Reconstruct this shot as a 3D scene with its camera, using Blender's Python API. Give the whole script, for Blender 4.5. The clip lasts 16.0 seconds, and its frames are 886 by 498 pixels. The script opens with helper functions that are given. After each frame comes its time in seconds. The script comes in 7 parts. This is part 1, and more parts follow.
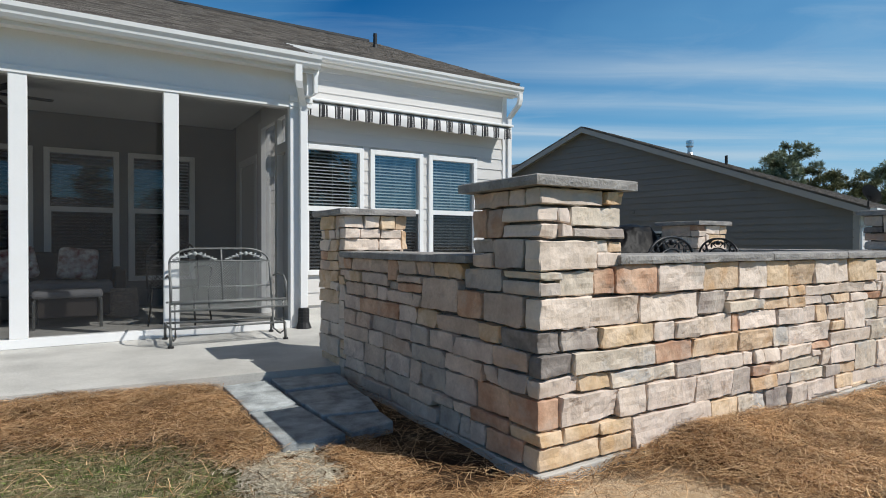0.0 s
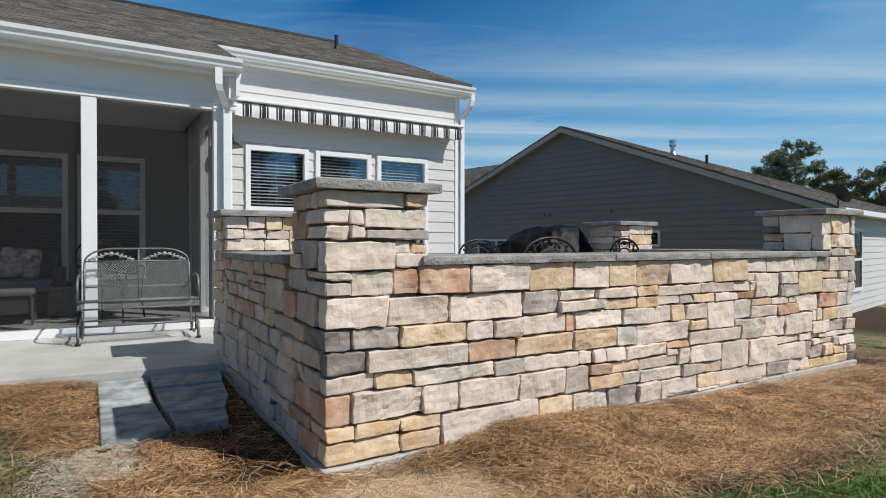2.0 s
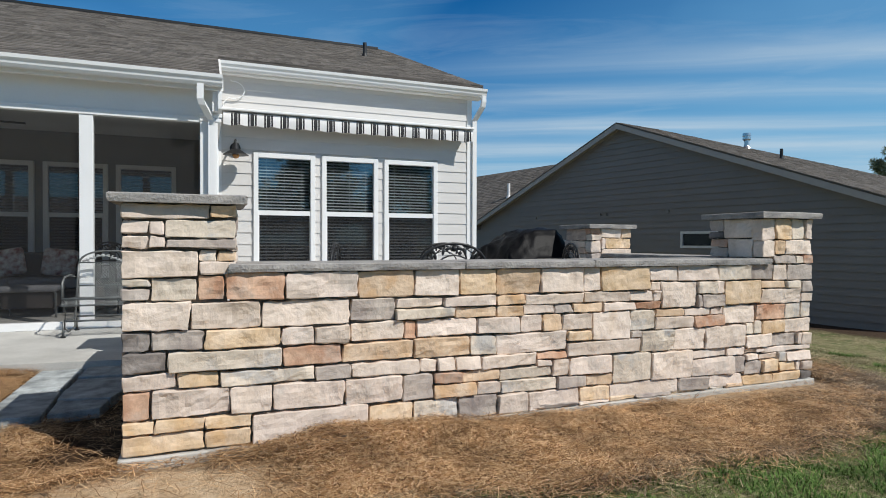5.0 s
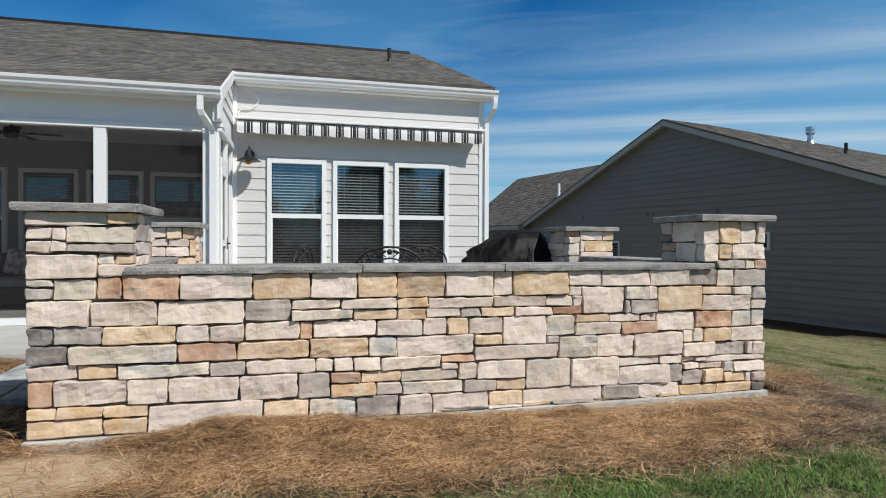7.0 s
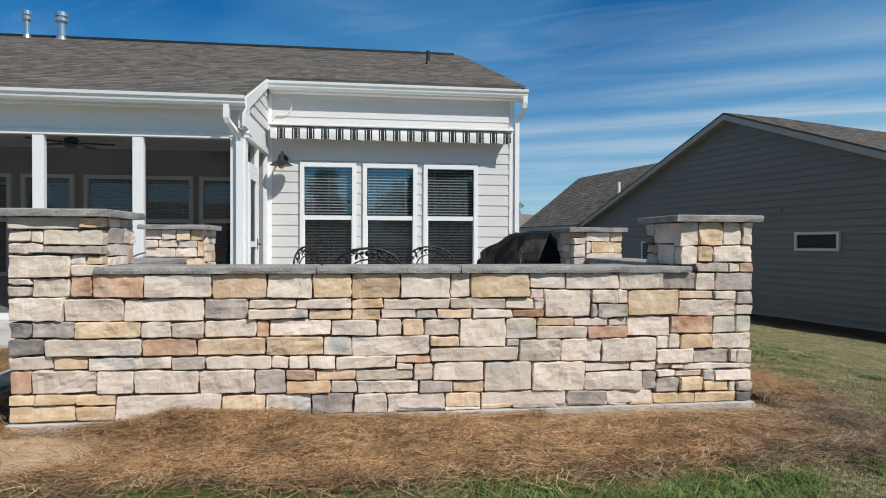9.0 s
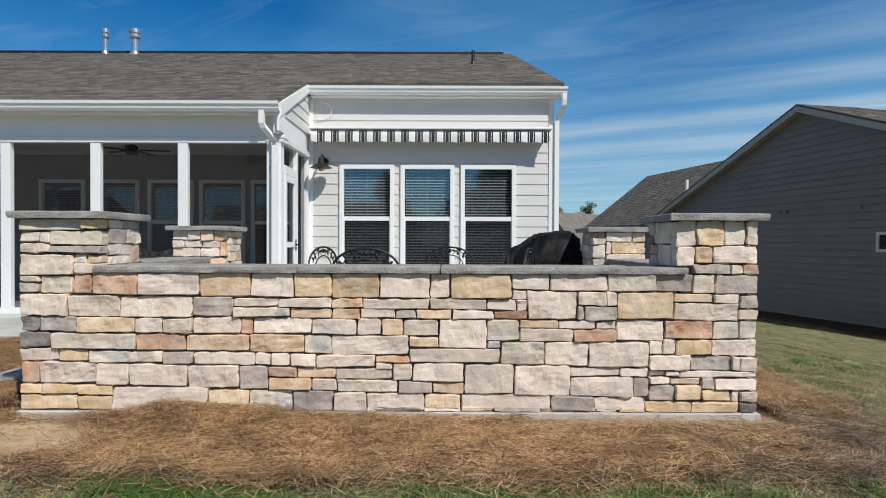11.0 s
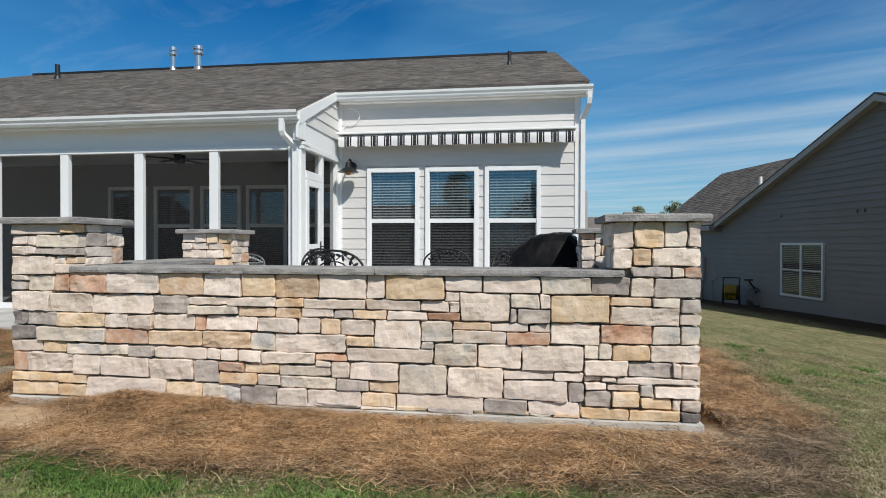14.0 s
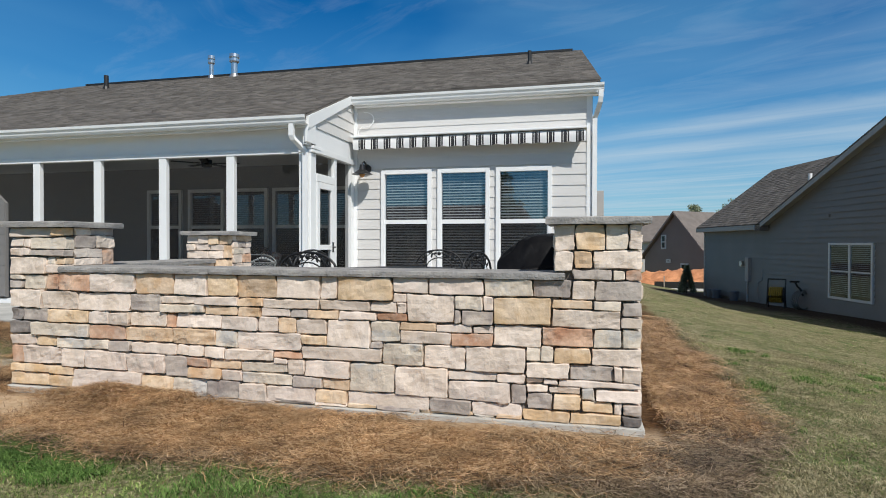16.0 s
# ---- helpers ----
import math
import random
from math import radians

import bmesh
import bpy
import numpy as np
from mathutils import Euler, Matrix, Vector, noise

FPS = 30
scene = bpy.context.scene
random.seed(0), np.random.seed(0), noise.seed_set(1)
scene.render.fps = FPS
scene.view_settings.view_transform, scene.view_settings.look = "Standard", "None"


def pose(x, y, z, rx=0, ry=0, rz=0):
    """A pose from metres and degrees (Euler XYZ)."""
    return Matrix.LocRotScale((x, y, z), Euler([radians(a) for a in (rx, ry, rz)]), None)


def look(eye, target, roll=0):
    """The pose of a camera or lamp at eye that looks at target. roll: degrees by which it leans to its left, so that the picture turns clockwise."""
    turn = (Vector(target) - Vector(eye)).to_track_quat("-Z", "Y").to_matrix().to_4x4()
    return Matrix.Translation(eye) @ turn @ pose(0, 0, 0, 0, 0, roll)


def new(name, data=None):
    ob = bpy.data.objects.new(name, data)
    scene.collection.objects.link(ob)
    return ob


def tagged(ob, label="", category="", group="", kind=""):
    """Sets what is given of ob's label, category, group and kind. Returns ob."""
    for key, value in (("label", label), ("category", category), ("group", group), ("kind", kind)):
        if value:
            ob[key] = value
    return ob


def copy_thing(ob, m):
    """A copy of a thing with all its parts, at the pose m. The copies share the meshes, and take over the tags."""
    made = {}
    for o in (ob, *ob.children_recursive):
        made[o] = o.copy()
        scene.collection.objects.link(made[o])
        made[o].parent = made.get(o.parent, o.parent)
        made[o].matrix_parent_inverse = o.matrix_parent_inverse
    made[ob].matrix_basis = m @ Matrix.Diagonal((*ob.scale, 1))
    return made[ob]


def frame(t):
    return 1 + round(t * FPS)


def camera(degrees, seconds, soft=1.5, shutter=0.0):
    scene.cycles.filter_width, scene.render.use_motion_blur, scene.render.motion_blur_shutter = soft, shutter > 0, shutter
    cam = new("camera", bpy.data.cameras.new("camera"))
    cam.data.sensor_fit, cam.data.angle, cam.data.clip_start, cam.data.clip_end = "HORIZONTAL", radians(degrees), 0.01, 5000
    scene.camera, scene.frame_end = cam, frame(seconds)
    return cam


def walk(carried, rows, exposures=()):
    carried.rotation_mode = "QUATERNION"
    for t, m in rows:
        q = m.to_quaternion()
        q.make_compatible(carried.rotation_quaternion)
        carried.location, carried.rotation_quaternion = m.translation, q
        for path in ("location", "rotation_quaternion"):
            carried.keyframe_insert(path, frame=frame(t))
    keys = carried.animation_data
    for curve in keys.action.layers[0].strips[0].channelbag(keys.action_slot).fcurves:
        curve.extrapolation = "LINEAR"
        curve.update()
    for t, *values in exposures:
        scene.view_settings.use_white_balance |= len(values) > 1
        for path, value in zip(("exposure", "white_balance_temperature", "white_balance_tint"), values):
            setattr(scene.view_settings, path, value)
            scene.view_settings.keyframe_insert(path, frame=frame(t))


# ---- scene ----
cam = camera(74.3, 16.0, soft=1.0)
PATH = [
    (0, (-0.091, -0.04, 1.032), (0.976, 1.652, 1.016), -0.0),
    (0.5, (0.102, -0.169, 1.038), (1.166, 1.525, 1.021), -0.1),
    (1, (0.303, -0.331, 1.039), (1.362, 1.365, 1.021), -0.0),
    (1.5, (0.519, -0.481, 1.036), (1.572, 1.22, 1.019), -0.0),
    (2, (0.709, -0.621, 1.04), (1.747, 1.089, 1.022), -0.0),
    (2.5, (0.927, -0.738, 1.038), (1.944, 0.984, 1.018), -0.0),
    (3, (1.128, -0.867, 1.041), (2.095, 0.884, 1.022), 0.1),
    (3.5, (1.325, -0.99, 1.053), (2.236, 0.79, 1.034), 0.1),
    (6, (2.504, -1.551, 1.111), (3.125, 0.35, 1.089), 0.2),
    (6.5, (2.746, -1.653, 1.115), (3.307, 0.267, 1.094), 0.2),
    (7, (3.014, -1.749, 1.122), (3.512, 0.188, 1.1), 0.2),
    (7.5, (3.274, -1.826, 1.134), (3.71, 0.126, 1.111), 0.2),
    (8, (3.469, -1.88, 1.12), (3.844, 0.085, 1.098), 0.1),
    (8.5, (3.627, -1.91, 1.127), (3.94, 0.065, 1.104), 0.1),
    (9, (3.767, -1.926, 1.138), (4.015, 0.059, 1.115), 0.2),
    (9.5, (3.921, -1.929, 1.124), (4.102, 0.062, 1.102), 0.2),
    (10, (4.078, -1.931, 1.134), (4.191, 0.065, 1.112), 0.2),
    (12.5, (4.855, -1.94, 1.137), (4.71, 0.055, 1.118), 0.2),
    (13, (5.02, -1.926, 1.143), (4.83, 0.065, 1.125), 0.2),
    (13.5, (5.182, -1.934, 1.144), (4.946, 0.052, 1.126), 0.2),
    (14, (5.36, -1.929, 1.143), (5.077, 0.051, 1.126), 0.1),
    (14.5, (5.55, -1.883, 1.143), (5.221, 0.089, 1.126), 0.1),
    (15, (5.723, -1.86, 1.143), (5.349, 0.104, 1.126), 0.1),
    (15.5, (5.892, -1.872, 1.145), (5.475, 0.084, 1.127), 0.1),
    (16, (6.068, -1.882, 1.164), (5.607, 0.064, 1.145), 0.1),
]
walk(cam, [(t, look(eye, target, roll)) for t, eye, target, roll in PATH])

# ---- sky, sun ----
SUN = Vector((0.58, -0.74, 1.0)).normalized()      # towards the sun
world = bpy.data.worlds.new("sky")
scene.world = world
world.use_nodes = True
wn, wl = world.node_tree.nodes, world.node_tree.links
wn.clear()
w_out = wn.new("ShaderNodeOutputWorld")
w_bg = wn.new("ShaderNodeBackground")
w_sky = wn.new("ShaderNodeTexSky")
w_sky.sky_type, w_sky.sun_disc = "NISHITA", False
w_sky.sun_elevation = math.asin(SUN.z)
w_sky.sun_rotation = math.atan2(SUN.x, SUN.y)
w_sky.air_density, w_sky.dust_density, w_sky.ozone_density = 1.0, 0.3, 3.0
w_bg.inputs["Strength"].default_value = 0.083
# thin cirrus in parallel bands, on a level sheet far overhead: a runs along them, b across
w_co = wn.new("ShaderNodeTexCoord")
w_sep = wn.new("ShaderNodeSeparateXYZ")
wl.new(w_co.outputs["Generated"], w_sep.inputs[0])


def w_math(op, a, b=0.0, c=None, clamp=False):
    m = wn.new("ShaderNodeMath")
    m.operation, m.use_clamp = op, clamp
    for k, v in enumerate((a, b, c)):
        if v is None:
            continue
        if isinstance(v, float):
            m.inputs[k].default_value = v
        else:
            wl.new(v, m.inputs[k])
    return m.outputs[0]


def w_noise(a, b, z, detail, rough=0.55, distort=0.0):
    v, t = wn.new("ShaderNodeCombineXYZ"), wn.new("ShaderNodeTexNoise")
    wl.new(a, v.inputs[0]), wl.new(b, v.inputs[1])
    v.inputs[2].default_value = z
    t.inputs["Scale"].default_value, t.inputs["Detail"].default_value, t.inputs["Roughness"].default_value, t.inputs["Distortion"].default_value = 1.0, detail, rough, distort
    wl.new(v.outputs[0], t.inputs["Vector"])
    return t.outputs["Fac"]


def w_range(v, a, b, lo=0.0, hi=1.0):
    r = wn.new("ShaderNodeMapRange")
    for key, q in (("From Min", a), ("From Max", b), ("To Min", lo), ("To Max", hi)):
        r.inputs[key].default_value = q
    wl.new(v, r.inputs["Value"])
    return r.outputs[0]


w_z = w_math("MAXIMUM", w_sep.outputs["Z"], 0.045)
w_px, w_py = w_math("DIVIDE", w_sep.outputs["X"], w_z), w_math("DIVIDE", w_sep.outputs["Y"], w_z)
w_a = w_math("SUBTRACT", w_math("MULTIPLY", w_px, 0.875), w_math("MULTIPLY", w_py, 0.485))
w_b = w_math("ADD", w_math("MULTIPLY", w_px, 0.485), w_math("MULTIPLY", w_py, 0.875))
w_warp = w_noise(w_math("MULTIPLY", w_a, 0.16), w_math("MULTIPLY", w_b, 0.30), 5.2, 3.0)
w_b2 = w_math("MULTIPLY_ADD", w_warp, 0.9, w_math("SUBTRACT", w_b, 0.45))
w_bands = wn.new("ShaderNodeValToRGB")
w_bands.color_ramp.interpolation = "EASE"
w_els = w_bands.color_ramp.elements
w_els[0].position, w_els[0].color = 0.10, (0.05, 0.05, 0.05, 1)
w_els[1].position, w_els[1].color = 1.0, (0.62, 0.62, 0.62, 1)
for at, g in ((0.275, 0.10), (0.33, 0.62), (0.375, 0.14), (0.415, 0.62), (0.465, 0.10), (0.535, 0.85), (0.575, 0.30), (0.63, 0.80), (0.70, 0.40), (0.80, 0.65)):
    e = w_els.new(at)
    e.color = (g, g, g, 1)
wl.new(w_math("MULTIPLY", w_b2, 0.1), w_bands.inputs[0])
w_fine = w_noise(w_math("MULTIPLY", w_a, 0.18), w_math("MULTIPLY", w_b2, 1.5), 1.7, 7.0, 0.6, 0.3)
w_along = w_noise(w_math("MULTIPLY", w_a, 0.28), w_math("MULTIPLY", w_b, 0.5), 8.8, 4.0, 0.5)
w_east = w_range(w_math("MULTIPLY_ADD", w_a, 0.35, w_math("MULTIPLY", w_b, 0.5)), 1.3, 2.15, 0.15, 1.0)      # the high bands thin out to the west
w_streak = w_math("MULTIPLY", w_math("MULTIPLY", w_bands.outputs[0], w_east), w_math("MULTIPLY", w_range(w_fine, 0.32, 0.58, 0.35, 1.0), w_range(w_along, 0.30, 0.55, 0.5, 1.0)))
w_wisp = w_math("MULTIPLY", w_range(w_noise(w_math("MULTIPLY", w_a, 0.9), w_math("MULTIPLY", w_b, 2.2), 4.1, 8.0, 0.62, 0.8), 0.50, 0.80), 0.22)
w_cloud = w_math("MULTIPLY", w_math("ADD", w_streak, w_wisp, clamp=True), 0.76)
w_rx = wn.new("ShaderNodeMapRange")      # more of them towards the east
w_rx.inputs["From Min"].default_value, w_rx.inputs["From Max"].default_value = 0.35, 0.95
w_rx.inputs["To Max"].default_value = 0.10
w_n2 = wn.new("ShaderNodeTexNoise")      # broad, soft sheets of high cloud
w_n2.inputs["Scale"].default_value, w_n2.inputs["Detail"].default_value, w_n2.inputs["Distortion"].default_value = 1.1, 4.0, 0.6
w_m2 = wn.new("ShaderNodeMapping")
w_m2.inputs["Location"].default_value, w_m2.inputs["Scale"].default_value = (3.1, 0.4, 1.7), (1.2, 1.2, 3.2)
w_r5 = wn.new("ShaderNodeMapRange")
w_r5.inputs["From Min"].default_value, w_r5.inputs["From Max"].default_value, w_r5.inputs["To Max"].default_value = 0.46, 0.70, 0.22
w_h2 = wn.new("ShaderNodeMath")
w_hz = wn.new("ShaderNodeMath")      # and the haze is denser there
w_hz.operation, w_hz.inputs[1].default_value, w_hz.use_clamp = "MULTIPLY_ADD", 3.6, True
w_mix = wn.new("ShaderNodeMix")
w_mix.data_type = "RGBA"
w_mix.inputs["B"].default_value = (6.6, 7.9, 8.9, 1)
w_tone = wn.new("ShaderNodeMix")
w_tone.data_type, w_tone.blend_type = "RGBA", "MULTIPLY"
w_tone.inputs["Factor"].default_value = 1.0
w_tone.inputs["B"].default_value = (0.62, 0.93, 1.04, 1)
w_haze = wn.new("ShaderNodeMix")
w_haze.data_type = "RGBA"
w_haze.inputs["B"].default_value = (2.5, 6.0, 9.0, 1)
w_r3 = wn.new("ShaderNodeMapRange")
w_r3.inputs["From Min"].default_value, w_r3.inputs["From Max"].default_value = 0.38, 0.02
w_r3.inputs["To Max"].default_value = 0.55
w_hs = wn.new("ShaderNodeHueSaturation")
w_hs.inputs["Saturation"].default_value = 1.58
# unseen sky overhead, greyed and dimmed to tone down the blue fill light
w_zenith = wn.new("ShaderNodeMix")
w_zenith.data_type = "RGBA"
w_zenith.inputs["B"].default_value = (2.3, 2.2, 2.1, 1)
w_r4 = wn.new("ShaderNodeMapRange")
w_r4.inputs["From Min"].default_value, w_r4.inputs["From Max"].default_value = 0.44, 0.75
w_r4.inputs["To Max"].default_value = 0.85
for a, b in ((w_sep.outputs["Z"], w_r4.inputs["Value"]), (w_r4.outputs[0], w_zenith.inputs["Factor"]), (w_mix.outputs["Result"], w_zenith.inputs["A"]), (w_zenith.outputs["Result"], w_bg.inputs["Color"])):
    wl.new(a, b)
for a, b in ((w_sep.outputs["X"], w_rx.inputs["Value"]),
                          (w_cloud, w_mix.inputs["Factor"]), (w_sky.outputs[0], w_hs.inputs["Color"]), (w_hs.outputs[0], w_tone.inputs["A"]), (w_tone.outputs["Result"], w_haze.inputs["A"]), (w_sep.outputs["Z"], w_r3.inputs["Value"]), (w_rx.outputs[0], w_hz.inputs[0]), (w_co.outputs["Generated"], w_m2.inputs["Vector"]), (w_m2.outputs[0], w_n2.inputs["Vector"]), (w_n2.outputs["Fac"], w_r5.inputs["Value"]), (w_r5.outputs[0], w_h2.inputs[0]), (w_r3.outputs[0], w_h2.inputs[1]), (w_h2.outputs[0], w_hz.inputs[2]), (w_hz.outputs[0], w_haze.inputs["Factor"]), (w_haze.outputs["Result"], w_mix.inputs["A"]), (w_bg.outputs[0], w_out.inputs[0])):
    wl.new(a, b)
sun = new("sun", bpy.data.lights.new("sun", "SUN"))
sun.data.energy, sun.data.angle, sun.data.color = 4.3, radians(0.53), (0.985, 0.962, 0.91)
sun.matrix_world = look(SUN * 50, (0, 0, 0))


# ---- materials ----
def mat(name, base, rough=0.7, metal=0.0, var=0.12, scale=6.0, fine=60.0, bump=0.15, dist=0.01, tint=None, per_object=0.0, per_island=0.0, spec=0.5, stretch=None):
    """A surface whose colour varies at two scales, with fine relief."""
    m = bpy.data.materials.new(name)
    m.use_nodes = True
    n, l = m.node_tree.nodes, m.node_tree.links
    b = n["Principled BSDF"]
    b.inputs["Roughness"].default_value, b.inputs["Metallic"].default_value = rough, metal
    b.inputs["Specular IOR Level"].default_value = spec
    co = n.new("ShaderNodeNewGeometry")
    vec = co.outputs["Position"]
    if stretch:
        mp = n.new("ShaderNodeMapping")
        mp.inputs["Scale"].default_value = stretch
        l.new(vec, mp.inputs["Vector"])
        vec = mp.outputs[0]
    big, small = n.new("ShaderNodeTexNoise"), n.new("ShaderNodeTexNoise")
    for t, s, d in ((big, scale, 4.0), (small, fine, 6.0)):
        t.inputs["Scale"].default_value, t.inputs["Detail"].default_value = s, d
        l.new(vec, t.inputs["Vector"])
    ramp = n.new("ShaderNodeMix")
    ramp.data_type = "RGBA"
    lo = [c * (1 - var) for c in base]
    hi = [min(1.0, c * (1 + var)) for c in (tint or base)]
    ramp.inputs["A"].default_value, ramp.inputs["B"].default_value = (*lo, 1), (*hi, 1)
    mr = n.new("ShaderNodeMapRange")
    mr.inputs["From Min"].default_value, mr.inputs["From Max"].default_value = 0.3, 0.7
    l.new(big.outputs["Fac"], mr.inputs["Value"])
    l.new(mr.outputs[0], ramp.inputs["Factor"])
    hs = n.new("ShaderNodeHueSaturation")
    v = n.new("ShaderNodeMapRange")
    v.inputs["From Min"].default_value, v.inputs["From Max"].default_value = 0.25, 0.75
    v.inputs["To Min"].default_value, v.inputs["To Max"].default_value = 1 - var * 0.8, 1 + var * 0.8
    l.new(small.outputs["Fac"], v.inputs["Value"])
    value = v.outputs[0]
    for amount, node, key in ((per_object, "ShaderNodeObjectInfo", "Random"), (per_island, "ShaderNodeNewGeometry", "Random Per Island")):
        if amount:
            src = n.new(node)
            r = n.new("ShaderNodeMapRange")
            r.inputs["To Min"].default_value, r.inputs["To Max"].default_value = 1 - amount, 1 + amount
            l.new(src.outputs[key], r.inputs["Value"])
            mu = n.new("ShaderNodeMath")
            mu.operation = "MULTIPLY"
            l.new(value, mu.inputs[0]), l.new(r.outputs[0], mu.inputs[1])
            value = mu.outputs[0]
    l.new(value, hs.inputs["Value"])
    l.new(ramp.outputs["Result"], hs.inputs["Color"])
    l.new(hs.outputs[0], b.inputs["Base Color"])
    if bump:
        bp = n.new("ShaderNodeBump")
        bp.inputs["Strength"].default_value, bp.inputs["Distance"].default_value = bump, dist
        l.new(small.outputs["Fac"], bp.inputs["Height"])
        l.new(bp.outputs[0], b.inputs["Normal"])
    return m


def stone_mat(name, base, tint, var=0.1, per_object=0.1, stain=None):
    """Split stone: the common mottling, with a rougher broken relief and darker flecks on top."""
    m = mat(name, base, 0.9, var=var, scale=7, fine=55, bump=0.16, dist=0.005, tint=tint, per_object=per_object, spec=0.3)
    n, l = m.node_tree.nodes, m.node_tree.links
    b = n["Principled BSDF"]
    geo = n.new("ShaderNodeNewGeometry")
    info = n.new("ShaderNodeObjectInfo")
    add = n.new("ShaderNodeVectorMath")
    mul = n.new("ShaderNodeMath")
    mul.operation = "MULTIPLY"
    mul.inputs[1].default_value = 40.0
    l.new(info.outputs["Random"], mul.inputs[0])
    l.new(geo.outputs["Position"], add.inputs[0]), l.new(mul.outputs[0], add.inputs[1])
    rough = n.new("ShaderNodeTexNoise")
    rough.inputs["Scale"].default_value, rough.inputs["Detail"].default_value, rough.inputs["Roughness"].default_value = 7.0, 6.0, 0.50
    rough.inputs["Distortion"].default_value = 0.3
    l.new(add.outputs[0], rough.inputs["Vector"])
    bp = n.new("ShaderNodeBump")
    bp.inputs["Strength"].default_value, bp.inputs["Distance"].default_value = 0.75, 0.035
    l.new(rough.outputs["Fac"], bp.inputs["Height"])
    old = b.inputs["Normal"].links[0].from_node
    l.new(bp.outputs[0], old.inputs["Normal"])
    # stains in the hollows of the rough face, patchy
    col = b.inputs["Base Color"].links[0].from_socket
    blot = n.new("ShaderNodeTexNoise")
    blot.inputs["Scale"].default_value, blot.inputs["Detail"].default_value, blot.inputs["Roughness"].default_value = 5.0, 8.0, 0.62
    l.new(add.outputs[0], blot.inputs["Vector"])
    mr = n.new("ShaderNodeMapRange")
    mr.inputs["From Min"].default_value, mr.inputs["From Max"].default_value = 0.53, 0.62
    mr.inputs["To Max"].default_value = 0.55
    l.new(blot.outputs["Fac"], mr.inputs["Value"])
    mx = n.new("ShaderNodeMix")
    mx.data_type = "RGBA"
    mx.inputs["B"].default_value = (*(stain or (base[0] * 0.62, base[1] * 0.6, base[2] * 0.62)), 1)
    l.new(mr.outputs[0], mx.inputs["Factor"]), l.new(col, mx.inputs["A"]), l.new(mx.outputs["Result"], b.inputs["Base Color"])
    return m


STONE = {
    "c": stone_mat("stone_cream", (0.735, 0.605, 0.492), (0.735, 0.625, 0.535), 0.08, stain=(0.63, 0.50, 0.38)),
    "p": stone_mat("stone_pale", (0.715, 0.588, 0.485), (0.705, 0.595, 0.515), 0.08, stain=(0.57, 0.51, 0.45)),
    # shaded versions of cream and pale: warm bounced shade put into the colour
    "m": stone_mat("stone_cream_shaded", (0.60, 0.475, 0.40), (0.66, 0.54, 0.455), 0.1, 0.12, stain=(0.47, 0.36, 0.30)),
    "w": stone_mat("stone_pale_shaded", (0.58, 0.44, 0.35), (0.64, 0.50, 0.40), 0.12, 0.14, stain=(0.50, 0.34, 0.25)),
    "t": stone_mat("stone_tan", (0.60, 0.41, 0.25), (0.68, 0.53, 0.39), 0.1, 0.1, stain=(0.60, 0.36, 0.18)),
    "o": stone_mat("stone_gold", (0.67, 0.47, 0.27), (0.72, 0.57, 0.42), 0.1, stain=(0.58, 0.36, 0.17)),
    "r": stone_mat("stone_rust", (0.48, 0.25, 0.15), (0.60, 0.41, 0.29), 0.12, 0.12, stain=(0.55, 0.44, 0.36)),
    "g": stone_mat("stone_grey", (0.40, 0.335, 0.30), (0.48, 0.42, 0.365), 0.12, 0.14, stain=(0.60, 0.50, 0.41)),
    "b": stone_mat("stone_blue_grey", (0.66, 0.57, 0.46), (0.70, 0.60, 0.49), 0.08, stain=(0.43, 0.44, 0.45)),
    "d": stone_mat("stone_dark_grey", (0.175, 0.152, 0.138), (0.30, 0.265, 0.24), 0.2, 0.12),
}
M_CAP = mat("cut_flagstone", (0.27, 0.26, 0.25), 0.85, var=0.2, scale=7, fine=70, bump=0.7, dist=0.012, tint=(0.33, 0.31, 0.29))
M_MORTAR = mat("mortar", (0.19, 0.17, 0.15), 0.95, var=0.15, scale=12, fine=90, bump=0.5)
M_CONC = mat("concrete", (0.5, 0.48, 0.44), 0.9, var=0.1, scale=3, fine=80, bump=0.3, dist=0.005)
M_SLAB = mat("broom_finished_concrete", (0.50, 0.49, 0.46), 0.7, var=0.2, scale=2.2, fine=110, bump=0.2, dist=0.003)
M_PAVER = mat("concrete_paver", (0.34, 0.365, 0.37), 0.9, var=0.42, scale=9, fine=170, bump=0.8, dist=0.006, per_object=0.12)
M_SIDING = mat("light_grey_siding", (0.63, 0.61, 0.585), 0.55, var=0.03, scale=2, fine=40, bump=0.12, dist=0.003, stretch=(1, 8, 8))
M_WHITE = mat("white_paint", (0.80, 0.80, 0.79), 0.45, var=0.02, scale=3, fine=60, bump=0.04, dist=0.002)
M_PANEL = mat("porch_panel_paint", (0.78, 0.78, 0.775), 0.5, var=0.02, scale=2, fine=60, bump=0.04, dist=0.002)
M_ROOF = mat("brown_grey_shingle", (0.122, 0.108, 0.095), 0.95, var=0.2, scale=2.5, fine=160, bump=0.8, dist=0.008, tint=(0.128, 0.115, 0.103), per_island=0.3)
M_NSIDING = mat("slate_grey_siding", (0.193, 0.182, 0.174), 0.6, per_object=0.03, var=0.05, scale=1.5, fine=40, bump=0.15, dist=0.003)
M_NTRIM = mat("grey_brown_trim", (0.36, 0.345, 0.335), 0.6, var=0.04, bump=0.05)
M_IRON = mat("black_wrought_iron", (0.02, 0.02, 0.021), 0.45, metal=0.3, var=0.2, bump=0.1)
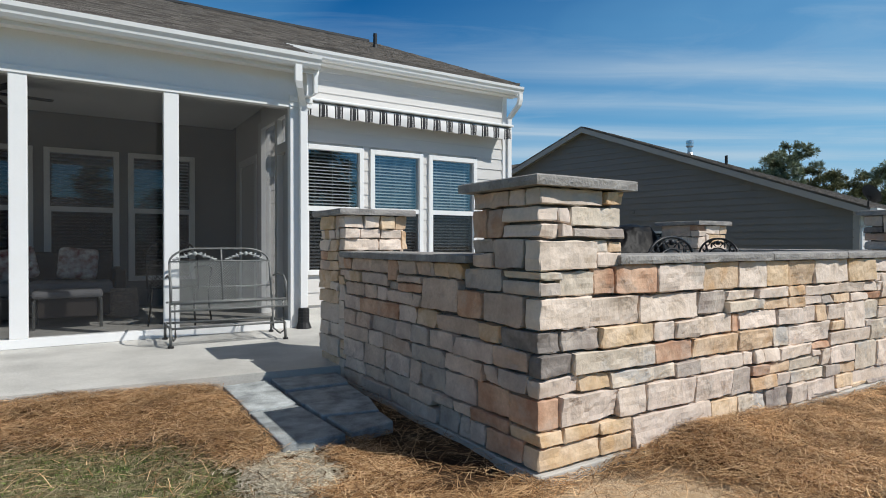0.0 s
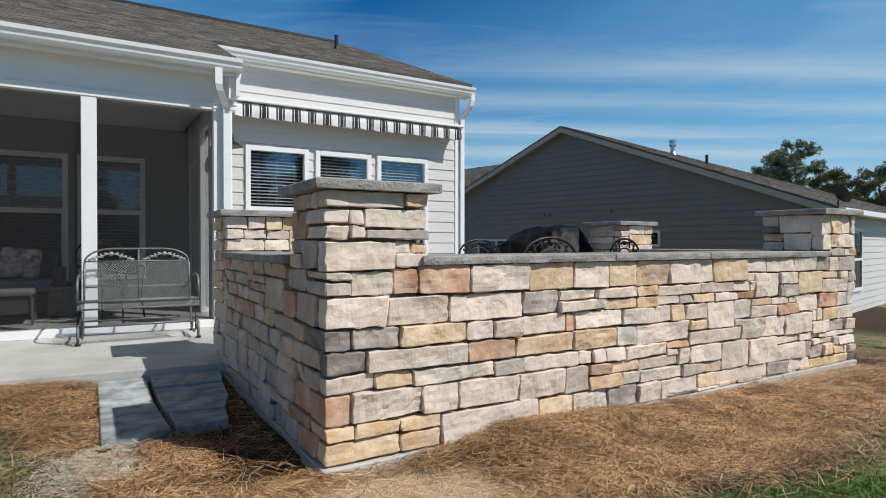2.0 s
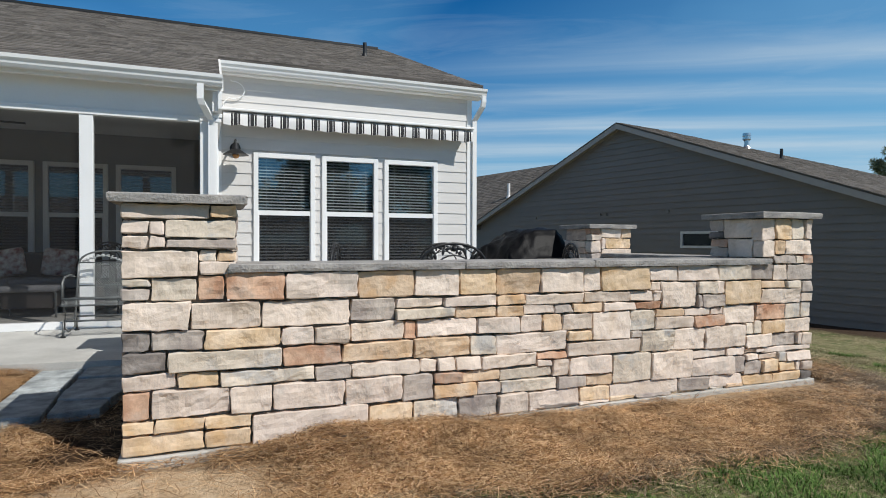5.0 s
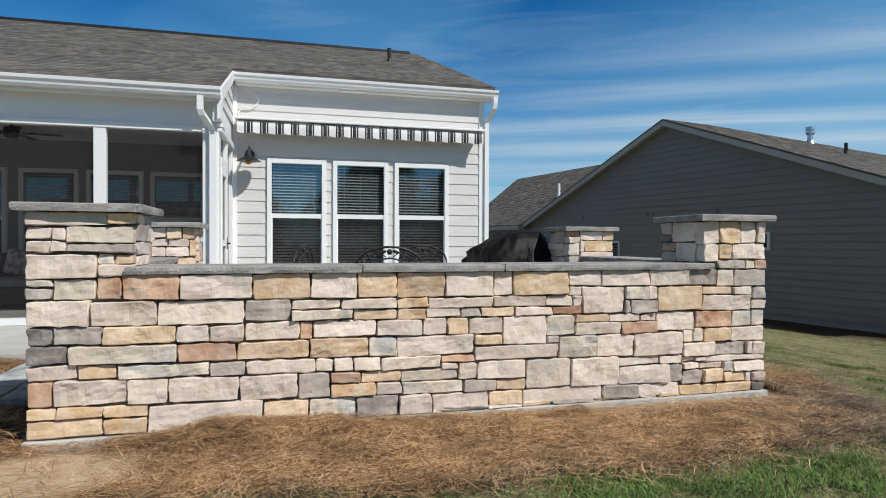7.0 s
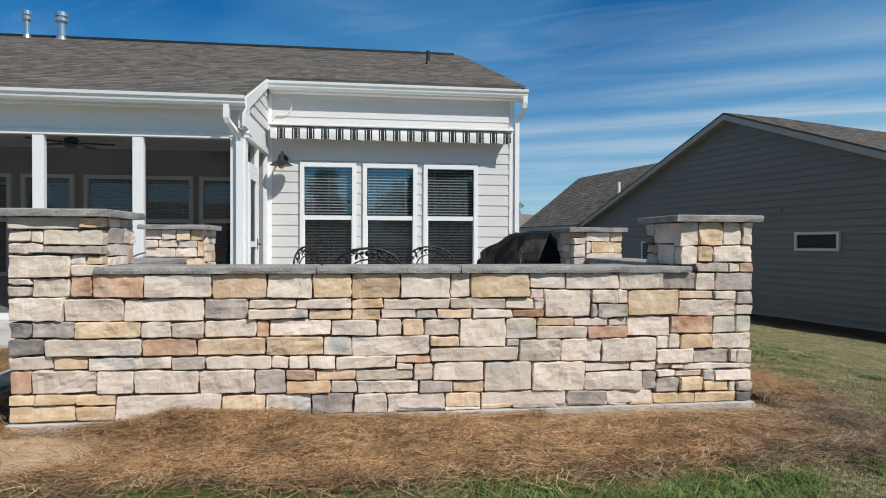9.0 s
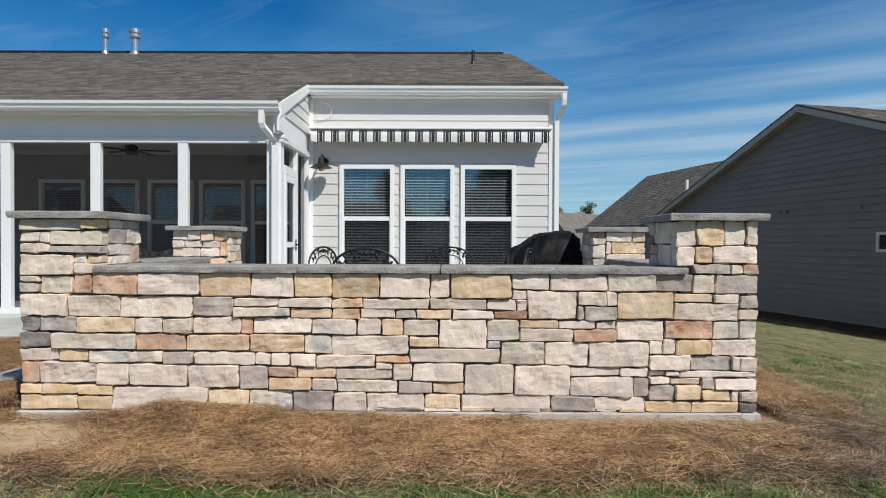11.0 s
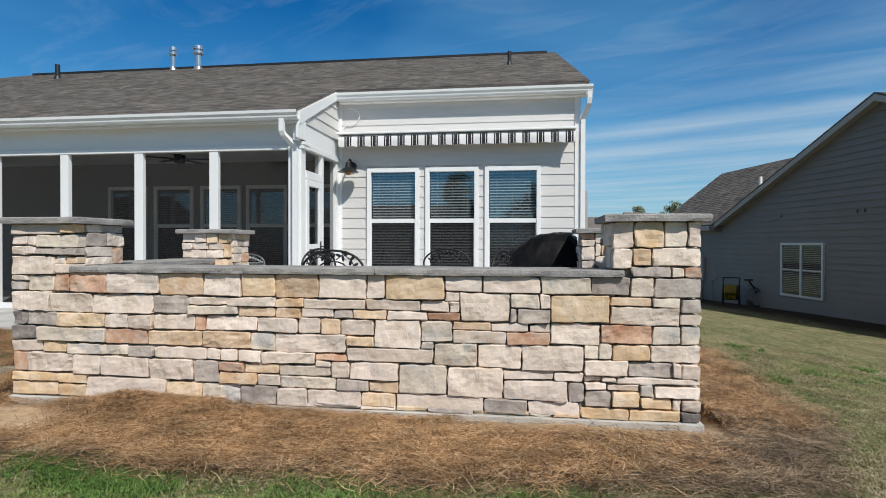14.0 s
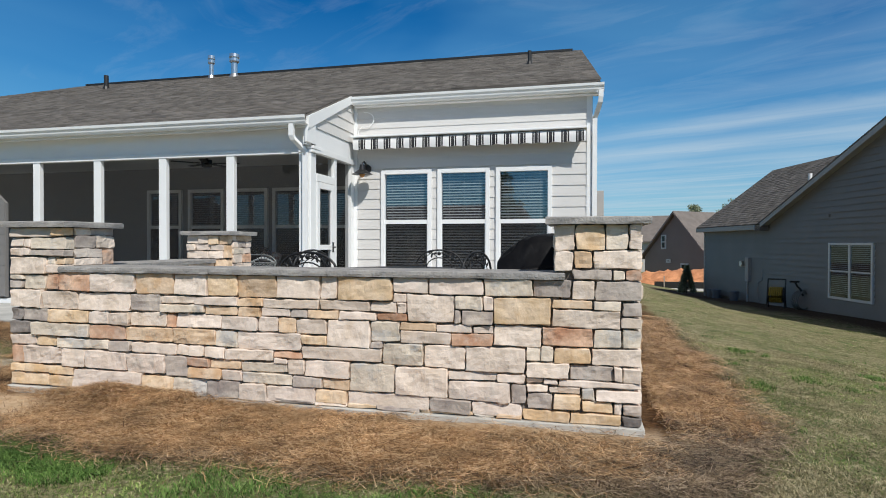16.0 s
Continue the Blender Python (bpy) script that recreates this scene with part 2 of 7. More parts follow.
M_MESH = mat("pale_weathered_mesh", (0.34, 0.35, 0.34), 0.6, metal=0.1, var=0.2, scale=20, bump=0.05)
M_IRONG = mat("weathered_grey_iron", (0.16, 0.165, 0.16), 0.5, metal=0.4, var=0.2, scale=20, bump=0.1)
M_COVER = mat("black_vinyl_cover", (0.006, 0.006, 0.007), 0.5, var=0.2, bump=0.3, fine=14, dist=0.02, spec=0.12)
M_STEEL = mat("galvanised_steel", (0.62, 0.63, 0.64), 0.3, metal=0.9, var=0.1, bump=0.05)
M_DARK = mat("dark_interior", (0.05, 0.05, 0.052), 0.8, var=0.15, bump=0.05)
# darker than the siding: the dimness inside the porch is put into the colour
M_INWALL = mat("porch_inner_wall_dim", (0.25, 0.245, 0.24), 0.7, var=0.03, bump=0.05)
M_BLIND = mat("white_blind", (0.44, 0.455, 0.46), 0.5, var=0.03, bump=0.0)
M_NBLIND = mat("grey_blind", (0.33, 0.36, 0.385), 0.5, var=0.03, bump=0.0)
M_AMBER = mat("amber_glass", (0.55, 0.25, 0.08), 0.15, var=0.05, bump=0.0)
M_GLASSDARK = mat("dark_window_glass", (0.02, 0.022, 0.025), 0.05, var=0.05, bump=0.0)
# near-black sheets behind panes, painted in place of the rooms' darkness
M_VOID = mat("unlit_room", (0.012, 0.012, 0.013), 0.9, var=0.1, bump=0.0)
M_NWHITE = mat("neighbour_white_trim", (0.60, 0.60, 0.60), 0.5, var=0.03, bump=0.03)
M_WICKER = mat("dark_wicker", (0.06, 0.05, 0.045), 0.7, var=0.25, scale=40, fine=160, bump=0.5)
M_WICKERL = mat("pale_wicker", (0.35, 0.29, 0.24), 0.7, var=0.25, scale=40, fine=160, bump=0.5)
M_CUSHION = mat("grey_cushion", (0.22, 0.22, 0.23), 0.9, var=0.1, bump=0.2)
M_PILLOW = mat("floral_pillow", (0.45, 0.12, 0.10), 0.9, var=0.3, scale=14, fine=30, bump=0.1, tint=(0.75, 0.68, 0.6))
M_FARWALL = mat("brown_far_siding", (0.25, 0.20, 0.185), 0.8, var=0.05, scale=1, bump=0.05)
M_FARWALL2 = mat("pale_far_siding", (0.5, 0.48, 0.45), 0.8, var=0.05, scale=1, bump=0.05)
M_FARROOF = mat("far_shingle", (0.17, 0.145, 0.13), 0.95, var=0.15, scale=2, bump=0.2)
M_REDCLAY = mat("red_clay", (0.45, 0.17, 0.07), 0.95, var=0.25, scale=2, fine=12, bump=0.5, tint=(0.55, 0.25, 0.12))
M_YELLOW = mat("yellow_hose", (0.36, 0.25, 0.03), 0.5, var=0.1, bump=0.05)
M_BUCKET = mat("grey_blue_plastic", (0.12, 0.14, 0.17), 0.5, var=0.1, bump=0.05)
M_BLACKRUB = mat("black_plastic", (0.015, 0.015, 0.015), 0.5, var=0.2, bump=0.05)


def glass_mat(name, tint=(0.9, 0.95, 1.0), clear=0.8, least=0.2, most=0.9):
    """A window pane: part of the light goes straight through, the rest is mirrored as glass does."""
    m = bpy.data.materials.new(name)
    m.use_nodes = True
    n, l = m.node_tree.nodes, m.node_tree.links
    n.clear()
    out, mix, tr, gl, lw = (n.new("ShaderNode" + k) for k in ("OutputMaterial", "MixShader", "BsdfTransparent", "BsdfGlossy", "LayerWeight"))
    tr.inputs["Color"].default_value = (clear * tint[0], clear * tint[1], clear * tint[2], 1)
    gl.inputs["Roughness"].default_value = 0.02
    gl.inputs["Color"].default_value = (*tint, 1)
    lw.inputs["Blend"].default_value = 0.2
    mr = n.new("ShaderNodeMapRange")
    mr.inputs["To Min"].default_value, mr.inputs["To Max"].default_value = least, most
    l.new(lw.outputs["Fresnel"], mr.inputs["Value"])
    l.new(mr.outputs[0], mix.inputs[0]), l.new(tr.outputs[0], mix.inputs[1]), l.new(gl.outputs[0], mix.inputs[2]), l.new(mix.outputs[0], out.inputs[0])
    return m


def screen_mat(name, open_share=0.45):
    """Charcoal insect mesh, too fine to be seen wire by wire: partly open, partly dark wire."""
    m = bpy.data.materials.new(name)
    m.use_nodes = True
    n, l = m.node_tree.nodes, m.node_tree.links
    n.clear()
    out, mix, tr, df = (n.new("ShaderNode" + k) for k in ("OutputMaterial", "MixShader", "BsdfTransparent", "BsdfDiffuse"))
    df.inputs["Color"].default_value = (0.031, 0.031, 0.032, 1)
    mix.inputs[0].default_value = 1 - open_share
    l.new(tr.outputs[0], mix.inputs[1]), l.new(df.outputs[0], mix.inputs[2]), l.new(mix.outputs[0], out.inputs[0])
    return m


M_GLASS = glass_mat("window_glass", least=0.17)
M_NGLASS = glass_mat("shaded_window_glass", (0.8, 0.92, 1.0), least=0.02, most=0.12)
M_SCREEN = screen_mat("insect_screen", 0.55)
M_WSCREEN = screen_mat("window_screen", 0.42)


# ---- mesh helpers ----
def box(bm, x0, x1, y0, y1, z0, z1, bevel=0.0):
    r = bmesh.ops.create_cube(bm, size=1.0)
    vs = r["verts"]
    for v in vs:
        v.co = Vector(((x0 + x1) / 2 + v.co.x * (x1 - x0), (y0 + y1) / 2 + v.co.y * (y1 - y0), (z0 + z1) / 2 + v.co.z * (z1 - z0)))
    if bevel:
        es = list({e for v in vs for e in v.link_edges})
        bmesh.ops.bevel(bm, geom=es, offset=bevel, segments=2, affect="EDGES", profile=0.5)
    return vs


def tube(bm, a, b, r, seg=8, r2=None):
    a, b = Vector(a), Vector(b)
    res = bmesh.ops.create_cone(bm, cap_ends=True, segments=seg, radius1=r, radius2=r if r2 is None else r2, depth=(b - a).length)
    q = (b - a).to_track_quat("Z", "Y").to_matrix().to_4x4()
    bmesh.ops.transform(bm, matrix=Matrix.Translation((a + b) / 2) @ q, verts=res["verts"])


def rod(bm, pts, r, seg=6):
    """A bent round bar through the points."""
    pts = [Vector(p) for p in pts]
    rings = []
    for i, p in enumerate(pts):
        d = (pts[min(i + 1, len(pts) - 1)] - pts[max(i - 1, 0)]).normalized()
        u = d.orthogonal().normalized() if abs(d.z) > 0.99 else d.cross(Vector((0, 0, 1))).normalized()
        w = d.cross(u).normalized()
        rings.append([bm.verts.new(p + r * (math.cos(2 * math.pi * k / seg) * u + math.sin(2 * math.pi * k / seg) * w)) for k in range(seg)])
    for a, b in zip(rings, rings[1:]):
        for k in range(seg):
            bm.faces.new((a[k], a[(k + 1) % seg], b[(k + 1) % seg], b[k]))
    for ring in (rings[0][::-1], rings[-1]):
        bm.faces.new(ring)


def prism(bm, outline, depth):
    """The flat outline (3D points, in order) pushed out by the vector depth."""
    d = Vector(depth)
    a = [bm.verts.new(Vector(p)) for p in outline]
    b = [bm.verts.new(Vector(p) + d) for p in outline]
    n = len(a)
    bm.faces.new(a), bm.faces.new(b[::-1])
    for i in range(n):
        bm.faces.new((a[i], b[i], b[(i + 1) % n], a[(i + 1) % n]))


def part(name, bm, material, parent=None, label="", smooth=False):
    bmesh.ops.recalc_face_normals(bm, faces=bm.faces)
    me = bpy.data.meshes.new(name)
    bm.to_mesh(me)
    bm.free()
    me.materials.append(material)
    if smooth:
        me.polygons.foreach_set("use_smooth", [True] * len(me.polygons))
    ob = new(name, me)
    if parent:
        ob.parent = parent
    return tagged(ob, label)


def boxes(name, material, parent, *dims, bevel=0.0, label=""):
    bm = bmesh.new()
    for d in dims:
        box(bm, *d, bevel=bevel)
    return part(name, bm, material, parent, label)


def thing(name, label, category, m=None, group="", kind=""):
    ob = new(name)
    if m is not None:
        ob.matrix_world = m
    return tagged(ob, label, category, group, kind)


# ---- ground ----
def smooth(a, b, v):
    v = min(1.0, max(0.0, (v - a) / (b - a)))
    return v * v * (3 - 2 * v)


def slab_y(x):
    """The edge of the patio slab along the lawn: not quite square to the house."""
    return 4.30 - 0.115 * max(-3.0, x)


def ground_z(x, y):
    """Level by the patio, falling away to the neighbour's plot and to the street behind."""
    z = -0.012 - 0.74 * smooth(6.6, 13.0 - 0.2 * min(20.0, max(-3.0, y - 6.4)), x) - 0.9 * smooth(10, 45, y) * smooth(6.5, 12, x)
    z += 0.03 * smooth(2.2, 3.6, y) * smooth(2.0, 1.0, x) + 0.035 * smooth(3.2, 4.3, y) * smooth(0.9, 0.3, x)
    z -= 0.02 * smooth(0.7, 0.1, math.hypot(x - 1.6, y - 1.9))
    near = max(0.0, 1.0 - math.hypot(x - 3, y - 2) / 30)
    return z + near * 0.025 * noise.noise(Vector((x * 1.3, y * 1.3, 0.3))) + near * 0.01 * noise.noise(Vector((x * 6, y * 6, 7.3)))


def straw_edge(x, y):
    """Above 0 inside the bed of pine straw that follows the foot of the wall."""
    wob = 0.16 * noise.noise(Vector((x * 1.7, y * 1.7, 4.0))) + 0.07 * noise.noise(Vector((x * 6, y * 6, 9.0)))
    front = y - (1.06 - 0.12 * smooth(2.6, 3.8, x) + 0.1 * smooth(5.0, 6.6, x) + 0.25 * smooth(2.2, 0.8, x))
    right = 7.25 - 0.65 * smooth(2.3, 0.9, y) - x
    left = y - (3.3 + 0.35 * smooth(0.3, -0.6, x) - 2.4 * smooth(0.25, 1.25, x))
    return min(front, right, left) + wob


xs = [-500, -250, -120, -60, -30, -18, -12] + [-9 + i * 0.5 for i in range(16)] + [-1 + i * 0.08 for i in range(126)] + [9.2 + i * 0.5 for i in range(30)] + [25, 32, 45, 70, 120, 250, 500]
ys = [-500, -250, -120, -60, -30, -15, -8, -5, -3.5, -2.5, -1.8] + [-1.2 + i * 0.08 for i in range(90)] + [6.2 + i * 0.6 for i in range(50)] + [38, 45, 60, 90, 150, 300, 600]
me = bpy.data.meshes.new("ground")
nx, ny = len(xs), len(ys)
gv = [(x, y, ground_z(x, y)) for y in ys for x in xs]
gf = [(j * nx + i, j * nx + i + 1, (j + 1) * nx + i + 1, (j + 1) * nx + i) for j in range(ny - 1) for i in range(nx - 1)]
me.from_pydata(gv, [], gf)
straw_at = me.attributes.new("straw", "FLOAT", "POINT")
straw_at.data.foreach_set("value", [min(1.0, max(0.0, 0.5 + 4 * straw_edge(x, y))) * smooth(-2.5, -1.7, x) if y > -3 else 0.0 for x, y, z in gv])
clay_at = me.attributes.new("clay", "FLOAT", "POINT")
clay_at.data.foreach_set("value", [smooth(0.85, 0.5, math.hypot(x - 1.75, (y - 1.42) * 1.4) + 0.12 * noise.noise(Vector((x * 4, y * 4, 2)))) + 0.8 * smooth(0.30, 0.08, abs(y - 1.74) + 0.1 * noise.noise(Vector((x * 3, 5, 2)))) * smooth(4.6, 5.2, x) * smooth(6.9, 6.5, x) for x, y, z in gv])
# bare earth, with the shade at both wall feet painted into the same mask
soil_shade_at = me.attributes.new("soil_shade", "FLOAT", "POINT")
soil_shade_at.data.foreach_set("value", [0.85 * smooth(1.15, 1.35, x) * smooth(1.95, 2.15, y) if 1.0 < x < 1.7 and 1.9 < y < 4.4 else smooth(-1.7, -1.1, (x - 15.29) * 0.981 + (y - 6.37) * 0.196 + 0.15 * noise.noise(Vector((x, y, 4)))) if 8 < x < 20 and 2 < y < 30 else 0.0 for x, y, z in gv])
me.polygons.foreach_set("use_smooth", [True] * len(me.polygons))
ground = tagged(new("ground", me), "lawn with dormant tan and green grass and pine straw beds", "ground", kind="structure")


def ground_mat():
    m = bpy.data.materials.new("lawn_straw_and_clay")
    m.use_nodes = True
    n, l = m.node_tree.nodes, m.node_tree.links
    b = n["Principled BSDF"]
    b.inputs["Roughness"].default_value = 0.95
    b.inputs["Specular IOR Level"].default_value = 0.15
    geo = n.new("ShaderNodeNewGeometry")

    def tex(scale, detail=5.0, rough=0.6):
        t = n.new("ShaderNodeTexNoise")
        t.inputs["Scale"].default_value, t.inputs["Detail"].default_value, t.inputs["Roughness"].default_value = scale, detail, rough
        l.new(geo.outputs["Position"], t.inputs["Vector"])
        return t.outputs["Fac"]

    def mix(f, a, c):
        x = n.new("ShaderNodeMix")
        x.data_type = "RGBA"
        l.new(f, x.inputs["Factor"])
        for k, v in (("A", a), ("B", c)):
            if isinstance(v, tuple):
                x.inputs[k].default_value = (*v, 1)
            else:
                l.new(v, x.inputs[k])
        return x.outputs["Result"]

    def rng(f, a, c):
        r = n.new("ShaderNodeMapRange")
        r.inputs["From Min"].default_value, r.inputs["From Max"].default_value = a, c
        l.new(f, r.inputs["Value"])
        return r.outputs[0]

    grass = mix(rng(tex(1.1, 4), 0.42, 0.62), (0.34, 0.29, 0.165), (0.15, 0.17, 0.06))
    grass = mix(rng(tex(9, 8, 0.75), 0.48, 0.57), grass, (0.43, 0.375, 0.23))
    grass = mix(rng(tex(2.6, 7, 0.75), 0.55, 0.62), grass, (0.085, 0.15, 0.038))
    grass = mix(rng(tex(30, 6, 0.7), 0.38, 0.60), (0.10, 0.10, 0.045), grass)
    straw = mix(rng(tex(26, 8, 0.7), 0.3, 0.7), (0.03, 0.015, 0.007), (0.17, 0.09, 0.04))
    clay = mix(rng(tex(14, 6), 0.3, 0.7), (0.52, 0.36, 0.215), (0.68, 0.52, 0.35))
    st, cl = n.new("ShaderNodeAttribute"), n.new("ShaderNodeAttribute")
    st.attribute_name, cl.attribute_name = "straw", "clay"
    col = mix(st.outputs["Fac"], grass, straw)
    col = mix(cl.outputs["Fac"], col, clay)
    so = n.new("ShaderNodeAttribute")
    so.attribute_name = "soil_shade"
    # the dark earth colour also deepens the shade along both walls
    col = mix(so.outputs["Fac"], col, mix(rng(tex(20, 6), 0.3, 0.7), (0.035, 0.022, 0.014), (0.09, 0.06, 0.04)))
    l.new(col, b.inputs["Base Color"])
    bp = n.new("ShaderNodeBump")
    bp.inputs["Strength"].default_value, bp.inputs["Distance"].default_value = 0.8, 0.03
    l.new(tex(40, 8, 0.7), bp.inputs["Height"])
    l.new(bp.outputs[0], b.inputs["Normal"])
    return m


me.materials.append(ground_mat())

# ---- patio slab ----
slab = bmesh.new()
SLAB = 0.115
prism(slab, [(-12, slab_y(-12), -0.2), (-3, slab_y(-3), -0.2), (1.75, slab_y(1.75), -0.2), (1.75, 2.2, -0.2), (6.3, 2.2, -0.2), (6.3, 8.0, -0.2), (2.1, 8.0, -0.2), (2.1, 10.6, -0.2), (-12, 10.6, -0.2)], (0, 0, 0.2 + SLAB))
tagged(part("patio_slab", slab, M_SLAB), "pale grey concrete patio slab beside the lawn", "patio", kind="structure")

# ---- stone wall round the patio ----
FX0, FX1, FY0, BY1 = 1.61, 6.43, 1.88, 4.53      # outer faces
PW, PWY = 0.53, 0.50                             # pier width and depth
WT = 0.36                                        # wall thickness
WALL_TOP, CAP_T, PIER_TOP, REAR_TOP = 0.937, 0.043, 1.287, 1.254
rnd = random.Random(7)


def stone_mesh(w, h, d, seed):
    """A split-faced stone, w wide along x, h high along z, its face at y = 0 and its body behind; origin at its lower left. Its arrises are chipped round."""
    r = random.Random(seed)
    e = min(0.0045, w / 5, h / 5)
    nu, nv = max(3, min(12, round(w / 0.027))), max(2, min(6, round(h / 0.024)))
    off = Vector((r.uniform(0, 99), r.uniform(0, 99), 0))
    tilt, lean, amp = r.uniform(-0.012, 0.012), r.uniform(-0.012, 0.012), r.uniform(0.007, 0.014)
    ledge = r.choice((0.0, 0.0, 0.5, 1.0))
    us = [0] + [(e + (w - 2 * e) * i / nu) / w for i in range(nu + 1)] + [1]
    vs = [0] + [(e + (h - 2 * e) * i / nv) / h for i in range(nv + 1)] + [1]
    n, k = len(us), len(vs)
    jag = [r.uniform(-0.008, 0.008) for _ in range(4)]
    chip = [r.uniform(0.0, min(0.016, w / 7, h / 6)) for _ in range(4)]
    verts = []
    for j, v in enumerate(vs):
        for i, u in enumerate(us):
            ex, ez = i in (0, n - 1), j in (0, k - 1)
            p = Vector((u * w * 11, v * h * 14, 0)) + off
            step = math.floor(2.2 * noise.noise(p * 0.55) + 0.5) * 0.5 * ledge
            y = -amp * (0.9 * step + 0.7 * noise.noise(p * 0.8) + 0.42 * noise.noise(p * 2.1)) + tilt * (v - 0.5) + lean * (u - 0.5)
            if ex or ez:
                y += 0.0045 + 0.005 * noise.noise(p * 1.7)
            side = jag[0] * (1 - u) + jag[1] * u
            rise = jag[2] * (u - 0.5) if v < 0.5 else jag[3] * (u - 0.5)
            dx = side * (v - 0.5) + (0.009 * noise.noise(p * 1.5 + off) if ex else 0)
            dz = rise + (0.009 * noise.noise(p * 1.4 - off) if ez else 0)
            # the corners are knocked off, each by its own amount
            c = chip[(0 if u < 0.5 else 1) + (0 if v < 0.5 else 2)]
            if ex:
                q = min(v, 1 - v) * h
                dx += (1 if i == 0 else -1) * max(0.0, c - q) * 0.7
            if ez:
                q = min(u, 1 - u) * w
                dz += (1 if j == 0 else -1) * max(0.0, c - q) * 0.7
            verts.append((u * w + dx, y, v * h + dz))
    faces = [(j * n + i, j * n + i + 1, (j + 1) * n + i + 1, (j + 1) * n + i) for j in range(k - 1) for i in range(n - 1)]
    ring = [i for i in range(n)] + [j * n + n - 1 for j in range(1, k)] + [(k - 1) * n + i for i in range(n - 2, -1, -1)] + [j * n for j in range(k - 2, 0, -1)]
    base = len(verts)
    verts += [(verts[q][0], d, verts[q][2]) for q in ring]
    m = len(ring)
    faces += [(ring[a], base + a, base + (a + 1) % m, ring[(a + 1) % m]) for a in range(m)]
    me = bpy.data.meshes.new("stone")
    me.from_pydata(verts, [], faces)
    me.polygons.foreach_set("use_smooth", [False] * len(faces))
    return me


SEED = [100]


def stone(parent, face, a0, a1, z0, z1, tone, depth=0.10):
    """One stone of a face. face: (origin, turn in degrees about z): the face looks along the turned -y, and a runs along its turned x."""
    (ox, oy), turn = face
    SEED[0] += 1
    g = 0.0026
    me = stone_mesh(a1 - a0 - 2 * g, z1 - z0 - 2 * g, depth, SEED[0])
    me.materials.append(STONE[tone])
    ob = new("stone", me)
    ob.matrix_world = Matrix.Translation((ox, oy, 0)) @ pose(0, 0, 0, 0, 0, turn) @ Matrix.Translation((a0 + g, random.Random(SEED[0]).uniform(-0.014, 0.008), z0 + g))
    ob.parent = parent
    return ob


TONES = "cccccppppttogrbbg"
# for faces turned from the sun: browner mix that carries the shade's tone
TONES_SHADED = "cccwpppwwrttopcwctg"


def ashlar(parent, face, a0, a1, z0, z1, seed, tones=TONES, depth=0.10):
    """Random coursed rubble that fills a rectangle of a face: bands, each filled with stones of one height or with two thin ones over another."""
    r = random.Random(seed)
    z = z0
    while z < z1 - 0.02:
        h = r.choice((0.075, 0.09, 0.105, 0.12, 0.14, 0.15))
        if z1 - z - h < 0.06:
            h = z1 - z
        a = a0
        while a < a1 - 0.01:
            w = r.uniform(1.1, 3.4) * max(h, 0.085)
            w = min(w, 0.42)
            if a1 - a - w < 0.08:
                w = a1 - a
            if w > 0.5:
                w = w / 2
            if h > 0.11 and r.random() < 0.3:
                s = h * r.uniform(0.4, 0.6)
                stone(parent, face, a, a + w, z, z + s, r.choice(tones), depth)
                stone(parent, face, a, a + w, z + s, z + h, r.choice(tones), depth)
            else:
                stone(parent, face, a, a + w, z, z + h, r.choice(tones), depth)
            a += w
        z += h


def slab_cap(parent, x0, x1, y0, y1, z0, z1, seed, name="cap"):
    """A cut stone cap with rough chiselled edges."""
    bm = bmesh.new()
    r = random.Random(seed)
    nxs, nys = max(2, int((x1 - x0) / 0.05)), max(2, int((y1 - y0) / 0.05))
    ring = [(x0 + (x1 - x0) * i / nxs, y0) for i in range(nxs)] + [(x1, y0 + (y1 - y0) * i / nys) for i in range(nys)]
    ring += [(x1 - (x1 - x0) * i / nxs, y1) for i in range(nxs)] + [(x0, y1 - (y1 - y0) * i / nys) for i in range(nys)]
    cx, cy = (x0 + x1) / 2, (y0 + y1) / 2
    rows = []
    for z, inset in ((z0, 0.004), (z0 + 0.4 * (z1 - z0), 0.0), (z1 - 0.006, 0.002), (z1, 0.010)):
        row = []
        for x, y in ring:
            n1 = noise.noise(Vector((x * 14, y * 14, z * 25 + seed)))
            n2 = noise.noise(Vector((x * 5, y * 5, z * 9 + seed)))
            k = inset + 0.006 * n1 + 0.004 * n2
            row.append(bm.verts.new((x - math.copysign(k, x - cx), y - math.copysign(k, y - cy), z + (0.003 * n2 if z == z1 else 0.002 * n1))))
        rows.append(row)
    for a, b in zip(rows, rows[1:]):
        for i in range(len(ring)):
            bm.faces.new((a[i], a[(i + 1) % len(ring)], b[(i + 1) % len(ring)], b[i]))
    bm.faces.new(rows[0][::-1])
    top = bm.faces.new(rows[-1])
    return part(name, bm, M_CAP, parent)


FRONT, LEFT, RIGHT, BACK = ((0, FY0), 0), ((FX0, 0), -90), ((FX1, 0), 90), ((0, BY1), 180)


def footing(parent, x0, x1, y0, y1):
    return boxes("footing", M_CONC, parent, (x0, x1, y0, y1, -0.15, 0.028), bevel=0.006)


def core(parent, x0, x1, y0, y1, z1):
    return boxes("mortar_core", M_MORTAR, parent, (x0, x1, y0, y1, 0.0, z1))


front_wall = thing("stone_wall", "long front patio wall of mixed cream, tan and grey stone", "stone wall")
left_wall = thing("stone_wall", "shaded side patio wall of cream, rust and grey stone", "stone wall")
right_wall = thing("stone_wall", "side patio wall of stone facing the neighbouring house", "stone wall")
pier_fl = thing("stone_pier", "square stone pier with a flagstone cap beside the pavers", "pier", group="wall piers")
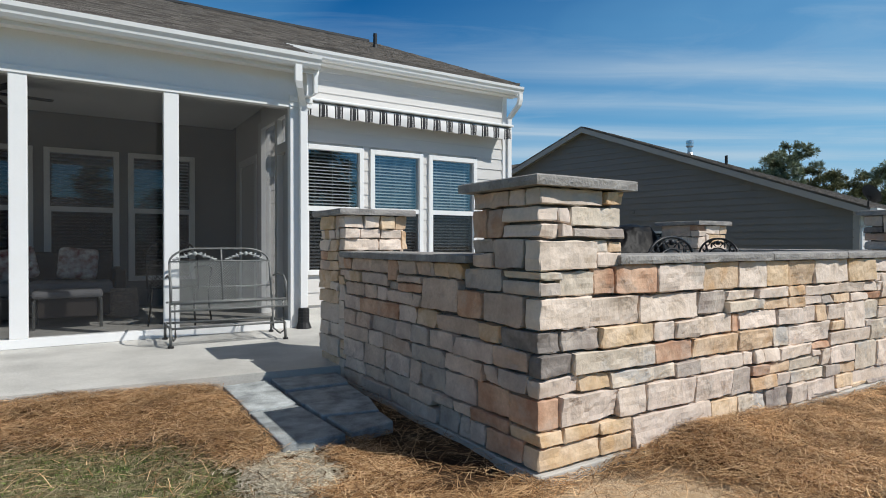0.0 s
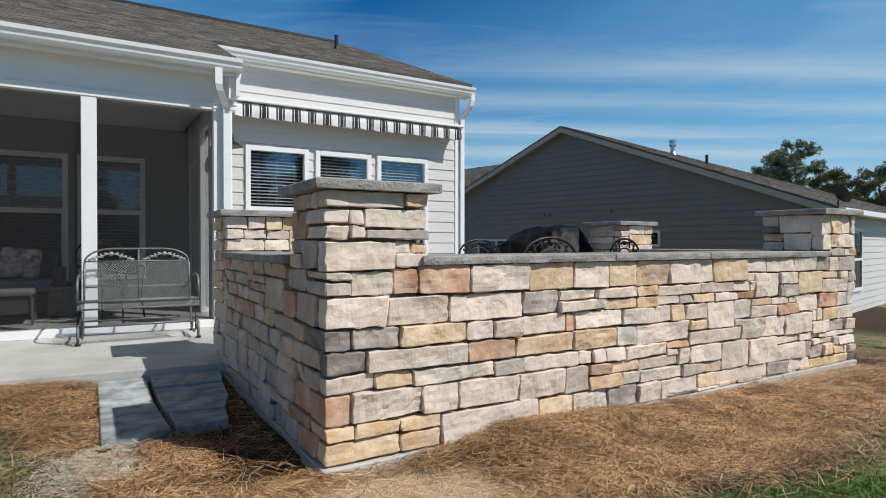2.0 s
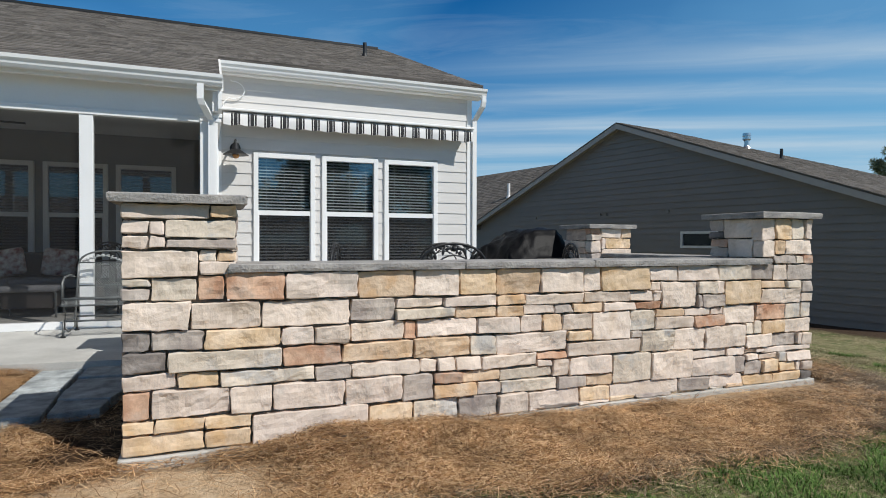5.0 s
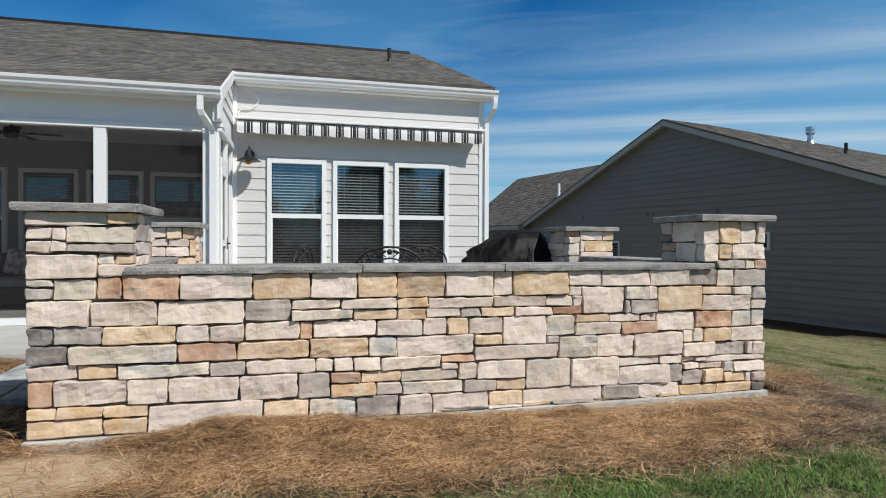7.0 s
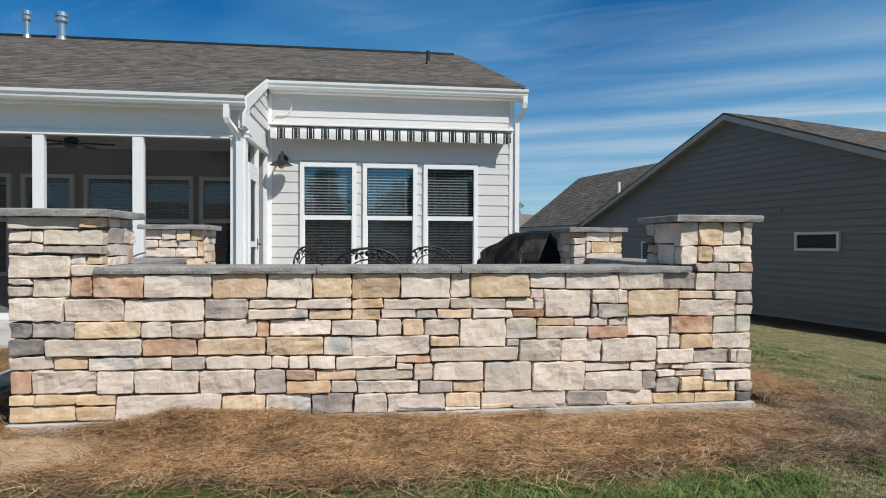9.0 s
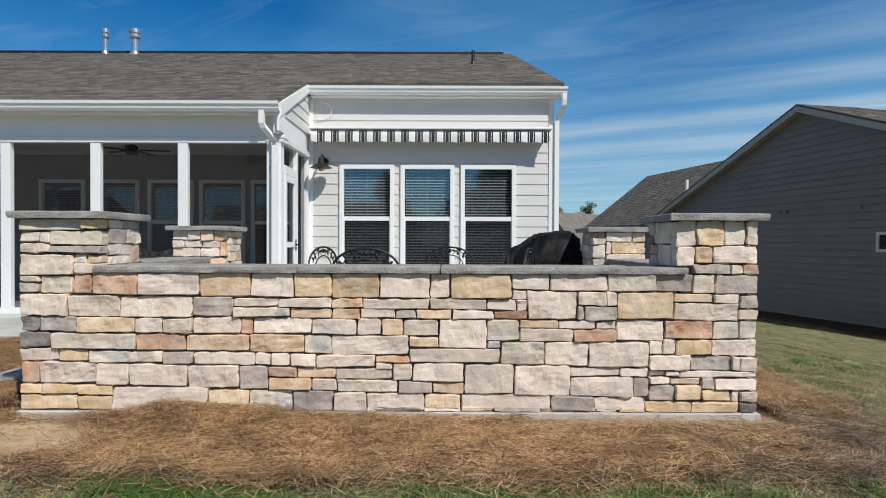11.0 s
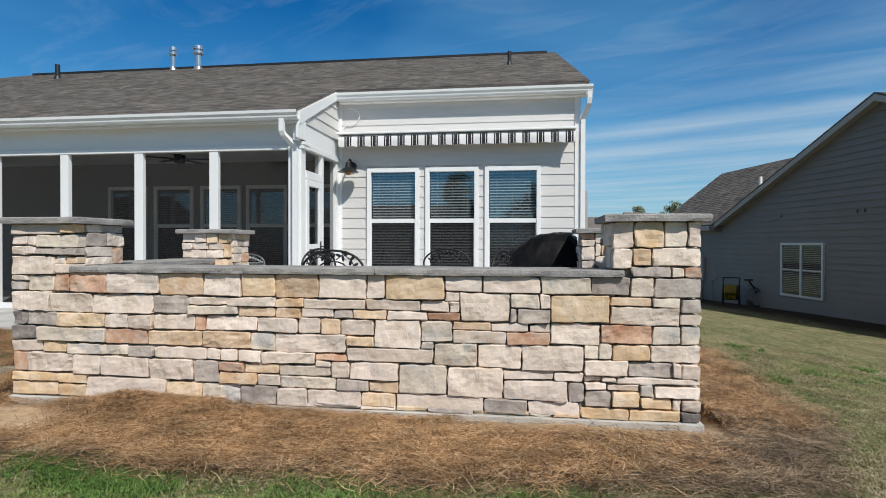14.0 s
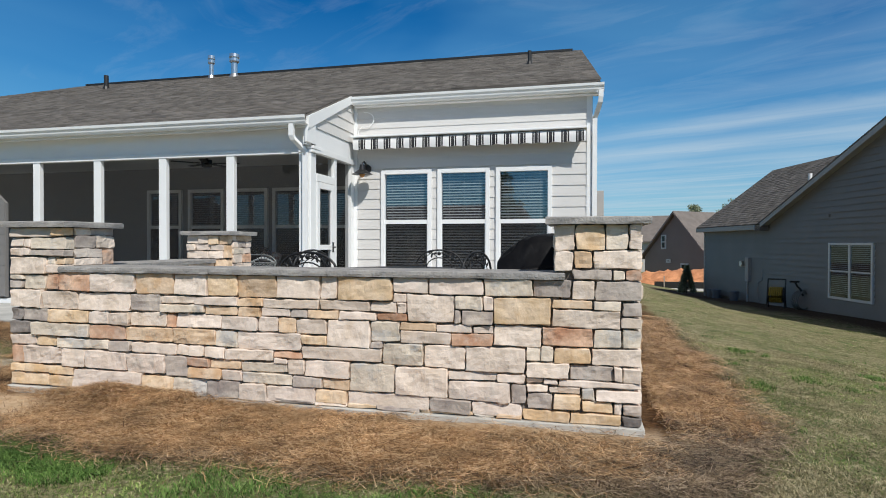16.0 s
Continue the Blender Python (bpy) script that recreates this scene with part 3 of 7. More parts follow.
pier_fr = thing("stone_pier", "square stone pier with a flagstone cap beside the side lawn", "pier", group="wall piers")
pier_bl = thing("stone_pier", "square stone pier with a flagstone cap at the patio entrance", "pier", group="wall piers")
pier_br = thing("stone_pier", "square stone pier with a flagstone cap beside the covered grill", "pier", group="wall piers")
E2 = 0.042
for p, x0, y0 in ((pier_fl, FX0, FY0), (pier_fr, FX1 - PW, FY0), (pier_bl, FX0, BY1 - PWY), (pier_br, FX1 - PW, BY1 - PWY)):
    top = PIER_TOP if p in (pier_fl, pier_fr) else REAR_TOP
    core(p, x0 + E2, x0 + PW - E2, y0 + E2, y0 + PWY - E2, top)
    slab_cap(p, x0 - 0.055, x0 + PW + 0.055, y0 - 0.05, y0 + PWY + 0.05, top, top + 0.046, int(x0 * 10 + y0 * 37))
core(front_wall, FX0 + PW + 0.02 - E2, FX1 - PW - 0.02 + E2, FY0 + E2, FY0 + WT - E2, WALL_TOP)
core(left_wall, FX0 + E2, FX0 + WT - E2, FY0 + PWY - E2, BY1 - PWY + E2, WALL_TOP)
core(right_wall, FX1 - WT + E2, FX1 - E2, FY0 + PWY - E2, BY1 - PWY + E2, WALL_TOP)
# the caps of the walls, in lengths butted end to end
for i, (a, b) in enumerate(((2.10, 3.43), (3.434, 4.36), (4.364, 5.97))):
    slab_cap(front_wall, a, b, FY0 - 0.03, FY0 + WT + 0.04, WALL_TOP, WALL_TOP + CAP_T, 11 + i, "wall_cap")
slab_cap(left_wall, FX0 - 0.045, FX0 + WT + 0.04, FY0 + PWY + 0.003, BY1 - PWY - 0.003, WALL_TOP, WALL_TOP + CAP_T, 21, "wall_cap")
slab_cap(right_wall, FX1 - WT - 0.04, FX1 + 0.045, FY0 + PWY + 0.003, BY1 - PWY - 0.003, WALL_TOP, WALL_TOP + CAP_T, 23, "wall_cap")
footing(front_wall, FX0 - 0.018, FX1 + 0.02, FY0 - 0.02, FY0 + 0.3)
footing(left_wall, FX0 - 0.008, FX0 + 0.3, FY0 + 0.303, BY1)
footing(right_wall, FX1 - 0.3, FX1 + 0.02, FY0 + 0.303, BY1)

def lay(parent, face, *stones):
    """Lay stones on a face, each given by its span along the wall, its lower and upper edge and its tone."""
    for a0, a1, z0, z1, tone in stones:
        depth = 0.09
        if face is FRONT:
            if parent is front_wall:
                z1 = min(z1, WALL_TOP - 0.002)
            if z1 > 1.25:
                z1 = PIER_TOP - 0.002
            if a1 >= FX1 - 0.002:
                depth = QUOIN
            elif a0 <= FX0 + 0.002:
                depth = next(q for low, q in RETURNS if (z0 + z1) / 2 > low)
        stone(parent, face, a0, a1, z0, z1, tone, depth)


QUOIN = 0.11
# how far the corner stones reach round to the side, by height
RETURNS = ((1.202, 0.09), (1.055, 0.25), (0.912, 0.10), (0.80, 0.26), (0.648, 0.10), (0.546, 0.26), (0.35, 0.07), (0.14, 0.20), (-1, 0.10))
# the front, course by course
lay(pier_fl, FRONT, (1.61, 2.014, 1.207, 1.268, "p"), (2.014, 2.14, 1.216, 1.268, "o"))
lay(pier_fl, FRONT, (1.61, 1.731, 1.134, 1.199, "p"), (1.735, 1.8, 1.128, 1.2, "p"), (1.804, 2.14, 1.112, 1.208, "b"), (1.61, 1.731, 1.06, 1.124, "p"), (1.734, 1.806, 1.063, 1.125, "p"), (1.81, 2.14, 1.06, 1.108, "g"))
lay(pier_fl, FRONT, (1.61, 1.959, 0.914, 1.05, "c"), (1.962, 2.046, 0.995, 1.05, "b"), (2.049, 2.14, 0.991, 1.05, "t"), (1.962, 2.14, 0.926, 0.992, "p"))
lay(pier_fl, FRONT, (1.61, 1.736, 0.873, 0.911, "b"), (1.61, 1.736, 0.802, 0.863, "g"), (1.739, 1.952, 0.797, 0.91, "b"), (1.955, 2.084, 0.796, 0.923, "r"))
lay(pier_fl, FRONT, (1.61, 1.92, 0.651, 0.794, "c"), (1.922, 2.262, 0.643, 0.784, "c"))
lay(pier_fl, FRONT, (1.61, 1.738, 0.55, 0.645, "d"), (1.741, 1.986, 0.547, 0.646, "g"))
lay(front_wall, FRONT, (1.986, 2.364, 0.542, 0.642, "o"))
lay(pier_fl, FRONT, (1.61, 1.81, 0.444, 0.542, "d"), (1.814, 2.37, 0.432, 0.536, "b"))
lay(pier_fl, FRONT, (1.61, 1.854, 0.354, 0.436, "p"), (1.858, 2.056, 0.352, 0.428, "o"))
lay(front_wall, FRONT, (2.06, 2.542, 0.344, 0.42, "b"), (2.545, 2.744, 0.336, 0.417, "g"))
lay(pier_fl, FRONT, (1.61, 1.734, 0.209, 0.346, "r"), (1.74, 2.108, 0.209, 0.347, "p"))
lay(front_wall, FRONT, (2.108, 2.32, 0.196, 0.34, "c"), (2.323, 2.706, 0.192, 0.336, "p"))
lay(pier_fl, FRONT, (1.61, 1.755, 0.14, 0.202, "o"), (1.755, 1.988, 0.138, 0.204, "o"), (1.988, 2.214, 0.13, 0.196, "o"), (1.61, 1.984, 0.038, 0.133, "o"), (1.988, 2.214, 0.034, 0.124, "o"))
lay(front_wall, FRONT, (2.218, 2.842, 0.03, 0.184, "p"))
lay(front_wall, FRONT, (2.087, 2.384, 0.79, 0.944, "r"), (2.387, 2.782, 0.787, 0.944, "p"), (2.785, 3.117, 0.78, 0.944, "t"), (3.121, 3.401, 0.778, 0.944, "c"), (3.404, 3.65, 0.778, 0.944, "o"), (3.65, 3.962, 0.772, 0.944, "t"), (3.966, 4.292, 0.774, 0.944, "c"), (4.296, 4.424, 0.774, 0.944, "c"), (4.428, 4.825, 0.772, 0.944, "o"))
lay(front_wall, FRONT, (4.829, 5.075, 0.83, 0.944, "p"), (5.079, 5.45, 0.824, 0.944, "p"), (5.454, 5.767, 0.822, 0.944, "b"), (5.767, 6.006, 0.82, 0.944, "g"))
lay(front_wall, FRONT, (2.266, 2.738, 0.641, 0.78, "c"), (2.741, 3.004, 0.65, 0.777, "g"), (3.007, 3.299, 0.714, 0.771, "c"), (3.302, 3.65, 0.707, 0.772, "p"), (3.65, 3.853, 0.707, 0.769, "t"), (3.856, 4.288, 0.7, 0.766, "c"), (4.292, 4.664, 0.699, 0.77, "c"), (4.668, 4.857, 0.696, 0.768, "c"))
lay(front_wall, FRONT, (4.833, 4.926, 0.766, 0.827, "p"), (4.86, 4.927, 0.69, 0.766, "p"), (4.93, 5.254, 0.639, 0.822, "c"), (5.258, 5.442, 0.728, 0.82, "b"), (5.446, 5.514, 0.726, 0.819, "p"), (5.258, 5.298, 0.637, 0.724, "g"), (5.302, 5.512, 0.631, 0.723, "g"), (5.514, 5.879, 0.643, 0.817, "o"))
lay(front_wall, FRONT, (3.007, 3.376, 0.646, 0.71, "b"), (3.38, 3.65, 0.638, 0.702, "t"), (3.654, 3.835, 0.634, 0.704, "t"), (3.838, 4.066, 0.643, 0.702, "p"), (4.069, 4.203, 0.64, 0.699, "g"), (4.203, 4.435, 0.638, 0.697, "t"), (4.439, 4.71, 0.638, 0.694, "p"), (4.714, 4.927, 0.639, 0.692, "r"))
lay(front_wall, FRONT, (2.367, 2.542, 0.54, 0.638, "p"), (2.546, 2.737, 0.536, 0.635, "c"), (2.741, 3.055, 0.536, 0.642, "c"), (3.058, 3.131, 0.532, 0.64, "r"), (3.135, 3.518, 0.539, 0.64, "p"), (3.522, 3.813, 0.534, 0.635, "p"), (3.817, 3.974, 0.533, 0.64, "p"), (3.978, 4.118, 0.53, 0.638, "t"), (4.121, 4.349, 0.527, 0.635, "c"))
lay(front_wall, FRONT, (4.353, 4.664, 0.448, 0.635, "c"), (4.668, 4.877, 0.496, 0.632, "b"), (4.881, 5.128, 0.579, 0.633, "t"), (5.132, 5.374, 0.575, 0.63, "p"), (5.378, 5.512, 0.573, 0.626, "p"), (4.881, 5.232, 0.491, 0.578, "c"), (5.231, 5.512, 0.492, 0.574, "r"), (5.515, 5.822, 0.5, 0.635, "c"))
lay(pier_fr, FRONT, (5.826, 6.14, 0.514, 0.631, "r"))
lay(front_wall, FRONT, (2.373, 2.693, 0.426, 0.532, "r"), (2.697, 3.114, 0.422, 0.528, "t"), (3.117, 3.472, 0.414, 0.532, "t"), (3.472, 3.651, 0.408, 0.528, "b"), (3.651, 4.155, 0.4, 0.526, "p"), (4.159, 4.349, 0.453, 0.52, "o"), (4.162, 4.75, 0.352, 0.445, "c"), (4.669, 4.754, 0.448, 0.493, "g"))
lay(front_wall, FRONT, (4.758, 5.042, 0.342, 0.49, "b"), (5.046, 5.328, 0.335, 0.488, "c"), (5.332, 5.721, 0.328, 0.49, "c"))
lay(front_wall, FRONT, (2.747, 3.149, 0.336, 0.414, "c"), (3.152, 3.257, 0.333, 0.412, "c"), (3.26, 3.376, 0.33, 0.41, "c"), (3.38, 3.547, 0.327, 0.406, "c"), (3.55, 3.934, 0.32, 0.4, "c"), (3.938, 4.163, 0.35, 0.394, "r"), (3.938, 4.048, 0.306, 0.347, "p"), (4.052, 4.178, 0.233, 0.348, "c"), (4.182, 4.517, 0.227, 0.347, "p"))
lay(front_wall, FRONT, (2.71, 3.044, 0.181, 0.33, "p"), (3.048, 3.236, 0.173, 0.327, "g"), (3.239, 3.422, 0.254, 0.322, "r"), (3.426, 3.673, 0.248, 0.317, "t"), (3.676, 4.044, 0.24, 0.31, "b"), (3.239, 3.518, 0.169, 0.249, "t"), (3.522, 3.683, 0.163, 0.243, "p"), (3.687, 4.085, 0.155, 0.236, "b"), (4.089, 4.309, 0.149, 0.227, "g"), (4.313, 4.517, 0.147, 0.222, "t"))
lay(front_wall, FRONT, (4.52, 4.844, 0.15, 0.342, "b"), (4.848, 5.21, 0.14, 0.335, "c"), (5.213, 5.534, 0.266, 0.328, "p"), (5.538, 5.722, 0.263, 0.321, "p"), (5.214, 5.624, 0.133, 0.261, "p"), (5.628, 5.726, 0.13, 0.258, "g"))
lay(front_wall, FRONT, (2.845, 3.107, 0.03, 0.17, "o"), (3.11, 3.394, 0.03, 0.169, "b"), (3.398, 3.662, 0.03, 0.162, "g"), (3.665, 3.88, 0.03, 0.154, "c"), (3.883, 4.26, 0.038, 0.15, "p"), (3.883, 3.946, 0.03, 0.062, "p"), (3.949, 4.246, 0.03, 0.062, "g"), (4.26, 4.498, 0.05, 0.144, "o"), (4.257, 4.498, 0.03, 0.062, "c"))
lay(front_wall, FRONT, (4.502, 5.084, 0.048, 0.144, "c"), (5.087, 5.366, 0.042, 0.135, "g"), (5.37, 5.698, 0.04, 0.13, "p"), (4.502, 4.709, 0.03, 0.062, "o"), (4.713, 5.017, 0.03, 0.062, "g"), (5.02, 5.378, 0.03, 0.062, "o"), (5.382, 5.524, 0.03, 0.062, "b"), (5.532, 5.699, 0.03, 0.062, "t"))
lay(pier_fr, FRONT, (5.9, 6.029, 1.12, 1.268, "c"), (6.034, 6.21, 1.121, 1.268, "o"), (6.214, 6.35, 1.125, 1.268, "b"), (6.354, 6.43, 1.126, 1.268, "p"), (5.9, 6.018, 0.988, 1.117, "c"), (6.022, 6.134, 1.007, 1.117, "t"), (6.14, 6.43, 1.007, 1.122, "c"))
lay(pier_fr, FRONT, (6.014, 6.254, 0.937, 1.003, "g"), (6.258, 6.33, 0.936, 0.999, "b"), (6.33, 6.43, 0.936, 1.003, "r"), (6.01, 6.15, 0.81, 0.933, "c"), (6.153, 6.43, 0.809, 0.932, "g"))
lay(pier_fr, FRONT, (5.887, 6.137, 0.752, 0.808, "t"), (6.142, 6.31, 0.746, 0.806, "b"), (6.316, 6.43, 0.714, 0.8, "g"), (5.887, 6.304, 0.634, 0.748, "c"), (6.308, 6.43, 0.639, 0.71, "c"))
lay(front_wall, FRONT, (5.724, 5.816, 0.412, 0.502, "b"), (5.816, 5.898, 0.41, 0.508, "b"))
lay(pier_fr, FRONT, (6.143, 6.312, 0.514, 0.628, "b"), (6.316, 6.43, 0.515, 0.635, "b"), (5.902, 6.127, 0.407, 0.509, "o"), (6.132, 6.43, 0.402, 0.508, "c"))
lay(front_wall, FRONT, (5.726, 5.994, 0.308, 0.406, "c"), (5.726, 5.829, 0.272, 0.306, "p"), (5.833, 5.924, 0.269, 0.304, "p"))
lay(pier_fr, FRONT, (5.998, 6.264, 0.306, 0.401, "g"), (6.264, 6.319, 0.306, 0.398, "p"), (6.319, 6.43, 0.3, 0.396, "c"), (5.928, 6.43, 0.262, 0.302, "p"))
lay(front_wall, FRONT, (5.73, 5.863, 0.216, 0.263, "c"), (5.731, 5.892, 0.106, 0.212, "g"))
lay(pier_fr, FRONT, (5.866, 6.066, 0.212, 0.258, "c"), (6.071, 6.15, 0.184, 0.255, "b"), (6.155, 6.43, 0.18, 0.251, "p"), (5.896, 6.068, 0.114, 0.208, "o"), (6.072, 6.262, 0.108, 0.18, "o"), (6.265, 6.316, 0.1, 0.176, "c"), (6.321, 6.43, 0.102, 0.174, "p"))
lay(front_wall, FRONT, (5.703, 5.997, 0.03, 0.102, "o"))
lay(pier_fr, FRONT, (6.001, 6.313, 0.03, 0.1, "o"), (6.318, 6.43, 0.03, 0.094, "d"))
# the other faces
qa = QUOIN
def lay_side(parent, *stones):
    """Lay stones on the shaded side, each given by its near and far end, its lower and upper edge and its tone. Pale
    tones are swapped for browner ones: the warm shade is put into their colour.
    """
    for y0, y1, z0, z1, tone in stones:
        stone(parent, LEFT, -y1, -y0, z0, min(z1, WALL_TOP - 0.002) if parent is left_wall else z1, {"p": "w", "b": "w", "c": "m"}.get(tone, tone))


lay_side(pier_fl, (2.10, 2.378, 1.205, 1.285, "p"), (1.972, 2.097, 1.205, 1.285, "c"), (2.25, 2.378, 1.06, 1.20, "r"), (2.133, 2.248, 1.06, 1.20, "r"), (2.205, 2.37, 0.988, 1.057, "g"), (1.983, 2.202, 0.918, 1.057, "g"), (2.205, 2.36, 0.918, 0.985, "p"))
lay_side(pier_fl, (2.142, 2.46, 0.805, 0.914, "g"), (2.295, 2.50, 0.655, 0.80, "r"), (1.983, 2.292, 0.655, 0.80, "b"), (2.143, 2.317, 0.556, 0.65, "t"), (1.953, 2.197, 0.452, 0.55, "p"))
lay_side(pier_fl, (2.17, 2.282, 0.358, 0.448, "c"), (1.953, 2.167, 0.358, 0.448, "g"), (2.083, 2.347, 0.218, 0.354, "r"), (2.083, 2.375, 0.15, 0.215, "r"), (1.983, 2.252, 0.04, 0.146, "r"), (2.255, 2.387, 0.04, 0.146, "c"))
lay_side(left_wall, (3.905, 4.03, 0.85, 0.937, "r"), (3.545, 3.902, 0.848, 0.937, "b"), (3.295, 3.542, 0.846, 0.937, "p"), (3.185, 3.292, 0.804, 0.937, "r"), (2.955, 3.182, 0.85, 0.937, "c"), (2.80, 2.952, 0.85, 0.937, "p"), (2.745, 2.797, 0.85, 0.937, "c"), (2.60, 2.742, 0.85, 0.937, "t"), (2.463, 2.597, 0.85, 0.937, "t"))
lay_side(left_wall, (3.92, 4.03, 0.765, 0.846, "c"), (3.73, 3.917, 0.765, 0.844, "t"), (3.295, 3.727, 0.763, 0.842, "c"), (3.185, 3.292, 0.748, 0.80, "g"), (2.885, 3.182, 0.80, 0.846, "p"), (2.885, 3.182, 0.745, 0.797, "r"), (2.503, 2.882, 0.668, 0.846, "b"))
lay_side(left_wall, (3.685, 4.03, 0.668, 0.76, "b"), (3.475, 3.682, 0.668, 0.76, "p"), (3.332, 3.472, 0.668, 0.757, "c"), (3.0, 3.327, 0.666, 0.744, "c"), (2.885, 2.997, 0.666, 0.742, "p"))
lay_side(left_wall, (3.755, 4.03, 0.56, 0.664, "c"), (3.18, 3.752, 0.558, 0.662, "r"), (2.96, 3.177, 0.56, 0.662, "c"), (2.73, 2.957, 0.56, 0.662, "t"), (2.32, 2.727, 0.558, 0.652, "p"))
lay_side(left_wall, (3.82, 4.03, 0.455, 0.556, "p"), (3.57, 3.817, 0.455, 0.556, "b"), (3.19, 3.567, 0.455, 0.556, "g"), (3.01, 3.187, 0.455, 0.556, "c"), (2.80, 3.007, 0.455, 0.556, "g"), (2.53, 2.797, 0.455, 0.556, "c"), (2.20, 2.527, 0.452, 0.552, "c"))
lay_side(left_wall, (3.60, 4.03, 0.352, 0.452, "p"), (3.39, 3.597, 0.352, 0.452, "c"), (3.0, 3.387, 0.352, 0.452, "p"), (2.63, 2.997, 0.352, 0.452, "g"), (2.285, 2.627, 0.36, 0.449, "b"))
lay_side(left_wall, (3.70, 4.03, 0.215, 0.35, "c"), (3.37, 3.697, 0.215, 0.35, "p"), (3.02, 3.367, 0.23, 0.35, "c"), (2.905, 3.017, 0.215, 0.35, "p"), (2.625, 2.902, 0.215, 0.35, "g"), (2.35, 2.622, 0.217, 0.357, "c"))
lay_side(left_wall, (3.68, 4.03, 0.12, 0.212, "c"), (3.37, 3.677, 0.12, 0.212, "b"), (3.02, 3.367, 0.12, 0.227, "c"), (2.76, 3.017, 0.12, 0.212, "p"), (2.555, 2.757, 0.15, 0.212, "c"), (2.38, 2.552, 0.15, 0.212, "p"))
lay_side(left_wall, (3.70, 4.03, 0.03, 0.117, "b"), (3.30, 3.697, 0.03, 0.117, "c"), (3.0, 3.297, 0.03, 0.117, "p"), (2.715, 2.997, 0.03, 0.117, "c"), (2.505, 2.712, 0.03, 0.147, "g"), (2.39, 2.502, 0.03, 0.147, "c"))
ashlar(pier_bl, LEFT, -BY1, -(BY1 - PWY + 0.1), 0.03, REAR_TOP, 33, TONES_SHADED)
ashlar(pier_bl, LEFT, -(BY1 - PWY + 0.1), -(BY1 - PWY), 0.03, WALL_TOP + 0.03, 46, TONES_SHADED)
ashlar(pier_fl, ((FX0 + PW, 0), 90), FY0 + 0.09, FY0 + PWY, WALL_TOP + CAP_T, PIER_TOP, 34)
INNER = ((FX1 - PW, 0), -90)
for y0, y1, z0, z1, tone in ((1.97, 2.232, 1.135, 1.285, "c"), (2.235, 2.38, 1.19, 1.285, "g"), (2.235, 2.38, 1.135, 1.187, "d"), (1.97, 2.20, 0.982, 1.132, "c"), (2.203, 2.38, 0.982, 1.06, "g"), (2.203, 2.38, 1.063, 1.132, "r")):
    stone(pier_fr, INNER, -y1, -y0, z0, z1, tone)
ashlar(pier_fr, RIGHT, FY0 + qa, FY0 + PWY, 0.03, PIER_TOP, 36)
ashlar(right_wall, RIGHT, FY0 + PWY, BY1 - PWY, 0.03, WALL_TOP, 37)
ashlar(pier_br, RIGHT, BY1 - PWY + 0.1, BY1, 0.03, REAR_TOP, 38)
REAR = ((0, BY1 - PWY), 0)
for a0, a1, z0, z1, tone in ((1.61, 1.765, 1.155, 1.252, "c"), (1.768, 1.90, 1.155, 1.252, "c"), (1.903, 2.03, 1.15, 1.252, "o"), (2.033, 2.14, 1.145, 1.252, "t"), (1.61, 1.732, 1.078, 1.152, "c"), (1.735, 1.91, 1.078, 1.152, "p"), (1.913, 2.09, 1.075, 1.147, "c"), (2.093, 2.14, 0.99, 1.142, "t"), (1.61, 1.89, 0.985, 1.075, "c"), (1.893, 2.09, 0.985, 1.072, "c"), (1.97, 2.14, 0.86, 0.982, "t")):
    stone(pier_bl, REAR, a0, a1, z0, z1, tone)
for a0, a1, z0, z1, tone in ((5.90, 6.032, 1.19, 1.252, "r"), (5.90, 6.032, 1.12, 1.187, "c"), (6.035, 6.30, 1.15, 1.252, "c"), (6.303, 6.43, 1.15, 1.252, "t"), (6.035, 6.09, 1.03, 1.147, "p"), (6.093, 6.43, 1.03, 1.147, "o"), (5.90, 6.032, 0.985, 1.117, "c"), (6.035, 6.43, 0.93, 1.027, "c"), (5.90, 6.032, 0.88, 0.982, "g")):
    stone(pier_br, REAR, a0, a1, z0, z1, tone)
ashlar(pier_bl, ((FX0 + PW, 0), 90), BY1 - PWY + 0.1, BY1, 0.12, REAR_TOP, 41)
ashlar(pier_br, ((FX1 - PW, 0), -90), -BY1, -(BY1 - PWY + 0.1), 0.12, REAR_TOP, 42, TONES_SHADED)
ashlar(front_wall, ((0, FY0 + WT), 180), -(FX1 - PW), -(FX0 + PW), 0.12, WALL_TOP, 43)
ashlar(left_wall, ((FX0 + WT, 0), 90), FY0 + PWY, BY1 - PWY, 0.12, WALL_TOP, 44)
ashlar(right_wall, ((FX1 - WT, 0), -90), -(BY1 - PWY), -(FY0 + PWY), 0.12, WALL_TOP, 45, TONES_SHADED)


# ---- pavers ----
PAVERS = (((0.76, 4.125), (1.064, 4.14), (1.052, 3.437), (0.76, 3.415)), ((0.76, 3.39), (1.052, 3.412), (1.082, 2.75), (0.757, 2.765)),
          ((1.090, 4.14), (1.575, 4.085), (1.525, 3.755), (1.084, 3.775)), ((1.084, 3.745), (1.524, 3.725), (1.49, 3.385), (1.080, 3.42)),
          ((1.080, 3.39), (1.488, 3.355), (1.405, 3.03), (1.088, 3.105)), ((1.10, 3.075), (1.402, 3.0), (1.38, 2.80), (1.11, 2.745)))
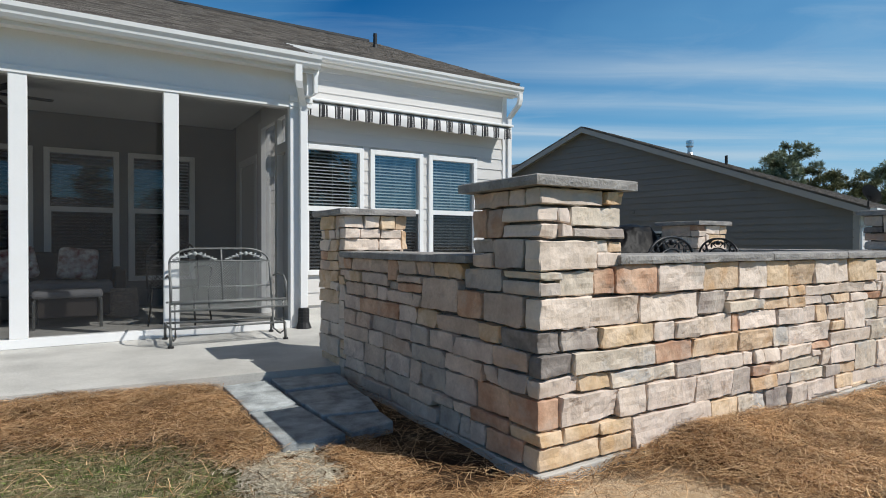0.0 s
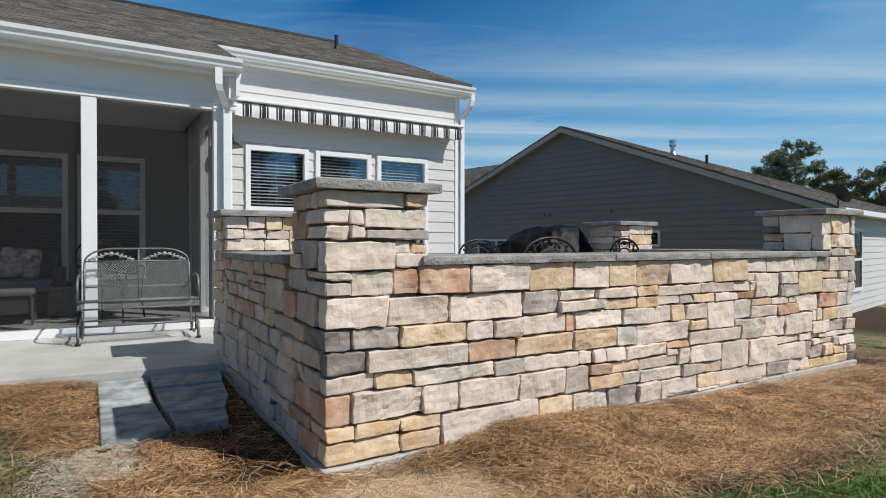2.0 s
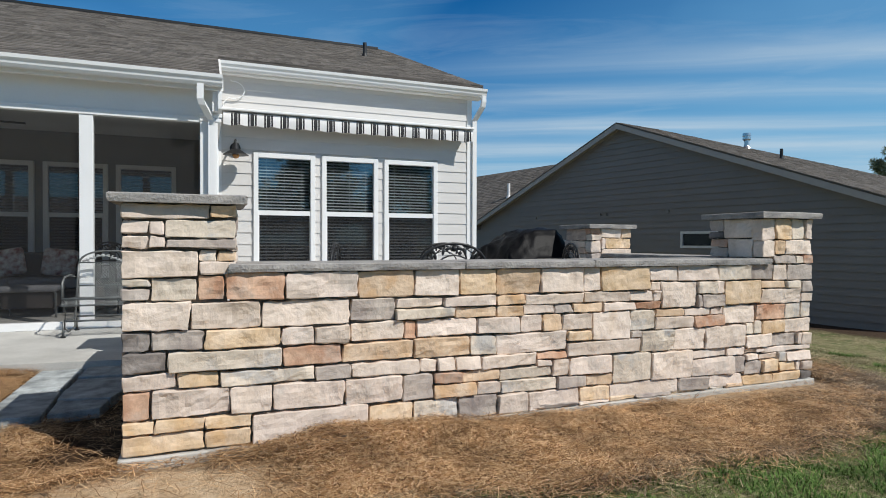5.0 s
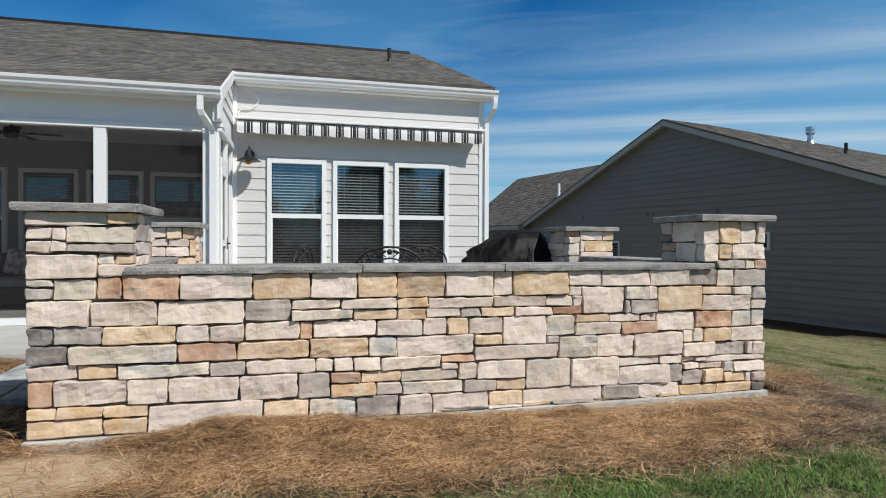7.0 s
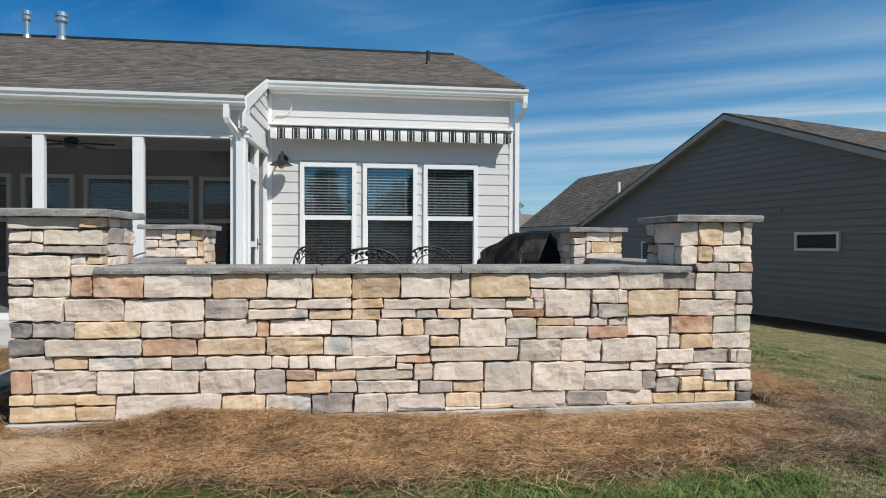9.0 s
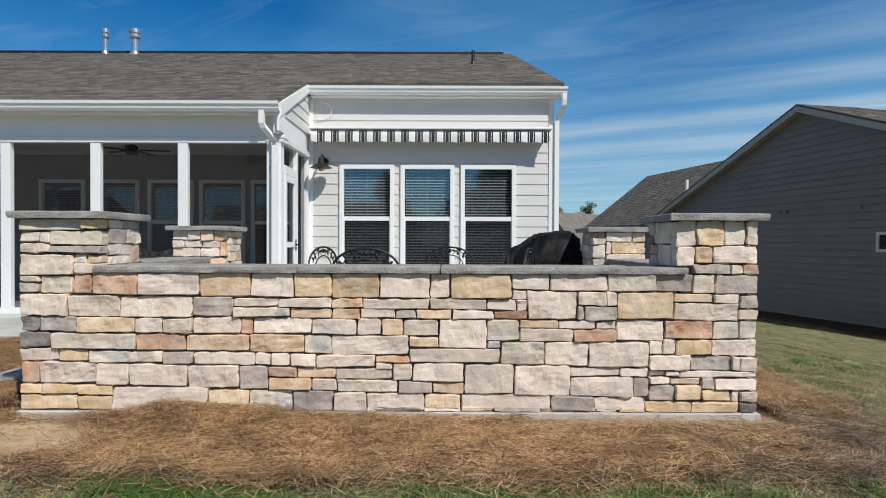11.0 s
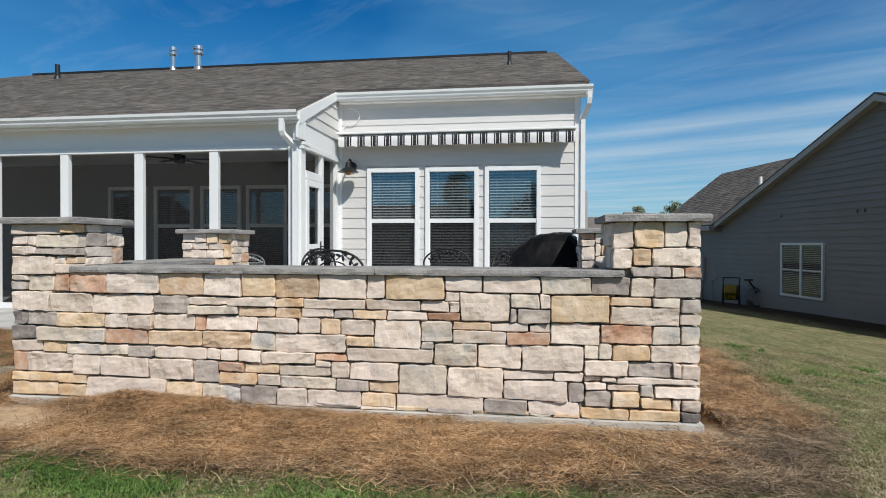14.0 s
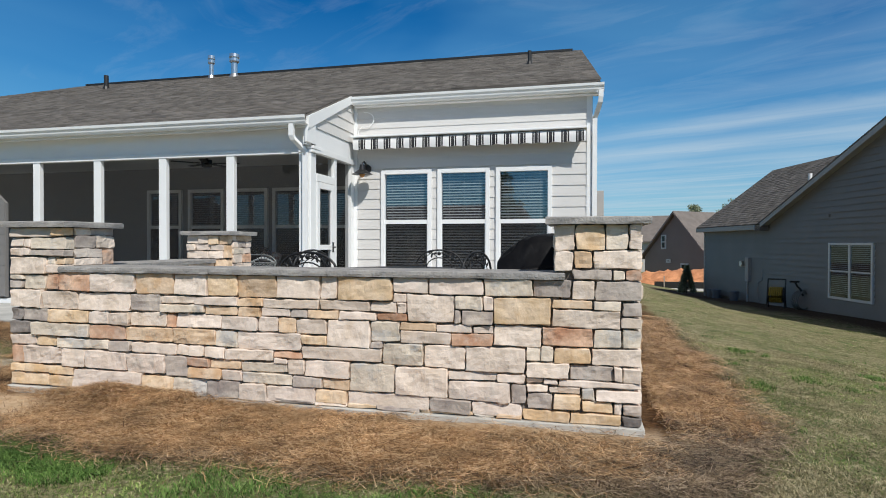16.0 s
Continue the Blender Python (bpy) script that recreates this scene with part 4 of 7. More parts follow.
for k, quad in enumerate(PAVERS):
    bm = bmesh.new()
    top = 0.072 + rnd.uniform(-0.012, 0.010)
    prism(bm, [(x, y, 0.0) for x, y in quad], (0, 0, top))
    bmesh.ops.bevel(bm, geom=list(bm.edges), offset=0.009, segments=2, affect="EDGES", profile=0.5)
    tagged(part("paver", bm, M_PAVER), "grey concrete paver laid as a step to the patio", "paver", group="pavers by the patio")

# ---- house ----
HY = 7.95            # face of the rear wall
house = thing("house", "single-storey house with pale grey lap siding and brown shingles", "house")
EXP = 0.178


def lap(name, mat_, parent, x0, x1, face_y, z0, z1, base):
    """One course of lap siding: its lower edge stands out."""
    bm = bmesh.new()
    prism(bm, [(x0, face_y - 0.018, z0), (x0, face_y - 0.004, z1 + 0.02), (x0, face_y + 0.012, z1 + 0.02), (x0, face_y + 0.012, z0)], (x1 - x0, 0, 0))
    return part(name, bm, mat_, parent)


WINDOWS = ((2.62, 3.54), (3.647, 4.555), (4.66, 5.592))
WZ0, WZ1 = 0.60, 2.445
rear_wall = boxes("wall", M_SIDING, house, (2.10, 6.235, HY + 0.012, HY + 0.15, 0.0, WZ0 + 0.04), (2.10, 6.235, HY + 0.012, HY + 0.15, WZ1 - 0.04, 3.68),
                  *((a - 0.04, b + 0.04, HY + 0.012, HY + 0.15, WZ0 + 0.04, WZ1 - 0.04) for a, b in ((2.14, 2.62), (3.54, 3.647), (4.555, 4.66), (5.592, 6.195))))
z, i = 0.17, 0
while z < 3.55:
    z1 = min(z + EXP, 3.56)
    if z1 <= WZ0 or z >= WZ1:
        spans = ((2.17, 6.143),)
    else:
        spans = ((2.17, WINDOWS[0][0]), (WINDOWS[0][1], WINDOWS[1][0]), (WINDOWS[1][1], WINDOWS[2][0]), (WINDOWS[2][1], 6.143))
    for a, b in spans:
        lap("siding_plank", M_SIDING, rear_wall, a, b, HY, z, z1, 0)
    z += EXP
boxes("corner_trim", M_WHITE, house, (6.143, 6.227, HY - 0.028, HY + 0.15, 0.1, 3.6))
boxes("corner_trim", M_WHITE, house, (2.08, 2.17, HY - 0.028, HY + 0.012, 0.1, 3.6))
boxes("wall", M_SIDING, house, (6.12, 6.235, HY + 0.15, 18.0, -0.4, 3.6))
boxes("utility_box", M_NTRIM, house, (6.237, 6.45, 8.9, 9.15, 0.9, 2.11), bevel=0.01)
boxes("foundation", M_CONC, house, (2.1, 6.23, HY + 0.02, HY + 0.14, -0.3, 0.17))
EAVE_Y, EAVE_Z, SLOPE = 7.62, 3.72, 0.417


def roof_z(y):
    return EAVE_Z + SLOPE * (y - EAVE_Y)


RIDGE_Y = 12.75
RZ = roof_z(RIDGE_Y)
roof = bmesh.new()
T = 0.12
for outline in ([(2.12, 7.72, roof_z(7.72)), (6.35, 7.72, roof_z(7.72)), (6.03, RIDGE_Y, RZ), (2.12, RIDGE_Y, RZ)],
                [(-14.0, 6.01, roof_z(6.01)), (2.12, 6.01, roof_z(6.01)), (2.12, RIDGE_Y, RZ), (-8.4, RIDGE_Y, RZ), (-14.0, 9.0, roof_z(9.0))],
                [(6.03, RIDGE_Y, RZ), (6.03, 2 * RIDGE_Y - EAVE_Y, EAVE_Z), (-8.4, 2 * RIDGE_Y - EAVE_Y, EAVE_Z), (-8.4, RIDGE_Y, RZ)]):
    prism(roof, outline, (0, 0, -T))
roof = part("roof", roof, M_ROOF, house)
# shingle tabs
def shingles(name, parent, x0, x1, y0, y1, zf, seed, clip=None, exp=0.143, ends=None):
    r = random.Random(seed)
    vs, fs = [], []
    slope = (zf(y1) - zf(y0)) / (y1 - y0)
    step = exp / math.sqrt(1 + slope * slope)
    y = y0
    while y < y1:
        x = x0 - r.uniform(0, 0.3)
        yy = min(y + step * 1.15, y1)
        while x < x1:
            w = r.choice((0.09, 0.13, 0.17, 0.22))
            a, b = max(x, x0), min(x + w, ends(y) if ends else x1)
            if b > a and (clip is None or clip((a + b) / 2, y)):
                t, drop = r.choice((0.010, 0.013, 0.016)), r.choice((0.0, 0.0, 0.008))
                k = len(vs)
                yl = y - drop * 0.6
                vs += [(a, yl, zf(yl) + 0.002), (b, yl, zf(yl) + 0.002), (b, yl, zf(yl) + t), (a, yl, zf(yl) + t), (b, yy, zf(yy) + 0.004), (a, yy, zf(yy) + 0.004)]
                fs += [(k, k + 1, k + 2, k + 3), (k + 3, k + 2, k + 4, k + 5)]
            x += w
        y += step
    me = bpy.data.meshes.new(name)
    me.from_pydata(vs, [], fs)
    me.materials.append(M_ROOF)
    ob = new(name, me)
    ob.parent = parent
    return tagged(ob, kind="stuff")


shingles("shingles", roof, 2.12, 6.36, 7.72, RIDGE_Y, roof_z, 3, ends=lambda y: 6.365 - 0.32 * (y - 7.72) / (RIDGE_Y - 7.72))
shingles("shingles", roof, -14.0, 2.12, 6.01, RIDGE_Y, roof_z, 4, lambda x, y: x > -8.4 - 5.6 * (RIDGE_Y - y) / 4.3)


def gutter(parent, x0, x1, y, z, h=0.125, d=0.13):
    """A K-style gutter: flat back, curled front with a lip."""
    bm = bmesh.new()
    prof = [(0, 0), (-0.075, 0), (-0.095, 0.03), (-0.10, 0.055), (-0.125, 0.085), (-0.13, h), (-0.118, h), (-0.118, h - 0.015), (-0.112, 0.085), (-0.088, 0.055), (-0.07, 0.012), (-0.006, 0.012), (-0.006, h), (0, h)]
    prism(bm, [(x0, y + a, z + b) for a, b in prof], (x1 - x0, 0, 0))
    return part("gutter", bm, M_WHITE, parent)


boxes("fascia", M_WHITE, house, (2.16, 6.38, 7.80, 7.825, 3.56, 3.74))
boxes("soffit", M_WHITE, house, (2.16, 6.36, 7.825, HY, 3.56, 3.58))
gutter(house, 2.15, 6.41, 7.798, 3.585)
boxes("frieze_board", M_SIDING, house, (2.17, 6.143, HY - 0.026, HY + 0.012, 3.49, 3.56))
bm = bmesh.new()
prism(bm, [(6.30, 7.72, roof_z(7.72) - 0.22), (6.30, 7.72, roof_z(7.72) - 0.02), (5.98, RIDGE_Y, RZ - 0.02), (5.98, RIDGE_Y, RZ - 0.2)], (0.05, 0, 0))
part("rake_board", bm, M_WHITE, house)


def window(parent, x0, x1, z0, z1, y, mid=None, blinds=True, trim=0.07, M=None):
    """A sash window with trim, two sashes, panes and blinds behind; it faces -y."""
    w = part("window", bmesh.new(), M_WHITE, parent)
    M = M or M_WHITE
    t = trim
    mid = (z0 + z1) / 2 if mid is None else mid
    boxes("window_frame", M, w, (x0, x0 + t, y - 0.035, y + 0.05, z0, z1), (x1 - t, x1, y - 0.035, y + 0.05, z0, z1), (x0 + t, x1 - t, y - 0.035, y + 0.05, z1 - t, z1), (x0 + t, x1 - t, y - 0.035, y + 0.05, z0, z0 + t), bevel=0.004)
    boxes("sash", M, w, (x0 + t, x1 - t, y - 0.02, y + 0.03, mid - 0.036, mid + 0.036), (x0 + t, x0 + t + 0.014, y - 0.015, y + 0.03, z0 + t, mid), (x1 - t - 0.014, x1 - t, y - 0.015, y + 0.03, z0 + t, mid))
    for a, b in ((z0 + t, mid - 0.036), (mid + 0.036, z1 - t)):
        yy = y + (0.005 if a < mid - 0.1 and b < mid else 0.018)
        bm = bmesh.new()
        bm.faces.new([bm.verts.new(p) for p in ((x0 + t, yy, a), (x1 - t, yy, a), (x1 - t, yy, b), (x0 + t, yy, b))])
        g = part("pane", bm, M_GLASS, w)
        g.visible_shadow = False
    bm = bmesh.new()
    bm.faces.new([bm.verts.new(p) for p in ((x0 + t, y - 0.012, z0 + t), (x1 - t, y - 0.012, z0 + t), (x1 - t, y - 0.012, mid - 0.036), (x0 + t, y - 0.012, mid - 0.036))])
    part("insect_screen", bm, M_WSCREEN, w)
    # black sheet that stands in for the unlit room
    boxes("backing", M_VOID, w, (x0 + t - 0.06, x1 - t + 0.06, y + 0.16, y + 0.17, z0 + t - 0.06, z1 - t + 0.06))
    if blinds:
        bm = bmesh.new()
        n = int((z1 - z0 - 2 * t) / 0.048)
        for k in range(n):
            zz = z1 - t - 0.035 - k * 0.048
            vs = box(bm, x0 + t + 0.01, x1 - t - 0.01, -0.025, 0.025, -0.0015, 0.0015)
            bmesh.ops.transform(bm, matrix=Matrix.Translation((0, y + 0.085, zz)) @ pose(0, 0, 0, 27, 0, 0), verts=vs)
        for q in (0.16, 0.5, 0.84):      # the ladder cords
            cx = x0 + t + (x1 - x0 - 2 * t) * q
            box(bm, cx - 0.002, cx + 0.002, y + 0.058, y + 0.060, z0 + t, z1 - t)
        part("blind", bm, M_BLIND, w, "white slatted blind")
    return w


for x0, x1 in WINDOWS:
    window(house, x0, x1, WZ0, WZ1, HY - 0.015, 1.54)

# porch
PY = 6.275
HEAD = 2.524
boxes("porch_header", M_PANEL, house, (-12, 2.10, PY - 0.02, PY + 0.12, 2.592, 3.0))
boxes("porch_trim", M_WHITE, house, (-12, 2.10, PY - 0.035, PY + 0.12, HEAD, 2.592), bevel=0.004)
boxes("porch_sill", M_WHITE, house, (-12, 2.08, PY - 0.03, PY + 0.11, SLAB + 0.002, 0.2), bevel=0.004)
boxes("fascia", M_WHITE, house, (-12, 2.16, 6.05, 6.08, 2.875, 3.035))
boxes("soffit", M_WHITE, house, (-12, 2.10, 6.08, PY - 0.02, 2.905, 2.925))
gutter(house, -12, 2.15, 6.045, 2.91)
for cx in (0.715, -0.51, -1.77, -3.01, -4.25, -5.5, -6.75):
    boxes("porch_column", M_WHITE, house, (cx - 0.064, cx + 0.074, PY - 0.025, PY + 0.06, 0.2, HEAD), bevel=0.006)
boxes("porch_column", M_WHITE, house, (1.90, 2.10, PY - 0.04, PY + 0.14, SLAB + 0.002, 2.66), bevel=0.008)
edges = (2.0, 0.715, -0.51, -1.77, -3.01, -4.25, -5.5, -6.75)
for b, a in zip(edges, edges[1:]):
    bm = bmesh.new()
    bm.faces.new([bm.verts.new(p) for p in ((a, PY + 0.05, 0.19), (b, PY + 0.05, 0.19), (b, PY + 0.05, HEAD), (a, PY + 0.05, HEAD))])
    part("screen", bm, M_SCREEN, house)
# porch side towards the patio, with its screen door
SX = 2.10
boxes("column_capital", M_WHITE, house, (1.895, SX + 0.04, PY - 0.05, PY + 0.20, 2.535, 2.585), (1.89, SX + 0.05, PY - 0.06, PY + 0.21, 2.587, 2.638), bevel=0.008)
boxes("porch_trim", M_WHITE, house, (SX - 0.1, SX + 0.035, PY + 0.14, HY - 0.03, 2.55, 2.64), bevel=0.004)
bm = bmesh.new()
prism(bm, [(SX - 0.06, PY - 0.02, 2.64), (SX - 0.06, HY - 0.03, 2.64), (SX - 0.06, HY - 0.03, roof_z(HY) - 0.14), (SX - 0.06, 6.09, roof_z(6.06) - 0.14), (SX - 0.06, 6.09, 2.64)], (0.06, 0, 0))
side = part("wall", bm, M_PANEL, house)
for k in range(5):
    za = 2.93 + k * EXP
    ya = max(6.1, EAVE_Y + (za + 0.2 - EAVE_Z) / SLOPE)
    if ya < HY - 0.1:
        bm = bmesh.new()
        zt = za + EXP
        yt = max(6.1, EAVE_Y + (zt + 0.2 - EAVE_Z) / SLOPE)
        prism(bm, [(SX + 0.018, ya, za), (SX + 0.018, HY - 0.03, za), (SX + 0.003, HY - 0.03, zt), (SX + 0.003, min(yt, HY - 0.04), zt)], (-0.01, 0, 0))
        part("siding_plank", bm, M_SIDING, side)
bm = bmesh.new()
prism(bm, [(SX, 6.04, roof_z(6.04) - 0.22), (SX, 6.04, roof_z(6.04) - 0.03), (SX, HY - 0.03, roof_z(HY - 0.03) - 0.03), (SX, HY - 0.03, roof_z(HY - 0.03) - 0.16)], (0.05, 0, 0))
part("rake_board", bm, M_WHITE, house)
boxes("porch_column", M_WHITE, house, (SX - 0.1, SX + 0.012, 7.06, 7.16, SLAB + 0.002, 2.55), bevel=0.005)
boxes("porch_column", M_WHITE, house, (SX - 0.1, SX + 0.012, 7.78, HY - 0.03, SLAB + 0.002, 2.55), bevel=0.005)
boxes("porch_trim", M_WHITE, house, (SX - 0.1, SX + 0.012, PY + 0.14, 7.06, 2.12, 2.24), bevel=0.005)
for y0, y1, z0, z1 in ((PY + 0.14, 7.06, 2.24, 2.55), (7.16, 7.78, 0.2, 2.55)):
    bm = bmesh.new()
    bm.faces.new([bm.verts.new(p) for p in ((SX - 0.04, y0, z0), (SX - 0.04, y1, z0), (SX - 0.04, y1, z1), (SX - 0.04, y0, z1))])
    part("screen", bm, M_SCREEN, house)
door = part("screen_door", bmesh.new(), M_WHITE, house)
dy0, dy1, dz0, dz1 = PY + 0.15, 7.055, SLAB + 0.02, 2.115
boxes("door_frame", M_WHITE, door, (SX - 0.03, SX + 0.015, dy0, dy0 + 0.1, dz0, dz1), (SX - 0.03, SX + 0.015, dy1 - 0.1, dy1, dz0, dz1), (SX - 0.03, SX + 0.015, dy0 + 0.1, dy1 - 0.1, dz1 - 0.1, dz1), (SX - 0.03, SX + 0.015, dy0 + 0.1, dy1 - 0.1, dz0, dz0 + 0.2), (SX - 0.03, SX + 0.015, dy0 + 0.1, dy1 - 0.1, 1.06, 1.14), bevel=0.004)
bm = bmesh.new()
bm.faces.new([bm.verts.new(p) for p in ((SX - 0.01, dy0 + 0.1, dz0 + 0.2), (SX - 0.01, dy1 - 0.1, dz0 + 0.2), (SX - 0.01, dy1 - 0.1, dz1 - 0.1), (SX - 0.01, dy0 + 0.1, dz1 - 0.1))])
part("screen", bm, M_SCREEN, door)
bm = bmesh.new()
tube(bm, (SX + 0.015, dy1 - 0.05, 1.10), (SX + 0.06, dy1 - 0.05, 1.10), 0.012)
box(bm, SX + 0.05, SX + 0.065, dy1 - 0.14, dy1 - 0.04, 1.09, 1.11, bevel=0.004)
box(bm, SX + 0.015, SX + 0.022, dy1 - 0.075, dy1 - 0.025, 1.02, 1.18)
part("door_handle", bm, M_IRON, door, "black lever handle")
boxes("cornice_return", M_WHITE, house, (2.102, 2.14, 6.03, PY + 0.05, 2.66, 2.98))
boxes("ridge_vent", M_BLACKRUB, roof, (-8.3, 5.84, RIDGE_Y - 0.12, RIDGE_Y + 0.12, RZ - 0.03, RZ + 0.022))
# porch inside
IY = 9.63
PORCH_W = (-3.6, -2.53, -1.46, -0.44, 0.575)
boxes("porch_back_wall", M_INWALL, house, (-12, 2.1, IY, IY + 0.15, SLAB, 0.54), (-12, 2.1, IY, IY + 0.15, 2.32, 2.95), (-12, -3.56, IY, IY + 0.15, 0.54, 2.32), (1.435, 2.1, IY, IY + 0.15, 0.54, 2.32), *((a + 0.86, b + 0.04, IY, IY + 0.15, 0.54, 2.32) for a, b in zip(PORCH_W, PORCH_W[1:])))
boxes("porch_side_wall", M_SIDING, house, (2.1, 2.2, HY + 0.15, IY, SLAB, 2.95))
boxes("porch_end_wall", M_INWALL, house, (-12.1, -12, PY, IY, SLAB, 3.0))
boxes("porch_ceiling", M_WHITE, house, (-12, 2.04, PY + 0.12, IY, 2.85, 2.90))
for x0 in PORCH_W:
    window(house, x0, x0 + 0.9, 0.5, 2.36, IY - 0.03, 1.52)
boxes("door_trim", M_WHITE, house, (2.075, 2.098, 8.35, 8.45, SLAB, 2.3), (2.075, 2.098, 9.25, 9.35, SLAB, 2.3), (2.075, 2.098, 8.45, 9.25, 2.2, 2.3))


# ---- awning ----
awn = thing("retractable_awning", "black and white striped retractable awning folded on the wall", "awning")
bm = bmesh.new()
box(bm, 2.16, 6.15, 7.63, 7.93, 2.995, 3.03, bevel=0.008)
part("housing", bm, M_WHITE, awn)
M_AWN_B = mat("black_awning_cloth", (0.015, 0.015, 0.017), 0.8, var=0.1, bump=0.1, fine=300)
M_AWN_W = mat("white_awning_cloth", (0.72, 0.71, 0.70), 0.8, var=0.05, bump=0.1, fine=300)
AX0, AX1, AY = 2.19, 6.13, 7.665
PIT = 0.23
def awn_strip(a, b, m_):
    bm = bmesh.new()
    n = max(1, int((b - a) / 0.03))
    cols = []
    for i in range(n + 1):
        xx = a + (b - a) * i / n
        s = 0.009 * math.cos(2 * math.pi * (xx - AX0) / PIT)
        wv = 0.012 * math.sin(2 * math.pi * (xx - AX0) / PIT * 0.5 + 1)
        cols.append([bm.verts.new(q) for q in ((xx, AY + 0.10, 2.985), (xx, AY + 0.03, 2.98), (xx, AY, 2.955), (xx, AY + wv * 0.5 - 0.004, 2.87), (xx, AY + wv, 2.788 + s))])
    for p, q in zip(cols, cols[1:]):
        for i in range(4):
            bm.faces.new((p[i], q[i], q[i + 1], p[i + 1]))
    o = part("valance_stripe", bm, m_, awn, smooth=True)
    return o


x = AX0
while x < AX1 - 0.01:
    for w, m_ in ((0.105, M_AWN_W), (0.026, M_AWN_B), (0.009, M_AWN_W), (0.055, M_AWN_B), (0.009, M_AWN_W), (0.026, M_AWN_B)):
        b = min(x + w, AX1)
        if b > x + 0.002:
            awn_strip(x, b, m_)
        x = b
boxes("front_bar", M_WHITE, awn, (AX0, AX1, AY + 0.012, AY + 0.045, 2.92, 2.972), bevel=0.006)
boxes("arm", M_WHITE, awn, (2.5, 6.0, AY + 0.06, AY + 0.10, 2.87, 2.92), bevel=0.01)


# ---- neighbour's house: u runs along its wall, v into it ----
NU, NV = Vector((-0.196, 0.981, 0)).normalized(), Vector((0.981, 0.196, 0)).normalized()
N_AT = Matrix(((-NU.x, NV.x, 0, 15.29), (-NU.y, NV.y, 0, 6.37), (0, 0, 1, 0), (0, 0, 0, 1)))
nb = thing("neighbour_house", "neighbouring house with dark grey lap siding and brown shingle roof", "house", N_AT)
NE, NP, NC, NU1, NU2, NZ0 = 1.87, 4.66, 7.22, 14.44, 19.9, -1.5


def nbox(name, m_, parent, u0, u1, v0, v1, z0, z1, bevel=0.0):
    return boxes(name, m_, parent, (-u1, -u0, v0, v1, z0, z1), bevel=bevel)


NS = (NP - NE) / NC
bm = bmesh.new()
prism(bm, [(0, 0.012, NZ0), (0, 0.012, NE), (-NC, 0.012, NP), (-NU1, 0.012, NE), (-NU2, 0.012, NE), (-NU2, 0.012, NZ0)], (0, 0.15, 0))
nwall = part("wall", bm, M_NSIDING, nb)
z = -0.95
while z < NP - 0.03:
    z1 = z + EXP
    if z1 <= NE:
        a, b, a1, b1 = 0.0, NU2, 0.0, NU2
    else:
        a, b = max(0.0, (z - NE) / NS), min(NU1, NU1 - (z - NE) / NS)
        a1, b1 = min(NC, (z1 - NE) / NS), max(NC, NU1 - (z1 - NE) / NS)
    bm = bmesh.new()
    prism(bm, [(-a, -0.038, z), (-b, -0.038, z), (-b1, -0.006, z1 + 0.012), (-a1, -0.006, z1 + 0.012)], (0, 0.012, 0))
    part("siding_plank", bm, M_NSIDING, nwall)
    z += EXP
nbox("corner_trim", M_NTRIM, nb, -0.10, 0.03, -0.035, 0.1, NZ0, NE)
nbox("corner_trim", M_NTRIM, nb, NU2 - 0.03, NU2 + 0.1, -0.035, 0.1, NZ0, NE)
# the gable roof, its ridge running away from the wall
VR, VE = 1.8, 18.0      # the ridge is short; behind it the roof is hipped
bm = bmesh.new()
for sgn in (-1, 1):
    e, ze = NC + sgn * (NC + 0.35), NE - 0.35 * NS
    prism(bm, [(-NC, -0.32, NP + 0.13), (-e, -0.32, ze + 0.13), (-e, VE, ze + 0.13), (-NC, VR, NP + 0.13)], (0, 0, -0.04))
prism(bm, [(-NC, VR, NP + 0.13), (0.35, VE, ze + 0.13), (-2 * NC - 0.35, VE, ze + 0.13)], (0, 0, -0.04))
nroof = part("roof", bm, M_ROOF, nb)
for sgn in (-1, 1):
    e, ze = NC + sgn * (NC + 0.35), NE - 0.35 * NS
    bm = bmesh.new()
    prism(bm, [(-NC, -0.31, NP + 0.085), (-e, -0.31, ze + 0.085), (-e, -0.31, ze - 0.07), (-NC, -0.31, NP - 0.07)], (0, 0.03, 0))
    part("rake_board", bm, M_NTRIM, nb)
    bm = bmesh.new()
    prism(bm, [(-NC, -0.28, NP + 0.0), (-e, -0.28, ze + 0.0), (-e, 0.0, ze + 0.0), (-NC, 0.0, NP + 0.0)], (0, 0, 0.02))
    part("soffit", bm, M_NTRIM, nb)
nbox("eave_return", M_FARROOF, nb, NU1 + 0.1, NU1 + 0.5, -0.31, 0.0, NE - 0.24, NE - 0.06, bevel=0.01)
# the side of the near slope
nbox("wall", M_SIDING, nb, -0.04, 0.0, 0.1, 12, NZ0, NE - 0.1)
z = -0.8
while z < 1.7:
    bm = bmesh.new()
    prism(bm, [(0.058, 0.1, z), (0.058, 9, z), (0.044, 9, z + EXP), (0.044, 0.1, z + EXP)], (-0.012, 0, 0))
    part("siding_plank", bm, M_SIDING, nwall)
    z += EXP
gb = bmesh.new()
prism(gb, [(0.35, -0.3, NE - 0.16), (0.48, -0.3, NE - 0.14), (0.48, -0.3, NE - 0.02), (0.35, -0.3, NE - 0.02)], (0, 14, 0))
part("gutter", gb, M_WHITE, nb)
bm = bmesh.new()
rod(bm, [(0.42, -0.1, NE - 0.15), (0.42, -0.1, NE - 0.25), (0.12, 0.03, NE - 0.45), (0.11, 0.03, -0.85)], 0.04, 8)
part("downspout", bm, M_WHITE, nb)
side_w = part("window", bmesh.new(), M_WHITE, nb)
